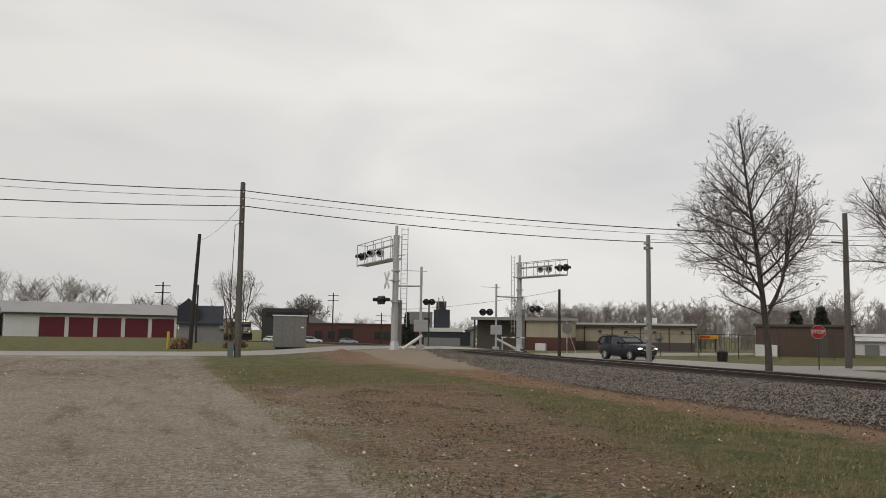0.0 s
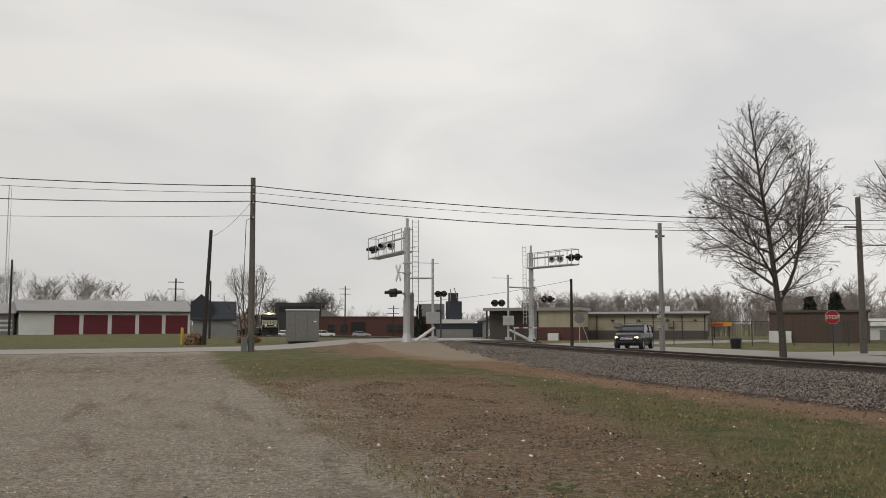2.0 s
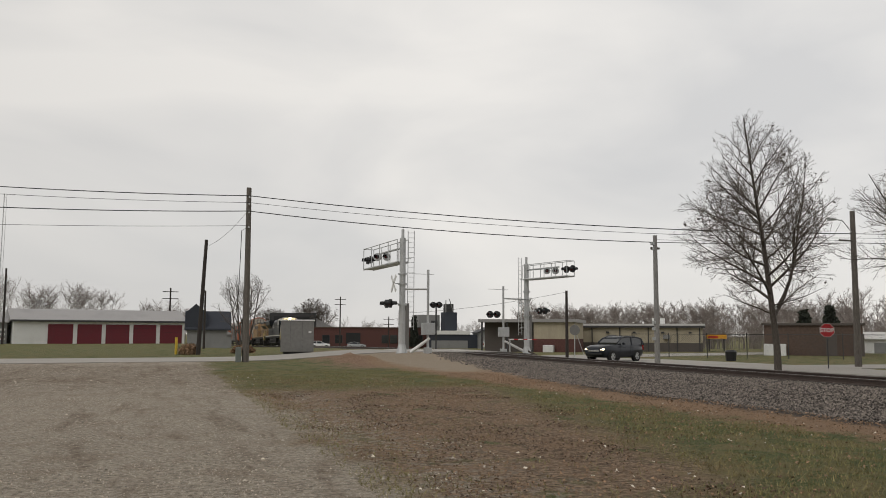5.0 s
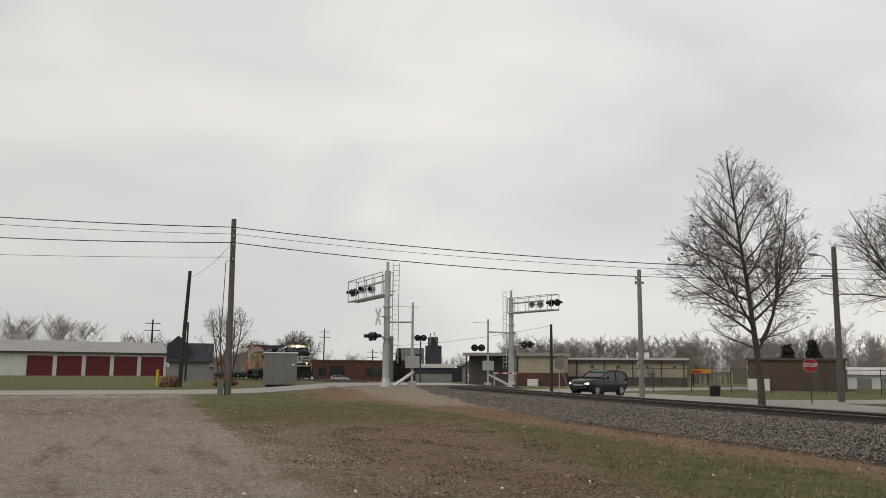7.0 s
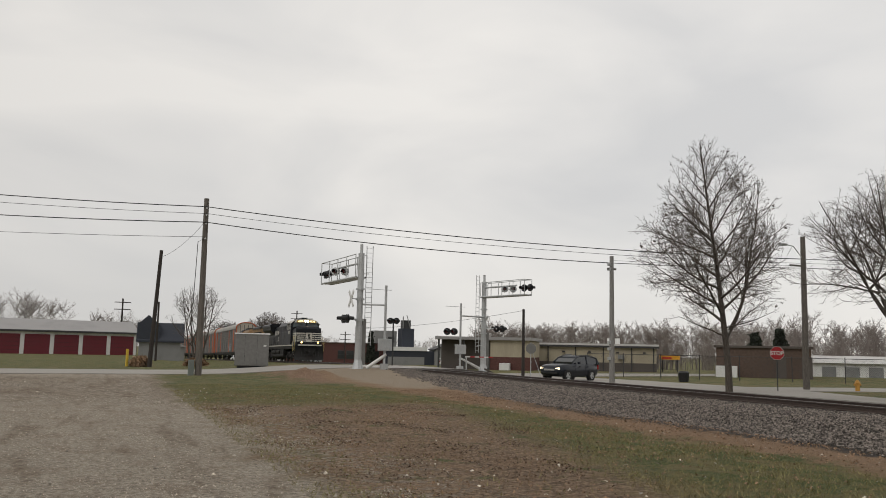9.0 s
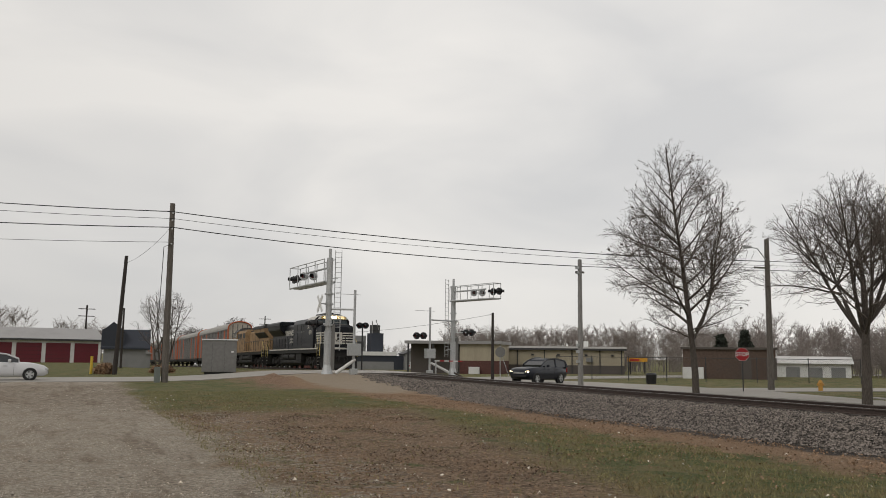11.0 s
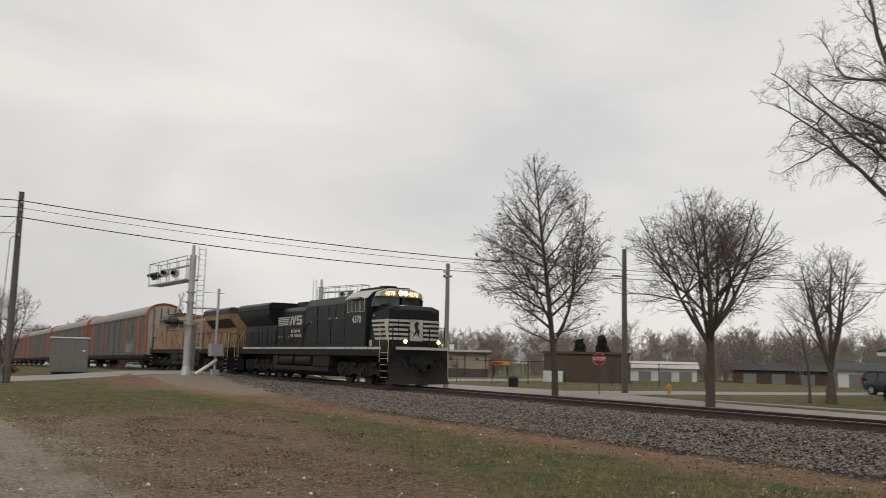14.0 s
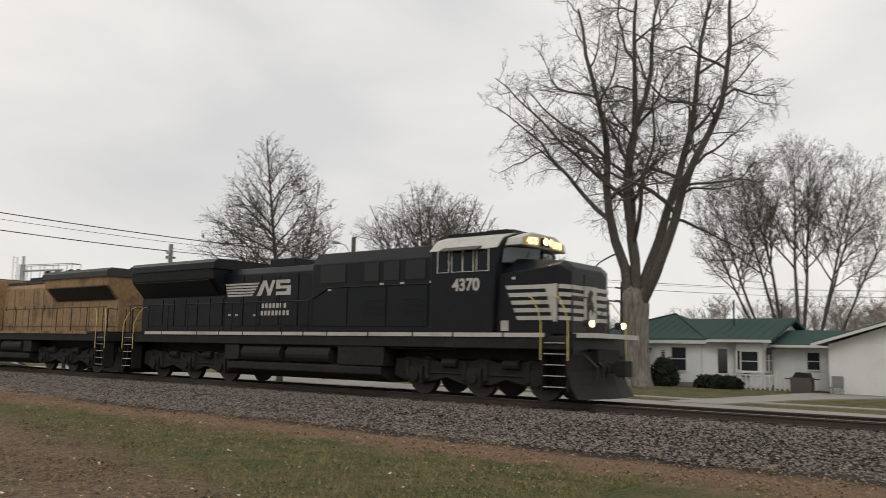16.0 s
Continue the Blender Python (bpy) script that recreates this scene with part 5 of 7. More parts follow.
part("beam", MB().tube([(-1.4, 0.2, 0.55), (-0.3, -0.3, 0.05)], 0.07, 6), TIE, sandp)
for x_, y_, top_, lb_ in ((1.8, 140.0, 8.7, "distant utility pole with two crossarms"), (36.8, 176.0, 9.4, "distant utility pole with a transformer"), (47.5, 176.0, 5.3, "distant dark street pole"), (88.0, 14.0, 8.4, "distant utility pole behind the house"), (66, 33, 8.0, "distant utility pole among bare trees")):
    q_ = pole(x_, y_, top_, 0.16, WOOD_DARK, lb_, (0, 0), group="distant poles")
    for k_ in (0.5, 1.6):
        part("crossarm", MB().box(-1.2, 1.2, -0.06, 0.06, top_ - gz(x_, y_) - k_ - 0.06, top_ - gz(x_, y_) - k_ + 0.06), WOOD_DARK, q_)
pole(-19.2, 123.0, 10.0, 0.16, WOOD_DARK, "dark wooden pole at the end of the storage building", (0, 0), group="distant poles")
rm = thing("radio_mast", pose(-24.2, 150.0, 0), "thin red and white lattice radio mast", "radio mast")
lat = MB()
for k_ in range(3):
    a_ = 2.094 * k_
    lat.tube([(0.25 * math.cos(a_), 0.25 * math.sin(a_), 0), (0.25 * math.cos(a_), 0.25 * math.sin(a_), 24)], 0.03, 4)
for k_ in range(30):
    lat.tube([(0.25, 0, 0.8 * k_), (-0.12, 0.22, 0.8 * k_ + 0.4), (-0.12, -0.22, 0.8 * k_ + 0.8)], 0.015, 3)
part("lattice", lat, GALV, rm)


def fence(x0, y0, x1, y1, h, label):
    """A chain-link fence: posts, a top rail and a wire mesh of crossing strands."""
    L = math.hypot(x1 - x0, y1 - y0)
    f = thing("chain_link_fence", pose(x0, y0, gz(x0, y0), 0, 0, math.degrees(math.atan2(y1 - y0, x1 - x0))), label, "fence")
    n = int(L / 3)
    for k in range(n + 1):
        part("post", MB().tube([(L * k / n, 0, -0.1), (L * k / n, 0, h + 0.1)], 0.035, 6), DARKGREY, f)
    part("top_rail", MB().tube([(0, 0, h), (L, 0, h)], 0.022, 5), DARKGREY, f)
    net = MB()
    k = 0.0
    while k < L:
        for d in (-1, 1):
            a, b = k, k + d * h
            if 0 <= b <= L:
                net.tube([(a, 0, 0.03), (b, 0, h)], 0.004, 3, cap=False)
        k += 0.16
    part("wire_mesh", net, DARKGREY, f)


fence(38.0, 62.0, 46.5, 53.2, 1.9, "tall grey chain-link fence along the lot")
fence(46.5, 53.2, 57.0, 47.5, 1.9, "tall grey chain-link fence in front of the brown building")
# aluminium signal cabin
cabn = thing("signal_cabin", pose(9.75, 61.8, gz(9.75, 61.8), 0, 0, -9), "grey aluminium trackside signal cabin with a pale roof edge", "equipment cabin")
part("body", MB().box(-1.18, 1.18, -1.0, 1.0, 0.12, 2.35), GREYBOX, cabn, bev=0.02)
part("roof", MB().box(-1.24, 1.24, -1.06, 1.06, 2.35, 2.44), WHITE, cabn, "pale roof edge", bev=0.02)
part("plinth", MB().box(-1.0, 1.0, -0.8, 0.8, -0.2, 0.12), DARKGREY, cabn)
part("vent", MB().box(0.8, 1.0, -1.02, -0.99, 1.5, 1.6), WHITE, cabn)
for x_ in (-0.5, 0.35):
    part("seam", MB().box(x_, x_ + 0.012, -1.008, -1.0, 0.15, 2.33), DARKGREY, cabn)

# ---- street things ----
st = thing("stop_sign", pose(35.0, 37.0, -0.2, 0, 0, -40), "red octagonal stop sign on a steel post", "stop sign")
part("post", MB().box(-0.03, 0.03, -0.02, 0.02, -0.2, 2.5), DARKGREY, st)
oct_ = [(0.38 * math.cos(math.pi / 8 + k * math.pi / 4), 2.12 + 0.38 * math.sin(math.pi / 8 + k * math.pi / 4)) for k in range(8)]
part("sign_rim", MB().prism([(x * 1.05, (z - 2.12) * 1.05 + 2.12) for x, z in oct_], "y", -0.032, -0.022), WHITE, st, "white rim")
part("sign_plate", MB().prism(oct_, "y", -0.045, -0.03), RED_SIGN, st)
part("sign_word", text_mesh("STOP", 0.29, 0.003, bold=0.008), WHITE, st, "white word STOP", m=pose(0, -0.05, 2.12, 90, 0, 0))
HYDRANT = mat("worn_hydrant_yellow", (0.5, 0.26, 0.05), 0.15, 0.6)
hy = thing("fire_hydrant", pose(41.2, 37.2, gz(41.2, 37.2)), "small worn yellow-orange fire hydrant in the grass", "fire hydrant")
part("barrel", MB().tube([(0, 0, 0), (0, 0, 0.05), (0, 0, 0.5)], 0.13, 10).tube([(0, 0, 0.5), (0, 0, 0.58), (0, 0, 0.68)], 0.17, 10, 0.05), HYDRANT, hy)
part("outlet", MB().tube([(-0.24, 0, 0.4), (0.24, 0, 0.4)], 0.07, 8), HYDRANT, hy)
bn = thing("litter_bin", pose(38.5, 49.8, -0.22), "black litter bin on the grass", "litter bin")
part("bin", MB().tube([(0, 0, 0), (0, 0, 0.7)], 0.34, 12, 0.4).tube([(0, 0, 0.68), (0, 0, 0.8)], 0.42, 12, 0.3), BLACK, bn)
bo = thing("bollard", pose(1.4, 66.5, 0.0), "yellow steel bollard beside the road", "bollard")
part("post", MB().tube([(0, 0, -0.1), (0, 0, 1.15), (0, 0, 1.28)], 0.1, 10), YELLOW, bo)

# ---- buildings ----
def window_in(parent, x0, x1, y, z0, z1, axis="y", frame_mat=None, bars=1):
    """A framed window on a wall face; the face looks to smaller y (or x)."""
    def bx(mb, a0, a1, d0, d1, c0, c1):
        return mb.box(a0, a1, y + d0, y + d1, c0, c1) if axis == "y" else mb.box(y + d0, y + d1, a0, a1, c0, c1)
    w = part("window", bx(MB(), x0, x1, -0.06, 0.02, z0, z1), WINDOW, parent)
    fr = MB()
    for a0, a1, c0, c1 in ((x0 - 0.08, x0, z0 - 0.08, z1 + 0.08), (x1, x1 + 0.08, z0 - 0.08, z1 + 0.08), (x0, x1, z0 - 0.08, z0), (x0, x1, z1, z1 + 0.08)):
        bx(fr, a0, a1, -0.10, 0.03, c0, c1)
    if bars:
        bx(fr, x0, x1, -0.085, 0.0, (z0 + z1) / 2 - 0.025, (z0 + z1) / 2 + 0.025)
    part("window_frame", fr, frame_mat or WHITE, w)
    return w


def storage_row():
    b = thing("storage_building", pose(-18.6, 127.0, 0.0, 0, 0, 13.8), "long white storage building with maroon garage doors and grey roof", "storage building")
    W = 23.2
    part("wall", MB().box(0, W, 0, 9, -0.3, 3.2), WHITE, b)
    part("roof", MB().prism([(-0.5, 3.15), (-0.5, 3.3), (4.5, 4.95), (9.5, 3.3), (9.5, 3.15)], "x", -0.4, W + 0.4), ROOF_GREY, b)
    part("fascia", MB().box(-0.4, W + 0.4, -0.56, -0.5, 3.05, 3.32), DARKGREY, b)
    for k in range(5):
        x0 = 4.35 + k * 3.8
        d = part("garage_door", MB().box(x0, x0 + 3.25, -0.05, 0.02, 0.0, 2.75), RED_DOOR, b)
        for q in range(1, 5):
            part("panel_groove", MB().box(x0 + 0.03, x0 + 3.22, -0.058, -0.05, q * 0.55 - 0.012, q * 0.55 + 0.012), BLACK, d)
    return b


storage_row()
ls_ = thing("grey_shed", pose(-30.4, 125.6, 0.0, 0, 0, 13.8), "low grey shed with pale boards beside the storage building", "shed")
part("wall", MB().box(0, 11.2, 0, 8, -0.3, 2.9), GREY_WALL, ls_)
part("roof", MB().prism([(-0.4, 2.85), (-0.4, 3.0), (4.0, 4.4), (8.4, 3.0), (8.4, 2.85)], "x", -0.3, 11.4), ROOF_GREY, ls_)
for z_ in (0.5, 1.15, 1.8):
    part("board", MB().box(0.2, 11.0, -0.05, 0.0, z_, z_ + 0.28), WHITE, ls_, "pale horizontal board")
nb_ = thing("navy_house", pose(3.2, 99.0, 0.0, 0, 0, -4), "low navy and grey house with a dark roof", "house")
part("wall", MB().box(0, 4.4, 0, 7, -0.4, 2.0), GREY_WALL, nb_)
part("roof", MB().prism([(-0.3, 1.9), (-0.3, 2.1), (1.3, 4.1), (6, 4.1), (7.3, 2.1), (7.3, 1.9)], "x", -0.3, 4.8), NAVY, nb_)
part("gable", MB().prism([(-0.2, 2.0), (-0.2, 3.9), (0.9, 4.9), (2.1, 3.9), (2.1, 2.0)], "y", -0.2, 4.0), NAVY, nb_)
sh_ = thing("shed", pose(7.8, 122.0, -0.5), "small grey shed with a white door", "shed")
part("wall", MB().box(0, 2.2, 0, 4, -0.3, 1.9), GREY_WALL, sh_)
part("roof", MB().prism([(-0.2, 1.9), (1.1, 2.6), (2.4, 1.9)], "y", -0.3, 4.3), ROOF_GREY, sh_)
part("door", MB().box(0.7, 1.5, -0.04, 0, 0, 1.5), WHITE, sh_)

zt = gz(45, 95)
ROOF_PALE = mat("pale_roof_membrane", (0.55, 0.54, 0.52), 0.1, 0.7, big=0.4, dirt=(0.35, 0.34, 0.32))
tb = thing("tan_building", pose(48.5, 95.0, zt, 0, 0, -36), "long low tan metal building with a dark lower wall", "commercial building")
part("wall", MB().box(0, 16.6, 0, 10, 0.9, 3.2), TAN, tb)
part("wainscot", MB().box(-0.02, 16.62, -0.03, 10, -0.5, 1.15), TAN_DARK, tb)
part("roof", MB().box(-0.3, 16.9, -0.4, 10.3, 3.2, 3.45), ROOF_PALE, tb)
part("fascia", MB().box(-0.3, 16.9, -0.43, -0.4, 2.98, 3.22), DARKGREY, tb)
for x_ in (0.4, 3.4, 6.8, 10.2, 13.6, 16.2):
    part("downpipe", MB().box(x_, x_ + 0.12, -0.14, -0.02, 0.0, 3.0), DARKGREY, tb)
for x_ in (2.0, 5.2, 8.4, 11.8, 15.0):
    part("wall_lamp", MB().box(x_, x_ + 0.35, -0.25, 0, 2.3, 2.5), DARKGREY, tb)
for x_ in (5.6, 12.0):
    part("air_conditioner", MB().box(x_, x_ + 0.8, -0.4, 0, 1.6, 2.1), GREY_WALL, tb)
for x_ in (10.8, 11.8):
    part("roof_vent", MB().tube([(x_, 4, 3.4), (x_, 4, 4.2)], 0.3, 8), WHITE, tb)
tb2 = thing("brick_shop", pose(41.0, 88.0, zt, 0, 0, -36), "small tan and brick shop with a flat roof", "shop")
part("wall", MB().box(0, 4.6, 0, 8, -0.5, 1.6), BRICK, tb2)
part("upper_wall", MB().box(0, 4.6, 0, 8, 1.6, 3.5), TAN, tb2)
part("roof", MB().box(-6.5, 4.9, -0.4, 8.3, 3.5, 3.85), ROOF_GREY, tb2)
part("side_wall", MB().box(-6.2, 0, 1.5, 8, -0.5, 3.5), TAN_DARK, tb2)
for x_ in (-6.2, -3.2, -0.3):
    part("porch_post", MB().box(x_, x_ + 0.18, -0.2, 0, -0.5, 3.5), DARKGREY, tb2)
part("tank", MB().box(1.2, 2.4, -0.9, -0.1, -0.3, 0.9), WHITE, tb2, bev=0.05)
bb = thing("brown_building", pose(53.4, 64.2, gz(54, 64), 0, 0, -44), "long low brown block building with a flat roof", "commercial building")
part("wall", MB().box(0, 8.2, 0, 9, -0.6, 2.75), BRICK_BROWN, bb)
part("roof", MB().box(-0.2, 8.4, -0.2, 9.2, 2.75, 2.95), TAN_DARK, bb)
part("white_cabinet", MB().box(0.0, 1.9, -1.0, -0.3, -0.3, 1.05), WHITE, bb, bev=0.03)
for x_ in (5.2, 7.4):
    part("door", MB().box(x_, x_ + 0.9, -0.04, 0.0, 0, 2.0), TAN_DARK, bb)
# brightly lit filling-station canopy behind
cp = thing("canopy", pose(66.0, 90.2, gz(66, 90), 0, 0, -38), "yellow and red roadside canopy on posts", "canopy")
part("fascia", MB().box(0, 2.5, 0, 3, 1.6, 2.1), mat("yellow_canopy", (0.75, 0.36, 0.03), 0.1, bump=0), cp)
part("red_band", MB().box(0.3, 1.5, -0.02, 0.0, 1.68, 1.95), mat("red_canopy_band", (0.55, 0.05, 0.02), 0.1, bump=0), cp)
for x_ in (0.3, 2.1):
    part("post", MB().box(x_, x_ + 0.15, 0.2, 0.35, -0.6, 1.6), DARKGREY, cp)
for x_, y_, w_, h_, r_, lb in ((71.5, 70.5, 7.5, 1.5, -46, "long white shed with a pale roof"), (80.5, 63.0, 10.0, 1.5, -54, "long low brick shed with a dark roof"), (80.0, 50.0, 4.5, 1.7, -58, "white garage with a grey roof"), (79.5, 46.0, 7.5, 1.7, -60, "long red shed with a grey roof")):
    q = thing("shed", pose(x_, y_, gz(x_, y_), 0, 0, r_), lb, "shed", "distant sheds")
    part("wall", MB().box(0, w_, 0, 6, -0.6, h_), BRICK_BROWN if "brick" in lb else RED_DOOR if "red" in lb else WHITE, q)
    part("roof", MB().prism([(-0.4, h_), (3, h_ + 0.8), (6.4, h_)], "x", -0.3, w_ + 0.3), ROOF_PALE if "pale" in lb else DARKGREY, q)
    for k in range(0 if "red" in lb else 3):
        part("door", MB().box(1 + k * w_ / 3.3, 2.4 + k * w_ / 3.3, -0.05, 0, 0, h_ - 0.4), GREY_WALL, q)

# brick terrace across the track, far down the street
zf = gz(40, 190)
fb = thing("brick_building", pose(34.6, 197.5, zf, 0, 0, -14), "long low red brick building with dark windows", "commercial building")
part("wall", MB().box(0, 28, 0, 14, -0.8, 4.7), BRICK, fb)
part("parapet", MB().box(-0.2, 28.2, -0.2, 14, 4.7, 4.95), BRICK_BROWN, fb)
for k, x_ in enumerate((2.5, 5.5, 16.5, 18.5, 24.5)):
    window_in(fb, x_, x_ + 1.6, 0, 1.2, 3.0, frame_mat=DARKGREY)
part("entrance", MB().box(8.0, 11.4, -0.06, 0, 0, 3.6), BLACK, fb)
part("door", MB().box(20.6, 21.9, -0.06, 0, 0, 2.3), WHITE, fb)
gb = thing("grey_building", pose(26.5, 212.0, zf, 0, 0, -10), "grey two-storey warehouse with a sloping roof", "warehouse")
part("wall", MB().box(0, 11.5, 0, 10, -0.8, 8.5), DARKGREY, gb)
part("upper_floor", MB().box(1, 10, -0.1, 0, 6.2, 7.6), BLACK, gb)
part("annexe", MB().prism([(11.5, -0.8), (11.5, 7.2), (17, 4.4), (17, -0.8)], "y", 0, 12), GREY_WALL, gb)
sl = thing("grain_tower", pose(65.2, 190.0, zf), "dark blue feed mill tower on a low roof", "tower")
part("tower", MB().box(0, 3.1, 0, 3, -0.8, 8.6), NAVY, sl)
part("head_house", MB().box(0.5, 2.4, 0.6, 2.6, 8.6, 10.6), DARKGREY, sl)
part("leg_pipe", MB().tube([(0.3, 0.2, 8.6), (0.3, 0.2, 11.5)], 0.12, 6).tube([(2.2, 0.2, 8.6), (1.2, 0.2, 11.8)], 0.1, 6), GREY_WALL, sl)
ml = thing("feed_mill", pose(59.5, 193.0, zf), "small tan feed mill building", "mill")
part("wall", MB().box(0, 5.4, 0, 5, -0.8, 8.0), GREY_WALL, ml)
part("door", MB().box(3.2, 4.8, -0.05, 0, 5.2, 6.6), DARKGREY, ml)
gw = thing("grey_warehouse", pose(70.4, 181.0, zf, 0, 0, -14), "grey warehouse with a gable and loading doors", "warehouse")
part("wall", MB().prism([(0, -0.8), (0, 3.6), (4.0, 5.4), (20, 5.4), (20, -0.8)], "y", 0, 12), GREY_WALL, gw)
part("roof", MB().prism([(-0.3, 3.6), (-0.3, 3.8), (4.0, 5.6), (20.3, 5.6), (20.3, 5.35), (4.0, 5.35)], "y", -0.3, 12.3), DARKGREY, gw)
for x_ in (5.2, 9.5, 14.0):
    part("loading_door", MB().box(x_, x_ + 2.6, -0.06, 0, -0.5, 2.6), WHITE, gw)
bw = thing("blue_warehouse", pose(60.0, 186.0, zf, 0, 0, -14), "long low blue warehouse with a white roof", "warehouse")
part("wall", MB().box(0, 12.5, 0, 10, -0.8, 3.3), NAVY, bw)
part("roof", MB().box(-0.3, 9.5, -0.3, 10, 3.3, 4.2), WHITE, bw)
part("white_wall", MB().box(0.5, 9, -0.1, 0, -0.5, 1.9), GREY_WALL, bw)


# ---- white house ----
def white_house():
    h = thing("white_house", pose(51.9, 20.4, -0.25, 0, 0, 0), "white clapboard house with a green metal roof", "house")
    # local x runs away from the track, y along it
    def siding(x0, x1, y0, y1, z0, z1):
        part("wall", MB().box(x0, x1, y0, y1, z0, z1), SIDING, h)
        for face in (0, 1):
            z = z0 + 0.1
            while z < z1 - 0.08:
                mb = MB()
                if face:
                    mb.prism([(x0 - 0.025, z), (x0, z + 0.145), (x0, z)], "y", y0, y1)
                else:
                    mb.prism([(y0 - 0.025, z), (y0, z + 0.145), (y0, z)], "x", x0, x1)
                part("clapboard", mb, SIDING, h)
                z += 0.15
    siding(0, 11.5, 0, 8.5, 0.3, 3.0)
    part("foundation", MB().box(0.03, 11.4, 0.03, 8.4, -0.3, 0.3), GREY_WALL, h)
    siding(1.75, 11, -3.9, 0, 0.3, 3.0)
    dg = lambda q, o: (0.42 * q - o * 0.94, -1.18 * q - o * 0.34)
    part("wall", MB().loft([[(*dg(0, 0), z), (*dg(1.78, 0), z), (2.2, -2.1, z), (2.2, 0.2, z), (0.2, 0.2, z)] for z in (0.3, 3.0)]), SIDING, h)
    for k in range(17):
        z = 0.4 + 0.15 * k
        part("clapboard", MB().loft([[(*dg(q, 0.0), z), (*dg(q, 0.025), z), (*dg(q, 0.0), z + 0.145)] for q in (0.0, 1.78)]), SIDING, h)
    part("window", MB().loft([[(*dg(q, 0.0), z), (*dg(q, 0.06), z)] [::1] + [(*dg(q, 0.06), z + 1.5), (*dg(q, 0.0), z + 1.5)] for q in (0.75, 1.2) for z in (0.95,)]), WINDOW, h)
    siding(0.1, 1.75, -3.75, -2.1, 0.1, 2.95)
    part("corner_board", MB().box(-0.045, 0.08, -0.045, 0.08, 0.25, 3.0).box(0.055, 0.18, -3.8, -3.68, 0.1, 2.95), WHITE, h)
    # hipped main roof
    e, ap = 3.0, (5.6, 4.1, 4.95)
    x0, x1, y0, y1 = -0.38, 12.1, -0.45, 9.1
    part("roof", MB().add([(x0, y0, e), (x1, y0, e), (x1, y1, e), (x0, y1, e), ap, (x0, y0, e - 0.12), (x1, y0, e - 0.12), (x1, y1, e - 0.12), (x0, y1, e - 0.12)],
                          [(0, 1, 4), (1, 2, 4), (2, 3, 4), (3, 0, 4), (0, 5, 6, 1), (1, 6, 7, 2), (2, 7, 8, 3), (3, 8, 5, 0), (8, 7, 6, 5)]), ROOF_GREEN, h)
    for k in range(16):
        y_ = y0 + 0.3 + k * 0.6
        t = (y_ - y0) / (ap[1] - y0) if y_ < ap[1] else (y1 - y_) / (y1 - ap[1])
        part("roof_seam", MB().tube([(x0, y_, e + 0.02), (x0 + (ap[0] - x0) * t, y_, e + 0.02 + (ap[2] - e) * t)], 0.012, 4), ROOF_GREEN, h)
    part("hip_cap", MB().tube([(x0, y0, e + 0.03), (ap[0], ap[1], ap[2] + 0.03)], 0.06, 5).tube([(x0, y1, e + 0.03), (ap[0], ap[1], ap[2] + 0.03)], 0.06, 5), ROOF_GREEN, h)
    # gabled wing
    part("wing_roof", MB().prism([(-0.36, 2.94), (-0.36, 3.06), (4.7, 4.55), (10.2, 2.98), (10.2, 2.86), (4.7, 4.4)], "y", -4.4, 4.0), ROOF_GREEN, h)
    for k in range(7):
        part("roof_seam", MB().tube([(-0.36, -4.2 + k * 0.62, 3.08), (4.7, -4.2 + k * 0.62, 4.57)], 0.012, 4), ROOF_GREEN, h)
    part("gable", MB().prism([(0.1, 2.9), (4.7, 4.35), (9.4, 2.9)], "y", -3.9, -3.75), SIDING, h)
    part("rake_trim", MB().prism([(-0.4, 2.88), (-0.4, 3.04), (4.7, 4.52), (4.7, 4.38)], "y", -4.46, -4.4), ROOF_GREEN, h)
    part("eave_trim", MB().box(x0 - 0.05, x0, y0, y1, 2.74, 2.97).box(-0.42, -0.36, -4.4, -0.45, 2.86, 3.03), WHITE, h)
    for y0_, y1_, z0, z1 in ((1.05, 2.0, 1.05, 2.5), (5.3, 6.2, 0.3, 2.35)):
        window_in(h, y0_, y1_, 0, z0, z1, "x", WHITE if y0_ < 3 else DARKGREY, 1)
    window_in(h, -3.45, -2.45, 0.1, 1.15, 2.3, "x", WHITE, 1)
    for xa in (0.3, 1.0):
        window_in(h, xa, xa + 0.5, -3.75, 1.15, 2.4, "y", WHITE, 1)
    part("window_box", MB().box(-0.2, 0.1, -3.0, -2.6, 0.8, 1.0), DARKGREY, h)
    # porch hood at the far door
    part("porch_hood", MB().add([(-1.5, 3.3, 2.35), (0, 3.3, 2.35), (0, 6.4, 2.35), (-1.5, 6.4, 2.35), (0, 4.85, 3.0), (-0.5, 4.85, 3.0)], [(0, 1, 4, 5), (1, 2, 4), (2, 3, 5, 4), (3, 0, 5), (3, 2, 1, 0)]), ROOF_GREEN, h)
    for y_ in (3.4, 6.2):
        part("porch_post", MB().box(-1.42, -1.32, y_, y_ + 0.1, 0.0, 2.35), WHITE, h)
    part("porch_step", MB().box(-1.6, 0, 3.3, 6.4, -0.1, 0.3), CONCRETE, h)
    part("house_number", MB().box(-0.02, 0.0, 2.5, 2.75, 1.7, 2.3), DARKGREY, h)
    part("link_eave", MB().box(0.84, 0.9, -8.0, -3.9, 2.6, 2.76), WHITE, h)
    part("window", MB().box(0.03, 0.1, -2.4, -2.22, 1.2, 2.35), WINDOW, h)
    part("window_sill", MB().box(-0.1, 0.1, -3.7, -2.12, 1.0, 1.08), WHITE, h)
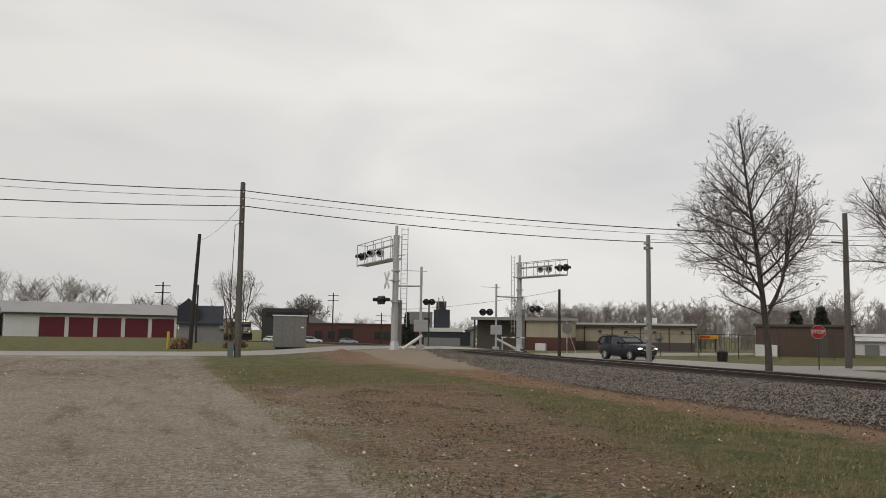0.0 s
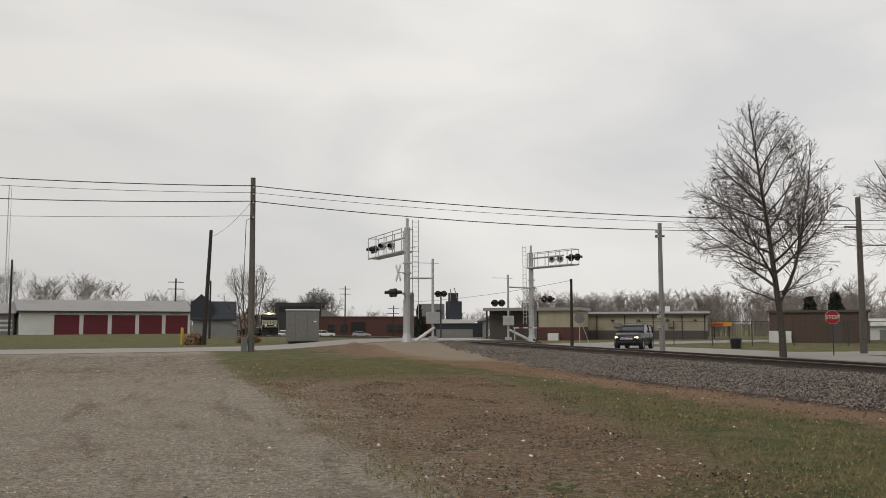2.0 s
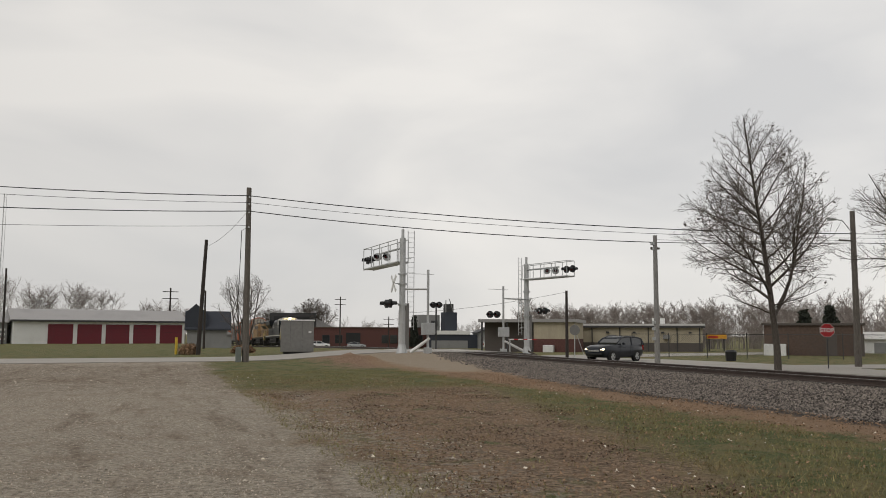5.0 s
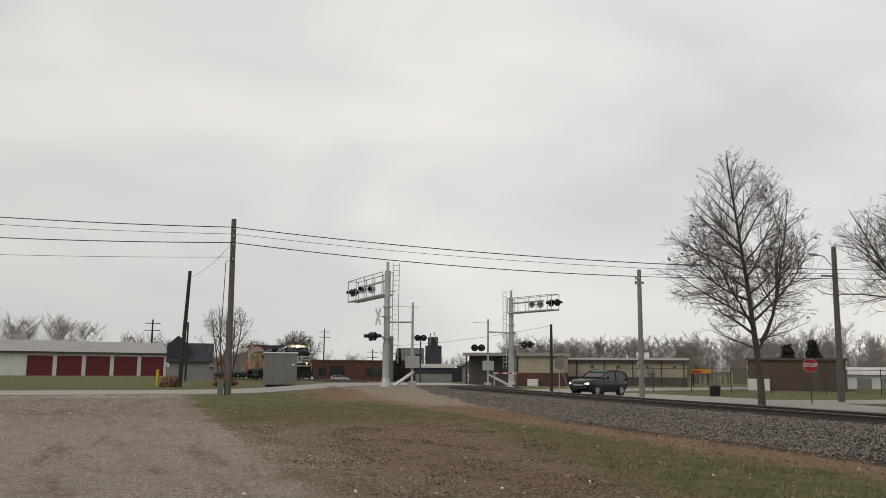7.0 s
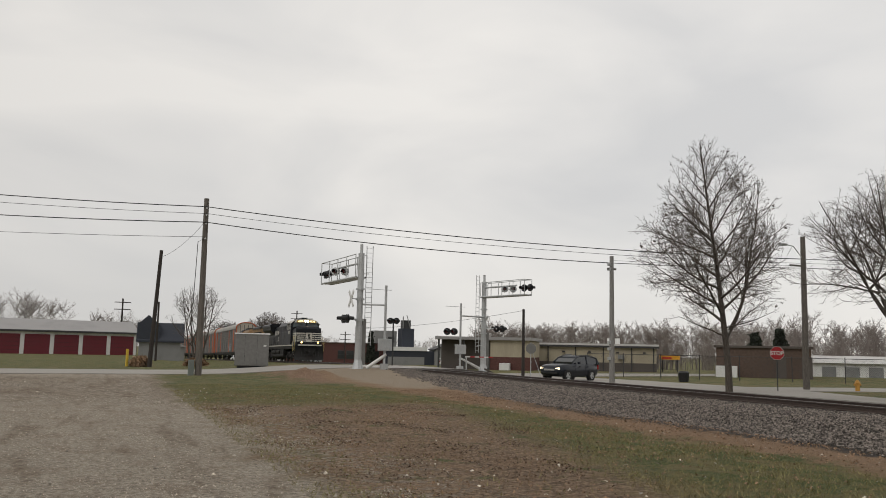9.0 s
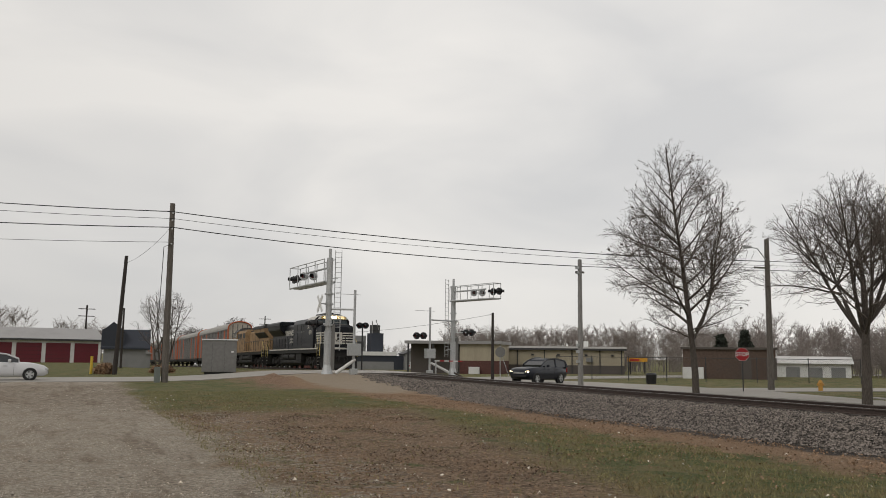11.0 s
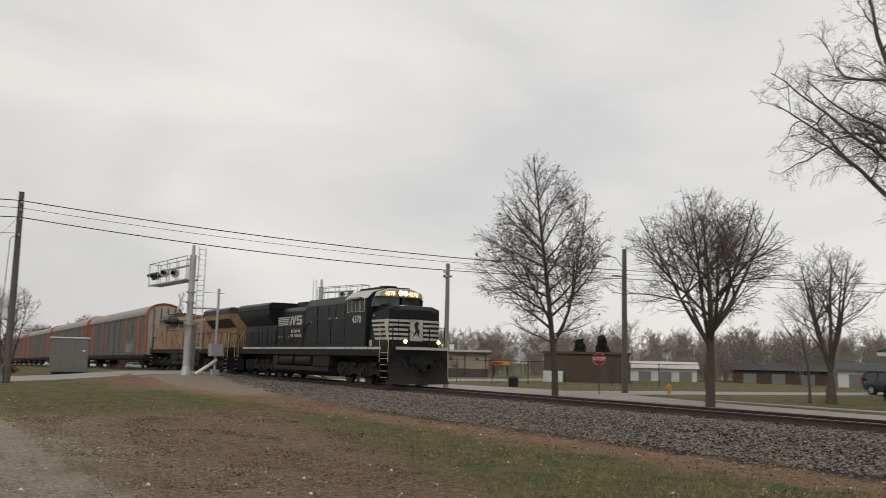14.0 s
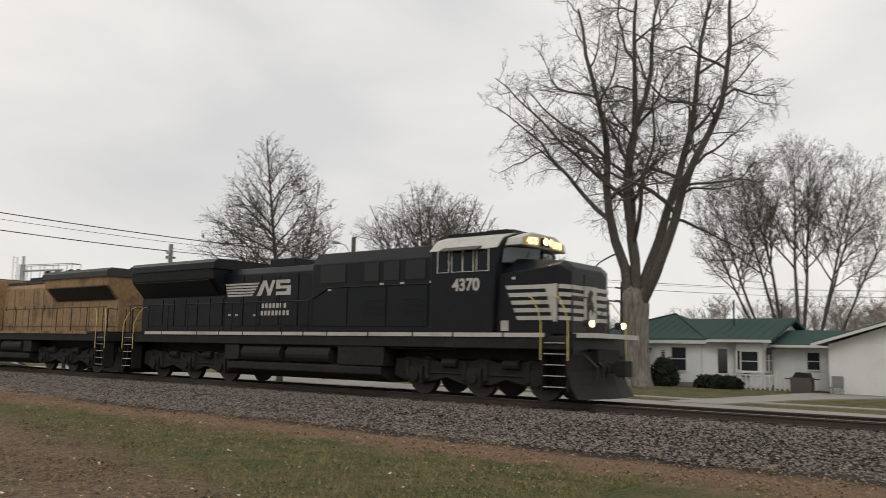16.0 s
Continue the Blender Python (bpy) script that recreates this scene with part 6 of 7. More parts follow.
    part("vent_pipe", MB().tube([(3.0, -1.0, 3.9), (3.0, -1.0, 5.7)], 0.06, 8), DARKGREY, h)
    part("chimney_pipe", MB().tube([(6.5, -3.0, 4.1), (6.5, -3.0, 5.6)], 0.05, 8), DARKGREY, h)
    # link and garage wing
    siding(1.6, 6, -8.2, -3.9, 0.0, 2.75)
    part("link_roof", MB().prism([(0.9, 2.74), (0.9, 2.8), (4.4, 3.75), (8, 3.75), (8, 2.68)], "y", -8.6, -3.9), ROOF_GREEN, h)
    siding(-2.8, 6, -18.0, -8.2, 0.0, 2.75)
    part("garage_roof", MB().prism([(-18.6, 2.7), (-18.6, 2.84), (-13.0, 4.55), (-7.5, 2.84), (-7.5, 2.7), (-13.0, 4.38)], "x", -3.4, 6.5), ROOF_GREEN, h)
    part("gable", MB().prism([(-18.0, 2.75), (-13.0, 4.36), (-8.2, 2.75)], "x", -2.8, -2.65), SIDING, h)
    part("garage_trim", MB().prism([(-7.45, 2.62), (-7.45, 2.78), (-13.0, 4.50), (-13.0, 4.34)], "x", -3.46, -3.4), WHITE, h)
    window_in(h, -6.6, -5.9, 1.6, 1.3, 2.3, "x", WHITE, 1)
    part("door", MB().box(1.55, 1.6, -5.0, -4.15, 0.1, 2.15), WHITE, h)
    part("garage_door", MB().box(-2.86, -2.8, -15.5, -11.2, 0, 2.15), TAN, h)
    for k in range(1, 4):
        part("panel_groove", MB().box(-2.87, -2.86, -15.45, -11.25, k * 0.53, k * 0.53 + 0.02), DARKGREY, h)
    part("wall_lantern", MB().box(-0.4, -0.2, -4.35, -4.1, 2.15, 2.55), BLACK, h)
    return h


white_house()


def shrub(x, y, r, hgt, n, label, seed, leaf=None, group="shrubs by the house"):
    rng = np.random.RandomState(seed)
    s = thing("shrub", pose(x, y, gz(x, y)), label, "shrub", group)
    mb = MB()
    for _ in range(n):
        a, ph = rng.uniform(0, 6.28), np.arccos(rng.uniform(-0.2, 1))
        d = np.array([np.sin(ph) * np.cos(a) * r[0], np.sin(ph) * np.sin(a) * r[1], (0.25 + 0.75 * np.cos(ph)) * hgt]) * rng.uniform(0.75, 1.05)
        t = rng.normal(size=(3, 3)) * 0.09
        mb.add([d + t[0], d + t[1], d + t[2]], [(0, 1, 2)])
    part("leaves", mb, leaf or SHRUB, s)
    core = [[(r[0] * 0.85 * math.cos(a) * k, r[1] * 0.85 * math.sin(a) * k, z * hgt) for a in [2 * math.pi * j / 10 for j in range(10)]] for z, k in ((0, 0.8), (0.4, 1.0), (0.75, 0.75), (0.92, 0.3))]
    part("branches", MB().loft(core), leaf or SHRUB, s)
    return s


shrub(50.4, 22.3, (0.85, 0.85), 1.75, 2500, "clipped dark evergreen shrub by the house wall", 1)
for i_, (yy_) in enumerate((19.4, 18.6, 17.8)):
    shrub(50.6 - 0.2 * i_, yy_ + 0.25, (0.55, 0.7), 0.72, 1600, "low dark hedge in front of the white house", 2 + i_)
shrub(48.5, 26.6, (0.7, 0.7), 1.6, 1500, "dark evergreen shrub on the lawn", 9)
shrub(44.1, 23.4, (0.5, 0.75), 0.7, 1500, "low brown clipped hedge beside the big tree", 14)
shrub(2.35, 66.2, (0.75, 0.6), 0.75, 900, "clump of dry straw-coloured weeds at the pole", 15, LEAF, "weeds by the road")
shrub(6.6, 69.5, (0.9, 0.7), 0.6, 900, "clump of dry brown weeds beside the track", 16, LEAF, "weeds by the road")
gr_ = thing("grill", pose(49.0, 13.6, gz(47, 13)), "grey outdoor cooking grill on the lawn", "grill")
part("body", MB().box(-0.4, 0.4, -0.55, 0.55, 0.0, 0.85), TAN_DARK, gr_, bev=0.03)
part("lid", MB().prism([(-0.45, 0.85), (-0.4, 1.1), (0.25, 1.14), (0.45, 0.85)], "x", -0.35, 0.35), BLACK, gr_)
part("side_shelf", MB().box(-0.3, 0.3, 0.55, 0.85, 0.75, 0.8), DARKGREY, gr_)
part("side_shelf", MB().box(-0.3, 0.3, -0.85, -0.55, 0.75, 0.8), DARKGREY, gr_)
ch_ = thing("garden_chair", pose(48.4, 11.7, gz(47, 11)), "grey garden chair on the lawn", "chair")
part("seat", MB().box(-0.3, 0.3, -0.3, 0.3, 0.38, 0.44), GREY_WALL, ch_)
part("backrest", MB().box(0.25, 0.32, -0.3, 0.3, 0.44, 1.0), GREY_WALL, ch_, bev=0.02)
for a_ in (-0.27, 0.24):
    for b_ in (-0.27, 0.24):
        part("leg", MB().box(a_, a_ + 0.04, b_, b_ + 0.04, 0, 0.4), GREY_WALL, ch_)
rl_ = thing("porch_railing", pose(51.0, 16.6, -0.2, 0, 0, 0), "white wooden porch railing", "railing")
part("top_rail", MB().box(-0.04, 0.04, -2.4, 1.8, 0.82, 0.9), WHITE, rl_)
for k in range(15):
    part("baluster", MB().tube([(0, -2.3 + k * 0.28, 0.0), (0, -2.3 + k * 0.28, 0.25), (0, -2.3 + k * 0.28, 0.45), (0, -2.3 + k * 0.28, 0.85)], 0.05, 6), WHITE, rl_)


# ---- trees ----
def unit(v):
    return v / (np.linalg.norm(v) + 1e-9)


def grow(P, seed):
    """Bare winter tree that fills an envelope env(z) = (axis x, axis y, radius); returns thick and thin meshes.

    stems: (start, direction, length, radius, end direction or None, children)."""
    rng = np.random.RandomState(seed)
    thick, thin = MB(), MB()
    spine = []
    env = P["env"]

    def reach(p, d, most):
        q, st = 0.0, 0.22
        while q < most:
            w = p + d * (q + st)
            ax, ay, r = env(w[2])
            if math.hypot(w[0] - ax, w[1] - ay) > r * (1 + 0.16 * noise.noise((w[0] * 0.5, w[1] * 0.5, w[2] * 0.5 + seed))):
                break
            q += st
        return q

    def limb(p, d, length, r, level, bend=None, kids=None):
        nseg = P["seg"][level]
        pts, q = [p.copy()], p.copy()
        wob = P["wobble"][level]
        for i in range(nseg):
            pull = (bend - d) * 0.45 if bend is not None else 0
            d = unit(d + rng.normal(size=3) * wob + pull + np.array([0, 0, P["up"][level]]))
            q = q + d * length / nseg
            pts.append(q.copy())
        if level == 0:
            spine.extend(a * (1 - u) + b * u for a, b in zip(pts, pts[1:]) for u in (0, 0.25, 0.5, 0.75))
        tip = P["tip"][level]
        tgt = thick if level < P["thick"] else thin
        tgt.tube(pts, r, (9, 6, 4, 3, 3, 3)[level], max(r * tip, P["fine"]), cap=False)
        if level + 1 >= len(P["seg"]):
            return
        n = kids if kids is not None else P["kids"][level] * rng.uniform(0.85, 1.2) * min(1.3, length / P["ref"][level])
        n = max(2, int(n + 0.5))
        a0, fr = rng.uniform(0, 6.28), P["from"][level]
        for k in range(n):
            f = fr + (1 - fr) * (k + rng.uniform(0.2, 0.8)) / n
            x = f * nseg
            i = min(int(x), nseg - 1)
            base = pts[i] + (pts[i + 1] - pts[i]) * (x - i)
            t = unit(pts[i + 1] - pts[i])
            if level == 0:
                a = a0 + k * 2.4
                side = np.array([math.cos(a), math.sin(a), 0.0])
            else:
                side = rng.normal(size=3)
            side = unit(side - t * np.dot(side, t))
            ang = P["lean"](f) if level == 0 else P["angle"][level]
            ang = radians(ang * rng.uniform(0.75, 1.2))
            nd = unit(t * math.cos(ang) + side * math.sin(ang))
            far = reach(base, nd, 9.0)
            ll = length * P["ratio"][level] * (1.15 - 0.6 * f) * rng.uniform(0.75, 1.2)
            if level == 0 and P["fill"]:
                ll = far * rng.uniform(0.78, 1.0)
            ll = max(0.16, min(ll, far * rng.uniform(0.85, 1.08)))
            if level == 0 and ll < 0.3:
                continue
            rr = min(r * (1 + (tip - 1) * f) * 0.7, max(P["fine"] * 1.2, P["rr"][level] * ll ** 1.15))
            limb(base, nd, ll, rr, level + 1)

    for st, d, ln, r, bend, kids in P["stems"]:
        at = np.array(st, float)
        if at[2] > 7 and spine:
            at = min(spine, key=lambda q: np.linalg.norm(q - at))
        limb(at, unit(np.array(d, float)), ln, r, 0, None if bend is None else unit(np.array(bend, float)), kids)
    return thick, thin


def tree(name, x, y, P, seed, bark, label, group=""):
    t = thing(name, pose(x, y, gz(x, y) - 0.1), label, "tree", group)
    a, b = grow(P, seed)
    part("trunk", a, bark, t, smooth=True)
    part("crown", b, TWIG, t, "bare thin winter twigs")
    return t, b


def blob(z0, z1, wide, at, lean=(0, 0), base=(0, 0)):
    """An egg-shaped crown from z0 to z1, widest at the share `at` of its height."""
    def env(z):
        f = (z - z0) / (z1 - z0)
        if f <= 0 or f >= 1:
            return 0, 0, 0.05
        g = f / at if f < at else (1 - f) / (1 - at)
        return base[0] + lean[0] * f, base[1] + lean[1] * f, wide * math.sin(0.5 * math.pi * g) ** 0.72
    return env


COMMON = dict(tip=[0.12, 0.2, 0.3, 0.4, 0.5], thick=2, fine=0.0058, fill=True, up=[0.02, 0.05, 0.04, 0.02, 0.0],
              wobble=[0.03, 0.07, 0.1, 0.14, 0.2], seg=[10, 7, 4, 3, 2], kids=[40, 12, 7, 4], ref=[1, 4.0, 1.8, 0.8],
              ratio=[0.4, 0.5, 0.5, 0.5], angle=[50, 40, 40, 42], rr=[0.013, 0.011, 0.011, 0.012], **{"from": [0.2, 0.15, 0.12, 0.15]})
CONE = dict(COMMON, env=blob(2.3, 13.7, 4.5, 0.36, (-0.35, 0.25), (-0.4, 0.34)), lean=lambda f: 80 - 44 * f,
            stems=[((0, 0, 0), (-0.05, 0.035, 1), 13.1, 0.19, None, 35), ((0.05, -0.05, 3.3), (0.45, -0.38, 0.62), 7.6, 0.095, (0.12, -0.1, 1), 11)])
cone_tree, cone_twigs = tree("bare_tree", 29.3, 34.3, CONE, 11, BARK, "tall bare tree with ascending branches and clinging dry leaves", group="trees along the track")


def clinging_leaves(t, twigs, n, seed):
    """A few dry leaves and seed balls left on the twigs."""
    rng = np.random.RandomState(seed)
    mb = MB()
    for i in rng.randint(0, len(twigs.v), n):
        p, s = np.array(twigs.v[i]), rng.uniform(0.025, 0.055)
        mb.add(p + rng.normal(size=(4, 3)) * s - (0, 0, s), [(0, 1, 2), (0, 2, 3), (0, 3, 1), (1, 3, 2)])
    part("dry_leaves", mb, TWIG, t, "small dark dry leaves on the twigs")


clinging_leaves(cone_tree, cone_twigs, 650, 5)
FORK = [((0.02, 0, 2.7 + 0.12 * k), (0.8 * math.cos(1.05 * k + 0.4), 0.8 * math.sin(1.05 * k + 0.4), 0.8), 6.4, 0.105, (0.48 * math.cos(1.05 * k + 0.4), 0.48 * math.sin(1.05 * k + 0.4), 1), 8) for k in range(6)]
ROUND = dict(COMMON, env=blob(1.9, 10.1, 4.75, 0.40), lean=lambda f: 74 - 34 * f, kids=[20, 11, 7, 4],
             stems=[((0, 0, 0), (0.02, 0, 1), 8.6, 0.22, None, 11)] + FORK, **{"from": [0.3, 0.15, 0.12, 0.15]})
tree("bare_tree", 29.8, 24.6, ROUND, 5, BARK, "bare round-crowned tree between track and street", group="trees along the track")
SMALL = dict(COMMON, env=blob(1.9, 8.9, 3.1, 0.5), lean=lambda f: 62 - 30 * f, kids=[16, 9, 6, 3],
             stems=[((0, 0, 0), (0.03, 0.02, 1), 2.6, 0.33, None, 2)] + [((0.03, 0.02, 1.7 + 0.15 * k), (0.5 * math.cos(1.3 * k), 0.5 * math.sin(1.3 * k), 0.85), 5.8, 0.13, (0.2 * math.cos(1.3 * k), 0.2 * math.sin(1.3 * k), 1), 9) for k in range(5)] + [((-0.4, 1.0, 0), (0.1, 0.1, 1), 4.2, 0.09, None, 8)], **{"from": [0.3, 0.15, 0.12, 0.15]})
tree("bare_tree", 41.6, 26.4, SMALL, 8, BARK, "small bare tree with a forked trunk on the lawn")


def big_tree():
    """A huge old tree: limbs rise close together from one fork and bend outwards high up."""
    t = thing("big_tree", pose(46.5, 22.4, gz(46.5, 22.4) - 0.15), "huge old bare tree, pale trunk and dark upright limbs", "tree")
    rx, ry = 0.434, -0.901

    def way(a, b, z):
        """Across (a) and along (b) the row of limbs."""
        return (a * rx + b * ry * -1.0, a * ry + b * rx, z)
    limbs = [  # start, direction, length, radius, end direction, children
        (way(-0.35, 0.0, 5.6), way(-0.16, 0.05, 1), 19.0, 0.33, way(-0.14, 0.1, 1), 8),
        (way(-0.15, 0.3, 5.8), way(-0.04, 0.16, 1), 20.0, 0.34, way(0.02, 0.2, 1), 8),
        (way(0.1, -0.2, 6.0), way(0.06, -0.1, 1), 20.5, 0.30, way(0.0, -0.1, 1), 8),
        (way(0.3, 0.1, 5.6), way(0.22, 0.06, 1), 20.0, 0.33, way(0.34, 0.0, 1), 9),
        (way(0.45, -0.1, 5.2), way(0.24, -0.2, 1), 19.5, 0.33, way(0.32, -0.3, 1), 8),
        (way(-1.1, 0.1, 10.2), way(-0.75, 0.1, 0.8), 11.6, 0.16, way(-0.62, 0.2, 0.75), 10),
        (way(-1.0, -0.1, 11.6), way(-0.66, -0.2, 0.95), 11.0, 0.14, way(-0.75, -0.3, 0.6), 9),
        (way(-1.5, 0.0, 14.2), way(-0.55, 0.1, 1.0), 8.0, 0.12, way(-0.85, 0.1, 0.7), 8),
        (way(2.2, 0.0, 12.5), way(0.6, 0.2, 0.85), 7.5, 0.12, way(0.8, 0.2, 0.55), 8),
        (way(3.2, 0.0, 15.5), way(0.55, -0.2, 0.9), 7.5, 0.11, way(0.6, -0.1, 0.8), 8),
        (way(1.4, -0.2, 10.6), way(0.95, -0.1, 0.1), 5.5, 0.11, way(0.8, -0.2, -0.45), 6),
        (way(-0.6, 0.2, 8.2), way(-0.8, 0.3, 0.3), 4.0, 0.06, way(-0.6, 0.2, -0.5), 5),
        (way(0.2, 0.6, 9.6), way(0.1, 0.8, 0.8), 11, 0.15, way(0.0, 0.6, 1), 4),
        (way(0.5, -0.6, 9.0), way(0.1, -0.8, 0.8), 11, 0.15, way(0.1, -0.6, 1), 4),
    ]
    P = dict(COMMON, env=blob(4.0, 28.5, 11.2, 0.55), stems=limbs, fill=False, lean=lambda f: 58, kids=[13, 9, 7, 4], ref=[12, 4.5, 2.0, 0.9],
             ratio=[0.36, 0.5, 0.5, 0.5], angle=[55, 48, 48, 48], wobble=[0.12, 0.22, 0.26, 0.28, 0.3], up=[0.0, 0.03, 0.0, -0.04, -0.05], fine=0.0072,
             seg=[11, 8, 5, 3, 2], tip=[0.2, 0.2, 0.3, 0.4, 0.5], **{"from": [0.26, 0.15, 0.12, 0.15]})
    a, b = grow(P, 21)
    trunk = MB()
    rings = []
    for z, r in ((0, 1.15), (0.35, 0.92), (1.0, 0.8), (2.5, 0.72), (4.0, 0.74), (5.0, 0.78), (5.8, 0.66), (6.2, 0.3)):
        rings.append([(r * (1 + 0.13 * math.sin(5 * q + z * 0.3)) * math.cos(q), r * (1 + 0.13 * math.sin(5 * q + z * 0.3)) * math.sin(q), z) for q in [2 * math.pi * k / 24 for k in range(24)]])
    trunk.loft(rings)
    part("trunk", trunk, BARK_PALE, t, "pale furrowed trunk with flared roots", smooth=True)
    part("branchwork", a, BARK_LIMB, t, smooth=True)
    part("crown", b, TWIG, t, "bare thin winter twigs")


# brown limb bark; the darkness of limbs backlit by the sky is put in too
BARK_LIMB = mat("backlit_limb_bark", (0.115, 0.1, 0.086), 0.4, 0.95, big=0.6, fine=9, stretch=(2, 2, 0.5), bump=0.8, dist=0.03, dirt=(0.045, 0.038, 0.032), dirt_amount=0.6)
big_tree()
FAN = dict(COMMON, env=blob(3.5, 21.0, 9.2, 0.62), lean=lambda f: 44 - 10 * f, kids=[20, 9, 7, 4], fill=False, ratio=[0.36, 0.5, 0.5, 0.5], ref=[10, 4.5, 2.0, 0.9], fine=0.0085,
           stems=[((0.25 * k, -0.35 * k + 0.5 * (k % 2), 0), (0.03 * k, -0.05 * k, 1), 19.5 - abs(k) * 0.9, 0.2 - 0.012 * abs(k), (0.055 * k, -0.11 * k + 0.05 * (k % 2), 1), 13) for k in range(-4, 5)], **{"from": [0.46, 0.15, 0.12, 0.15]})
tree("bare_tree", 71.8, 20.0, FAN, 31, BARK, "broad many-stemmed bare tree behind the white house")
YOUNG = dict(COMMON, env=blob(0.8, 7.4, 2.9, 0.6), lean=lambda f: 45, kids=[10, 6, 4, 3], stems=[((0.15 * k, 0.1 * k, 0), (0.16 * k - 0.05, 0.03, 1), 6.6, 0.09, (0.1 * k, 0.02, 1), 8) for k in (-2, -1, 0, 1, 2)], fine=0.008)
tree("bare_tree", 7.2, 76.0, YOUNG, 40, BARK, "bare young many-stemmed tree beside the track")
for i_, (x_, y_, w_, h_) in enumerate(((38.5, 215.0, 6.5, 13.5), (29.5, 232.0, 5.5, 11.5))):
    SPREAD = dict(COMMON, env=blob(2.5, h_, w_, 0.55), lean=lambda f: 62 - 25 * f, kids=[12, 6, 4, 3], fine=0.022, rr=[0.016, 0.016, 0.016, 0.016], wobble=[0.04, 0.12, 0.15, 0.18, 0.2],
                  stems=[((0, 0, 0), (0, 0, 1), h_ * 0.8, 0.4, None, 14)] + [((0, 0, 3.2), (0.6 * math.cos(k * 1.3), 0.6 * math.sin(k * 1.3), 0.7), h_ * 0.62, 0.2, None, 9) for k in range(5)])
    tree("bare_tree", x_, y_, SPREAD, 50 + i_, BARK, "bare spreading tree behind the warehouse")


def far_woods():
    """Bare woods along the horizon: many thin trees in one mesh, nobody could count them."""
    rng = np.random.RandomState(77)
    mb = MB()

    def one(x, y, h, wide):
        z = gz(x, y) - 0.2
        mb.tube([(x, y, z), (x + rng.normal() * 0.2, y, z + h * 0.5), (x + rng.normal() * 0.5, y, z + h * 0.92)], h * 0.011, 3, 0.02, cap=False)
        for k in range(rng.randint(10, 15)):
            f = rng.uniform(0.1, 0.8) if k % 3 else rng.uniform(0.6, 0.9)
            a = rng.uniform(0, 6.28)
            l = h * rng.uniform(0.2, 0.34) * (1.1 - 0.55 * f) * wide
            p = np.array([x, y, z + h * f])
            d = np.array([math.cos(a) * 0.75, math.sin(a) * 0.75, rng.uniform(0.5, 1.0)])
            mb.tube([p, p + d * l * 0.6, p + d * l + (0, 0, 0.15 * l)], h * 0.004, 3, 0.012, cap=False)
            for _ in range(13):
                g = rng.uniform(0.15, 1)
                e = p + d * l * g
                q = rng.normal(size=3) + (0, 0, 0.8)
                mb.tube([e, e + q / np.linalg.norm(q) * l * rng.uniform(0.25, 0.5)], h * 0.0022, 3, 0.008, cap=False)

    def belt(az0, az1, r0, r1, n, h0, h1, wide=1.0):
        for _ in range(n):
            a, r = radians(rng.uniform(az0, az1)), rng.uniform(r0, r1)
            one(r * math.sin(a), r * math.cos(a), rng.uniform(h0, h1) * rng.uniform(0.85, 1.03), wide)

    def stand(az, r, h, wide):
        """One broad tree of its own, with a rounded crown."""
        a = radians(az)
        for _ in range(5):
            one(r * math.sin(a) + rng.normal() * h * 0.1, r * math.cos(a), h * rng.uniform(0.85, 1.0), wide)
    belt(24, 42, 175, 215, 330, 8.5, 11.0)
    belt(41, 66, 105, 150, 470, 5.4, 7.6)
    belt(66, 96, 110, 150, 210, 8, 12.0)
    for az, r, h in ((-10.5, 290, 17), (-9.2, 290, 18.5), (-7.6, 300, 16.5), (-6.6, 300, 16), (-5.2, 300, 17.5), (-4.3, 295, 16), (-3.4, 300, 15.5)):
        stand(az, r, h, 1.5)
    for az in (-0.8, 0.0, 0.9, 1.7):
        stand(az, 300, 12.0, 1.3)
    belt(8, 24, 270, 360, 80, 6, 10, 1.3)
    belt(24, 70, 160, 200, 260, 4.0, 6.5, 1.8)
    belt(42, 66, 100, 125, 130, 3.0, 4.6, 1.7)
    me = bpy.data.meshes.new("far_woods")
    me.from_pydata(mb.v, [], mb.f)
    me.materials.append(TWIG_HAZED)
    tagged(new("far_woods", me), "grey-brown bare woods along the horizon, haze put into the twig colour", "woods", kind="stuff")


far_woods()
EV1, EV2 = (63.46, 66.6), (67.1, 74.15)
for x_, y_, h_, w_ in ((EV1[0], EV1[1], 4.6, 0.85), (EV2[0], EV2[1], 4.4, 1.1), (57.5, 190, 7.5, 1.1)):
    e_ = thing("evergreen_tree", pose(x_, y_, gz(x_, y_)), "dark narrow evergreen tree behind the buildings", "tree", "evergreens")
    rr_ = np.random.RandomState(int(x_))
    mb_ = MB()
    for _ in range(1800):
        f_ = rr_.uniform(0, 1)
        a_ = rr_.uniform(0, 6.28)
        rad_ = w_ * (1 - f_) ** 0.6 * rr_.uniform(0.6, 1.05)
        p_ = np.array([rad_ * math.cos(a_), rad_ * math.sin(a_), h_ * (0.06 + 0.94 * f_)])
        mb_.add(p_ + rr_.normal(size=(3, 3)) * 0.22, [(0, 1, 2)])
    part("crown", mb_, EVERGREEN, e_)
    part("trunk", MB().tube([(0, 0, -0.3), (0, 0, h_ * 0.9)], 0.15, 6, 0.03), BARK, e_)


# ---- cars ----
CHROME = mat("chrome", (0.6, 0.6, 0.6), 0.03, 0.2, 0.9, bump=0)
CARGLASS = glass("tinted_car_glass", (0.02, 0.023, 0.026), 0.03)
CARLAMP = glow("car_headlight_glow", (1.0, 0.8, 0.5), 3)
LAMPGLASS = glass("clear_lamp_glass", (0.5, 0.5, 0.5), 0.1)
TAIL = glass("red_tail_lamp", (0.25, 0.01, 0.01), 0.2)


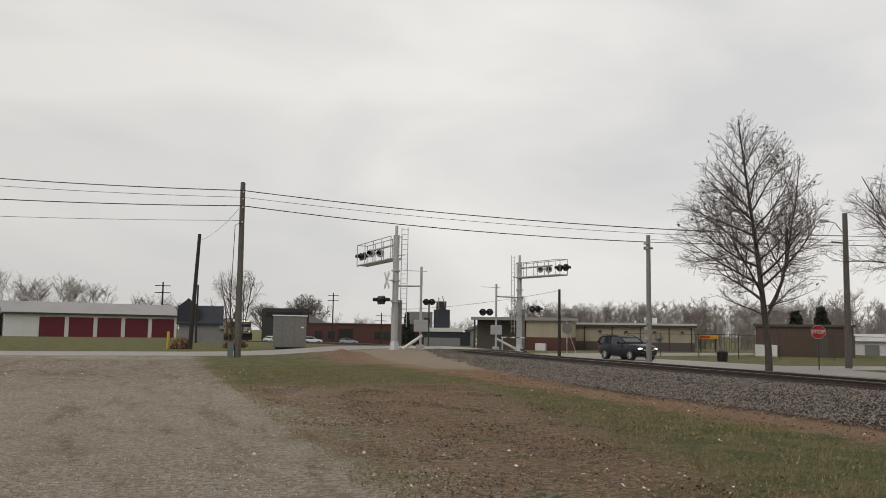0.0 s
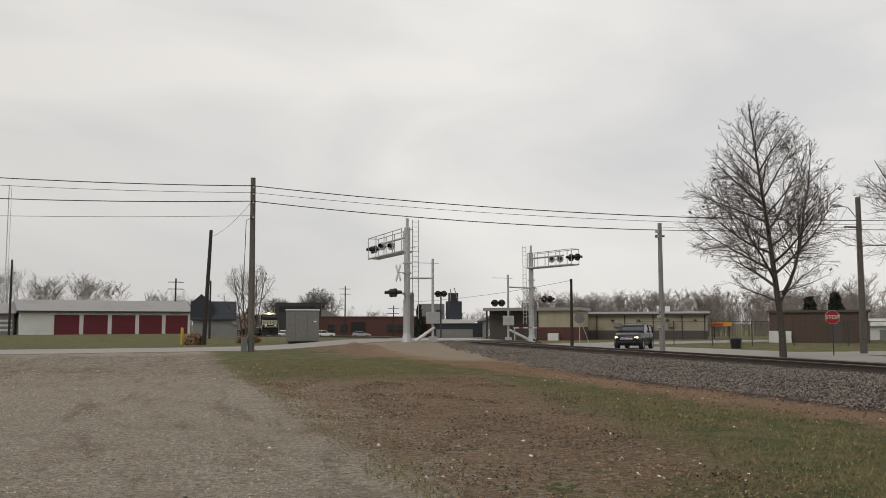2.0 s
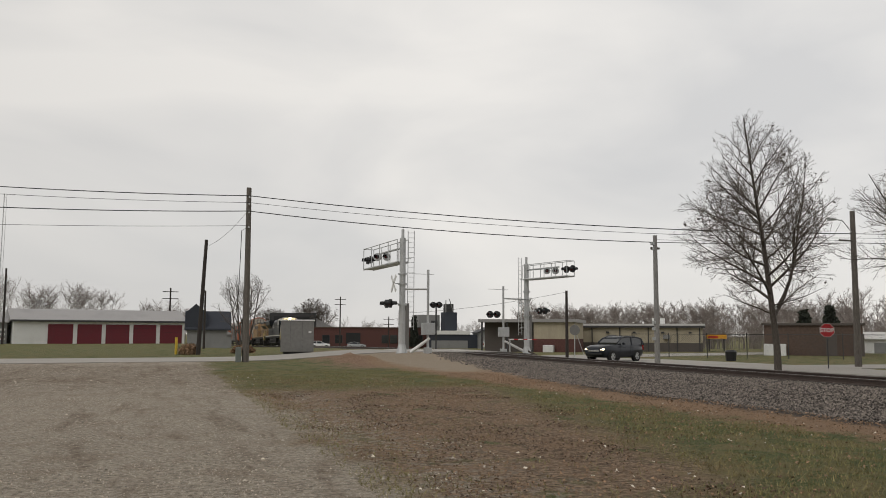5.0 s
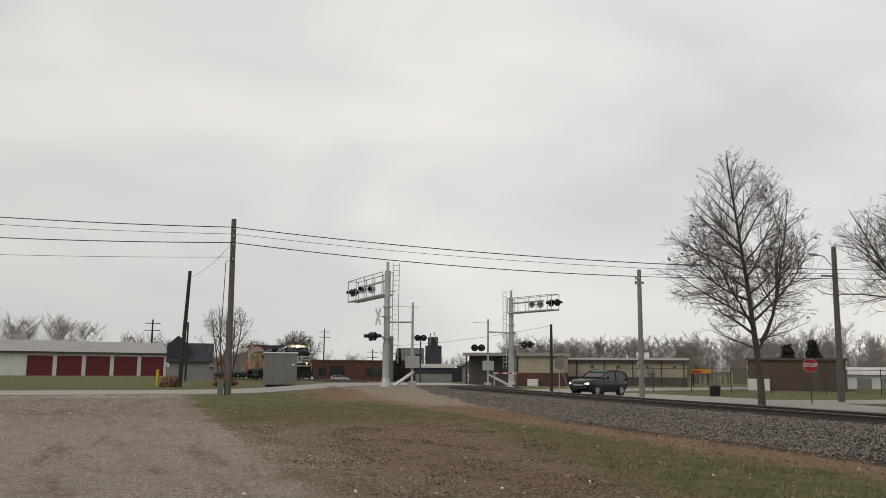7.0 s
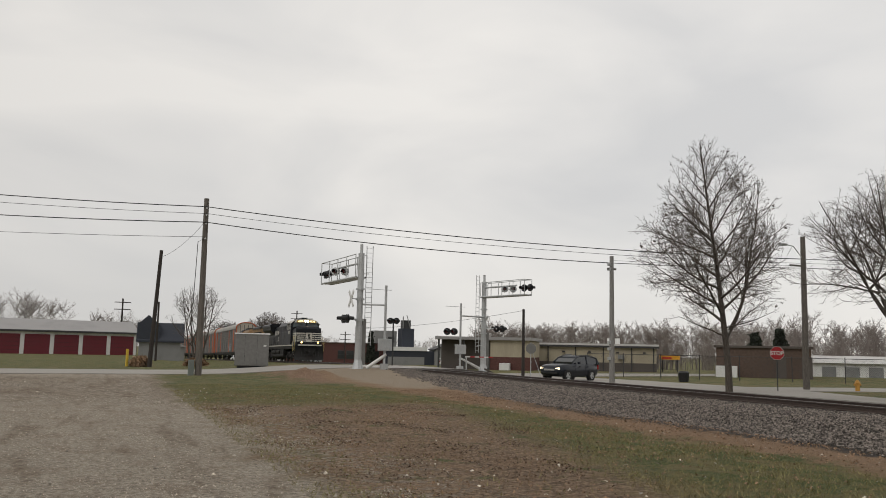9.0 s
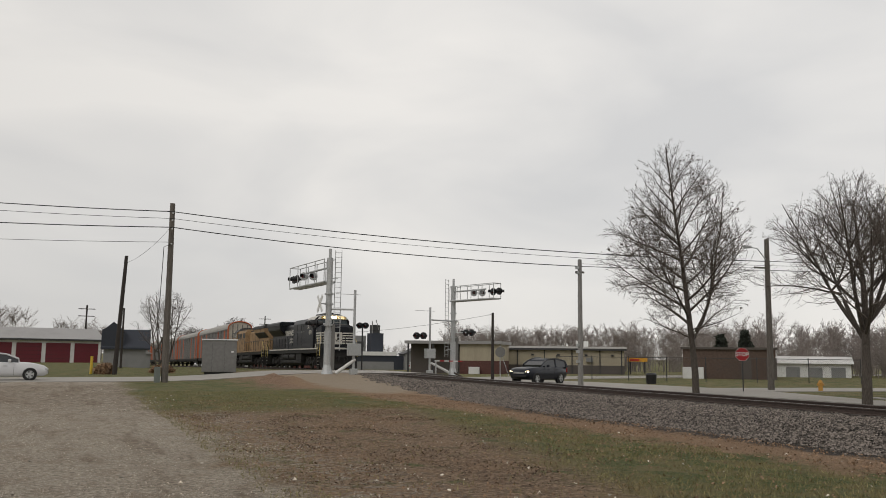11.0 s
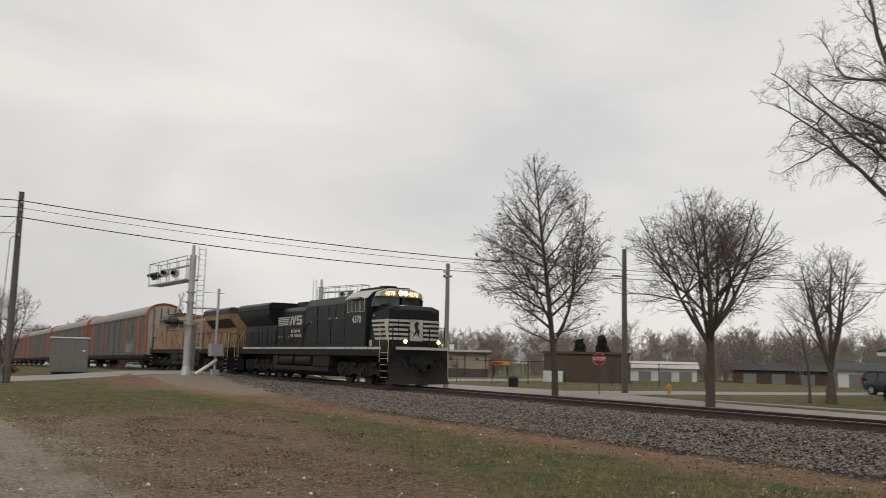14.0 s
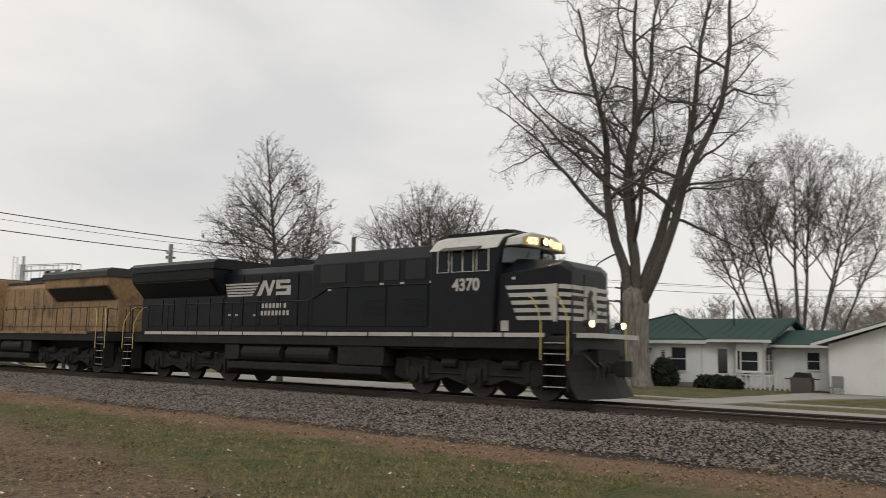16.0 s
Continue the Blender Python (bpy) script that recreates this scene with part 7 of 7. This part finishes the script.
def car_paint(name, c):
    m = mat(name, c, 0.04, 0.34, 0.0, big=0.8, fine=40, bump=0, dirt_amount=0.15)
    m.node_tree.nodes["Principled BSDF"].inputs["Coat Weight"].default_value = 0.12
    m.node_tree.nodes["Principled BSDF"].inputs["Specular IOR Level"].default_value = 0.35
    return m


def car(name, paint, label, prof, W, wheels, wr, lit, cls="car"):
    """prof: rows along the length (front at x=0): x, sill z, belt z, roof z, glass there or not. Local x runs back from the nose, y across."""
    c = thing(name, pose(0, 0, 0), label, cls)
    rings = []
    L = prof[-1][0]
    for x, z0, zb, zr in prof:
        e = min(x, L - x)
        w = W * (0.80 + 0.2 * min(1, e / 0.55)) / 2
        rings.append([(x, -w * 0.92, z0), (x, -w, z0 + 0.18), (x, -w * 1.0, (z0 + zb) / 2), (x, -w * 0.95, zb), (x, -w * 0.5, zb + 0.03), (x, w * 0.5, zb + 0.03), (x, w * 0.95, zb), (x, w, (z0 + zb) / 2), (x, w, z0 + 0.18), (x, w * 0.92, z0)])
    part("body", MB().loft(rings), paint, c, smooth=True, bev=0.0)
    cabr = [(x, zb, zr) for x, z0, zb, zr in prof if zr > zb + 0.02]
    g = [[(x, -W * 0.46, zb - 0.02), (x, -W * 0.46 + (zr - zb) * 0.22, zr - 0.04), (x, W * 0.46 - (zr - zb) * 0.22, zr - 0.04), (x, W * 0.46, zb - 0.02)] for x, zb, zr in cabr]
    part("windows", MB().loft(g), CARGLASS, c, "dark tinted glass")
    top = [r for r in cabr if r[2] > max(q[2] for q in cabr) - 0.16]
    rf = [[(x, -W * 0.47 + (zr - zb) * 0.2, zr - 0.07), (x, -W * 0.3, zr + 0.0), (x, W * 0.3, zr + 0.0), (x, W * 0.47 - (zr - zb) * 0.2, zr - 0.07)] for x, zb, zr in top]
    part("roof", MB().loft(rf), paint, c, smooth=True)
    pil = MB()
    for s in (-1, 1):
        edge = [(x, s * (W * 0.465 - (zr - zb) * 0.22), zr - 0.03) for x, zb, zr in cabr]
        pil.tube([(cabr[0][0] - 0.05, s * W * 0.44, cabr[0][1])] + edge + [(cabr[-1][0] + 0.02, s * W * 0.44, cabr[-1][1])], 0.045, 6)
        n = len(cabr)
        for k in (n // 2, n - 2):
            x, zb, zr = cabr[k]
            pil.tube([(x, s * W * 0.468, zb - 0.02), (x + 0.04, s * (W * 0.468 - (zr - zb) * 0.22), zr - 0.05)], 0.045, 6)
    part("pillars", pil, paint, c)
    for s in (-1, 1):
        part("mirror", MB().box(cabr[0][0] + 0.35, cabr[0][0] + 0.5, s * W * 0.5, s * W * 0.6, cabr[1][1] + 0.02, cabr[1][1] + 0.17), paint, c, bev=0.03)
        part("headlight", MB().box(0.0, 0.32, s * W * 0.27, s * W * 0.42, prof[1][2] - 0.23, prof[1][2] - 0.1), CARLAMP if lit else LAMPGLASS, c, "lit headlight" if lit else "clear headlight", bev=0.03)
        part("tail_lamp", MB().box(L - 0.2, L + 0.01, s * W * 0.32, s * W * 0.43, prof[-2][2] - 0.35, prof[-2][2] - 0.02), TAIL, c, bev=0.02)
        for y_ in (0.38, 0.62):
            xx = L * y_
            part("door_seam", MB().box(xx, xx + 0.012, s * W * 0.497, s * W * 0.503, prof[3][1] + 0.1, prof[4][2] - 0.03), BLACK, c)
        for y_ in (0.46, 0.66):
            part("door_handle", MB().box(L * y_, L * y_ + 0.18, s * W * 0.495, s * W * 0.515, prof[4][2] - 0.16, prof[4][2] - 0.12), paint, c)
    part("grille", MB().box(-0.012, 0.05, -W * 0.24, W * 0.24, prof[0][2] - 0.2, prof[0][2] - 0.08), CHROME if lit else BLACK, c, bev=0.01)
    part("bumper", MB().box(-0.03, 0.1, -W * 0.36, W * 0.36, prof[0][1] + 0.02, prof[0][1] + 0.16), BLACK, c, bev=0.03)
    ws = []
    for x in wheels:
        for s in (-1, 1):
            arch = MB().tube([(x, s * W * 0.40, wr), (x, s * W * 0.503, wr)], wr * 1.14, 18)
            part("wheel_arch", arch, BLACK, c)
            n = 20
            t = MB().loft([[(q * math.cos(a), y, q * math.sin(a)) for a in [2 * math.pi * k / n for k in range(n)]] for q, y in ((wr * 0.66, -0.11), (wr, -0.1), (wr, 0.1), (wr * 0.66, 0.11))], cap=False)
            w = part("wheel", t, TYRE, c, m=pose(x, s * (W * 0.5 - 0.06), wr))
            rim = MB().tube([(0, -0.09, 0), (0, 0.09, 0)], wr * 0.2, 10)
            for k in range(5):
                a = 2 * math.pi * k / 5
                p = Vector((math.cos(a), 0, math.sin(a)))
                tt = Vector((-math.sin(a), 0, math.cos(a))) * 0.045
                for y_ in (-0.08, 0.08):
                    o = Vector((0, y_, 0))
                    rim.add([o + p * wr * 0.1 - tt, o + p * wr * 0.1 + tt, o + p * wr * 0.64 + tt * 1.4, o + p * wr * 0.64 - tt * 1.4], [(0, 1, 2, 3)])
            rim.loft([[(q * math.cos(a), y, q * math.sin(a)) for a in [2 * math.pi * k / n for k in range(n)]] for q, y in ((wr * 0.58, -0.09), (wr * 0.67, -0.1), (wr * 0.67, 0.1), (wr * 0.58, 0.09))], cap=False)
            part("rim", rim, GALV, w, "bright alloy rim")
            ws.append(w)
    return c, ws


SUV_PROF = [(0, 0.42, 0.86, 0), (0.18, 0.32, 0.98, 0), (0.7, 0.26, 1.06, 0), (1.25, 0.26, 1.10, 1.115), (1.55, 0.26, 1.1, 1.3), (1.95, 0.26, 1.1, 1.56), (2.4, 0.26, 1.1, 1.68), (3.1, 0.26, 1.12, 1.69), (3.8, 0.28, 1.14, 1.66), (4.3, 0.34, 1.14, 1.55), (4.5, 0.4, 1.1, 1.2), (4.58, 0.5, 0.95, 0)]
suv, suv_wheels = car("suv", car_paint("dark_navy_paint", (0.007, 0.010, 0.017)), "dark blue sport utility vehicle with lit headlights", SUV_PROF, 1.82, (0.85, 3.55), 0.36, True)
rack_ = MB()
for s_ in (-1, 1):
    rack_.tube([(2.2, s_ * 0.55, 1.72), (3.9, s_ * 0.55, 1.72)], 0.02, 5)
part("roof_rail", rack_, DARKGREY, suv)
HATCH_PROF = [(0, 0.35, 0.62, 0), (0.2, 0.25, 0.76, 0), (0.6, 0.2, 0.86, 0), (0.95, 0.2, 0.92, 0.935), (1.5, 0.2, 0.95, 1.2), (2.1, 0.2, 0.97, 1.43), (2.6, 0.2, 0.98, 1.49), (3.2, 0.2, 1.0, 1.45), (3.8, 0.22, 1.03, 1.32), (4.2, 0.28, 1.05, 1.16), (4.4, 0.35, 1.0, 0), (4.46, 0.45, 0.8, 0)]
hatch, hatch_wheels = car("hatchback", car_paint("silver_white_paint", (0.62, 0.62, 0.63)), "silver white hatchback car waiting on the road", HATCH_PROF, 1.74, (0.9, 3.6), 0.32, False)
# parked cars down the far street
PW = car_paint("white_paint_parked", (0.7, 0.7, 0.7))
PS = car_paint("silver_paint_parked", (0.35, 0.36, 0.37))
parked = [car("parked_car", PW, "white car parked in front of the brick building", SUV_PROF, 1.82, (0.85, 3.55), 0.36, False)[0],
          car("parked_car", PS, "silver car parked in front of the brick building", HATCH_PROF, 1.74, (0.9, 3.6), 0.32, False)[0]]


def park(c, x, y, rz):
    c.matrix_basis = pose(x, y, gz(x, y) + 0.02, 0, 0, rz)


park(parked[0], 38.0, 192.5, 170)
park(parked[1], 46.0, 190.5, 168)
for x_, y_, rz_, k_ in ((25.5, 196.0, 60, 0), (106.0, 74.0, 150, 0), (109.5, 71.5, 150, 1), (64.0, 150.0, 165, 0)):
    copy_thing(parked[k_], pose(x_, y_, gz(x_, y_) + 0.02, 0, 0, rz_))
pk_ = car("pickup", car_paint("dark_grey_paint", (0.03, 0.03, 0.032)), "dark parked vehicle in front of the red shed", SUV_PROF, 1.8, (0.85, 3.55), 0.36, False)[0]
park(pk_, 59.2, 30.8, 75)


# ---- things in motion ----
V, T_END = 10.86, 16.0


def train_rows(offset, length, flip=False):
    rows = []
    for k in range(33):
        t = k * 0.5
        y = 9.1 + V * (T_END - t) + offset
        a, b = rail_z(y), rail_z(y + length)
        pitch = math.degrees(math.atan2(b - a, length))
        if flip:
            rows.append((t, pose(TRACK_X, y + length, b, -pitch, 0, 180)))
        else:
            rows.append((t, pose(TRACK_X, y, a, pitch, 0, 0)))
    return rows


def car_pose(x, y, heading):
    """heading: degrees of the nose's direction; the origin stands under the nose."""
    h = radians(heading)
    d = 2.2
    nx, ny = x + d * math.cos(h), y + d * math.sin(h)
    return pose(nx, ny, gz(x, y) + 0.035, 0, 0, heading + 180)


def motions():
    walk(lead_loco, train_rows(0, 22.0))
    walk(second_loco, train_rows(22.0, 22.0, True))
    turns = [k / 15 for k in range(241)]
    for loco, way in ((lead_loco, 1), (second_loco, -1)):
        for w in [o for o in loco.children if o.name.startswith("wheelset")]:
            base = w.matrix_basis.copy()
            walk(w, [(t, base @ pose(0, 0, 0, way * math.degrees(V * t / 0.52), 0, 0)) for t in turns])
    for i, r in enumerate(racks):
        walk(r, train_rows(44.3 + 27.6 * i, 27.4))
    path = [(0.0, 31.9, 52.6, -82), (0.5, 31.8, 52.4, -97), (1.0, 31.6, 52.2, -111), (1.5, 31.4, 52.0, -124), (2.0, 31.1, 51.9, -135), (2.5, 30.8, 51.8, -144), (3.0, 30.5, 51.7, -151), (3.5, 30.25, 51.6, -154), (4.2, 30.05, 51.5, -156), (5.5, 30.0, 51.5, -157), (16.0, 30.0, 51.5, -157)]
    shift = lambda t: 0.28 + 0.42 * sm(1.2, 3.6, t)
    path = [(t, x + 0.2 - 0.86 * shift(t), y - 1.2 + 0.52 * shift(t), h) for t, x, y, h in path]
    walk(suv, [(t, car_pose(x, y, h)) for t, x, y, h in path])
    spin = 0.0
    rolls = []
    for i, (t, x, y, h) in enumerate(path):
        if i:
            spin += math.degrees(math.hypot(x - path[i - 1][1], y - path[i - 1][2]) / 0.36)
        rolls.append((t, spin))
    for w in suv_wheels:
        base = w.matrix_basis.copy()
        walk(w, [(t, base @ pose(0, 0, 0, 0, -a, 0)) for t, a in rolls])
    xs = [(0.0, -42.0), (8.0, -15.5), (8.7, -12.2), (9.5, -8.6), (10.3, -5.6), (10.8, -3.8), (11.0, -3.1), (11.5, -1.5), (12.0, -0.3), (12.5, 0.45), (13.0, 0.85), (13.5, 1.05), (14.0, 1.15), (16.0, 1.2)]
    xs = [(t, 5.1 - (5.1 - x) * 0.87) for t, x in xs]
    walk(hatch, [(t, car_pose(x - 1.3, 51.9, 3)) for t, x in xs])
    fine, t = [], 0.0
    while t < 16.0001:
        fine.append((t, float(np.interp(t, [q[0] for q in xs], [q[1] for q in xs]))))
        t += 0.1
    for w in hatch_wheels:
        base = w.matrix_basis.copy()
        walk(w, [(t, base @ pose(0, 0, 0, 0, -math.degrees((x + 36) / 0.32), 0)) for t, x in fine])


motions()
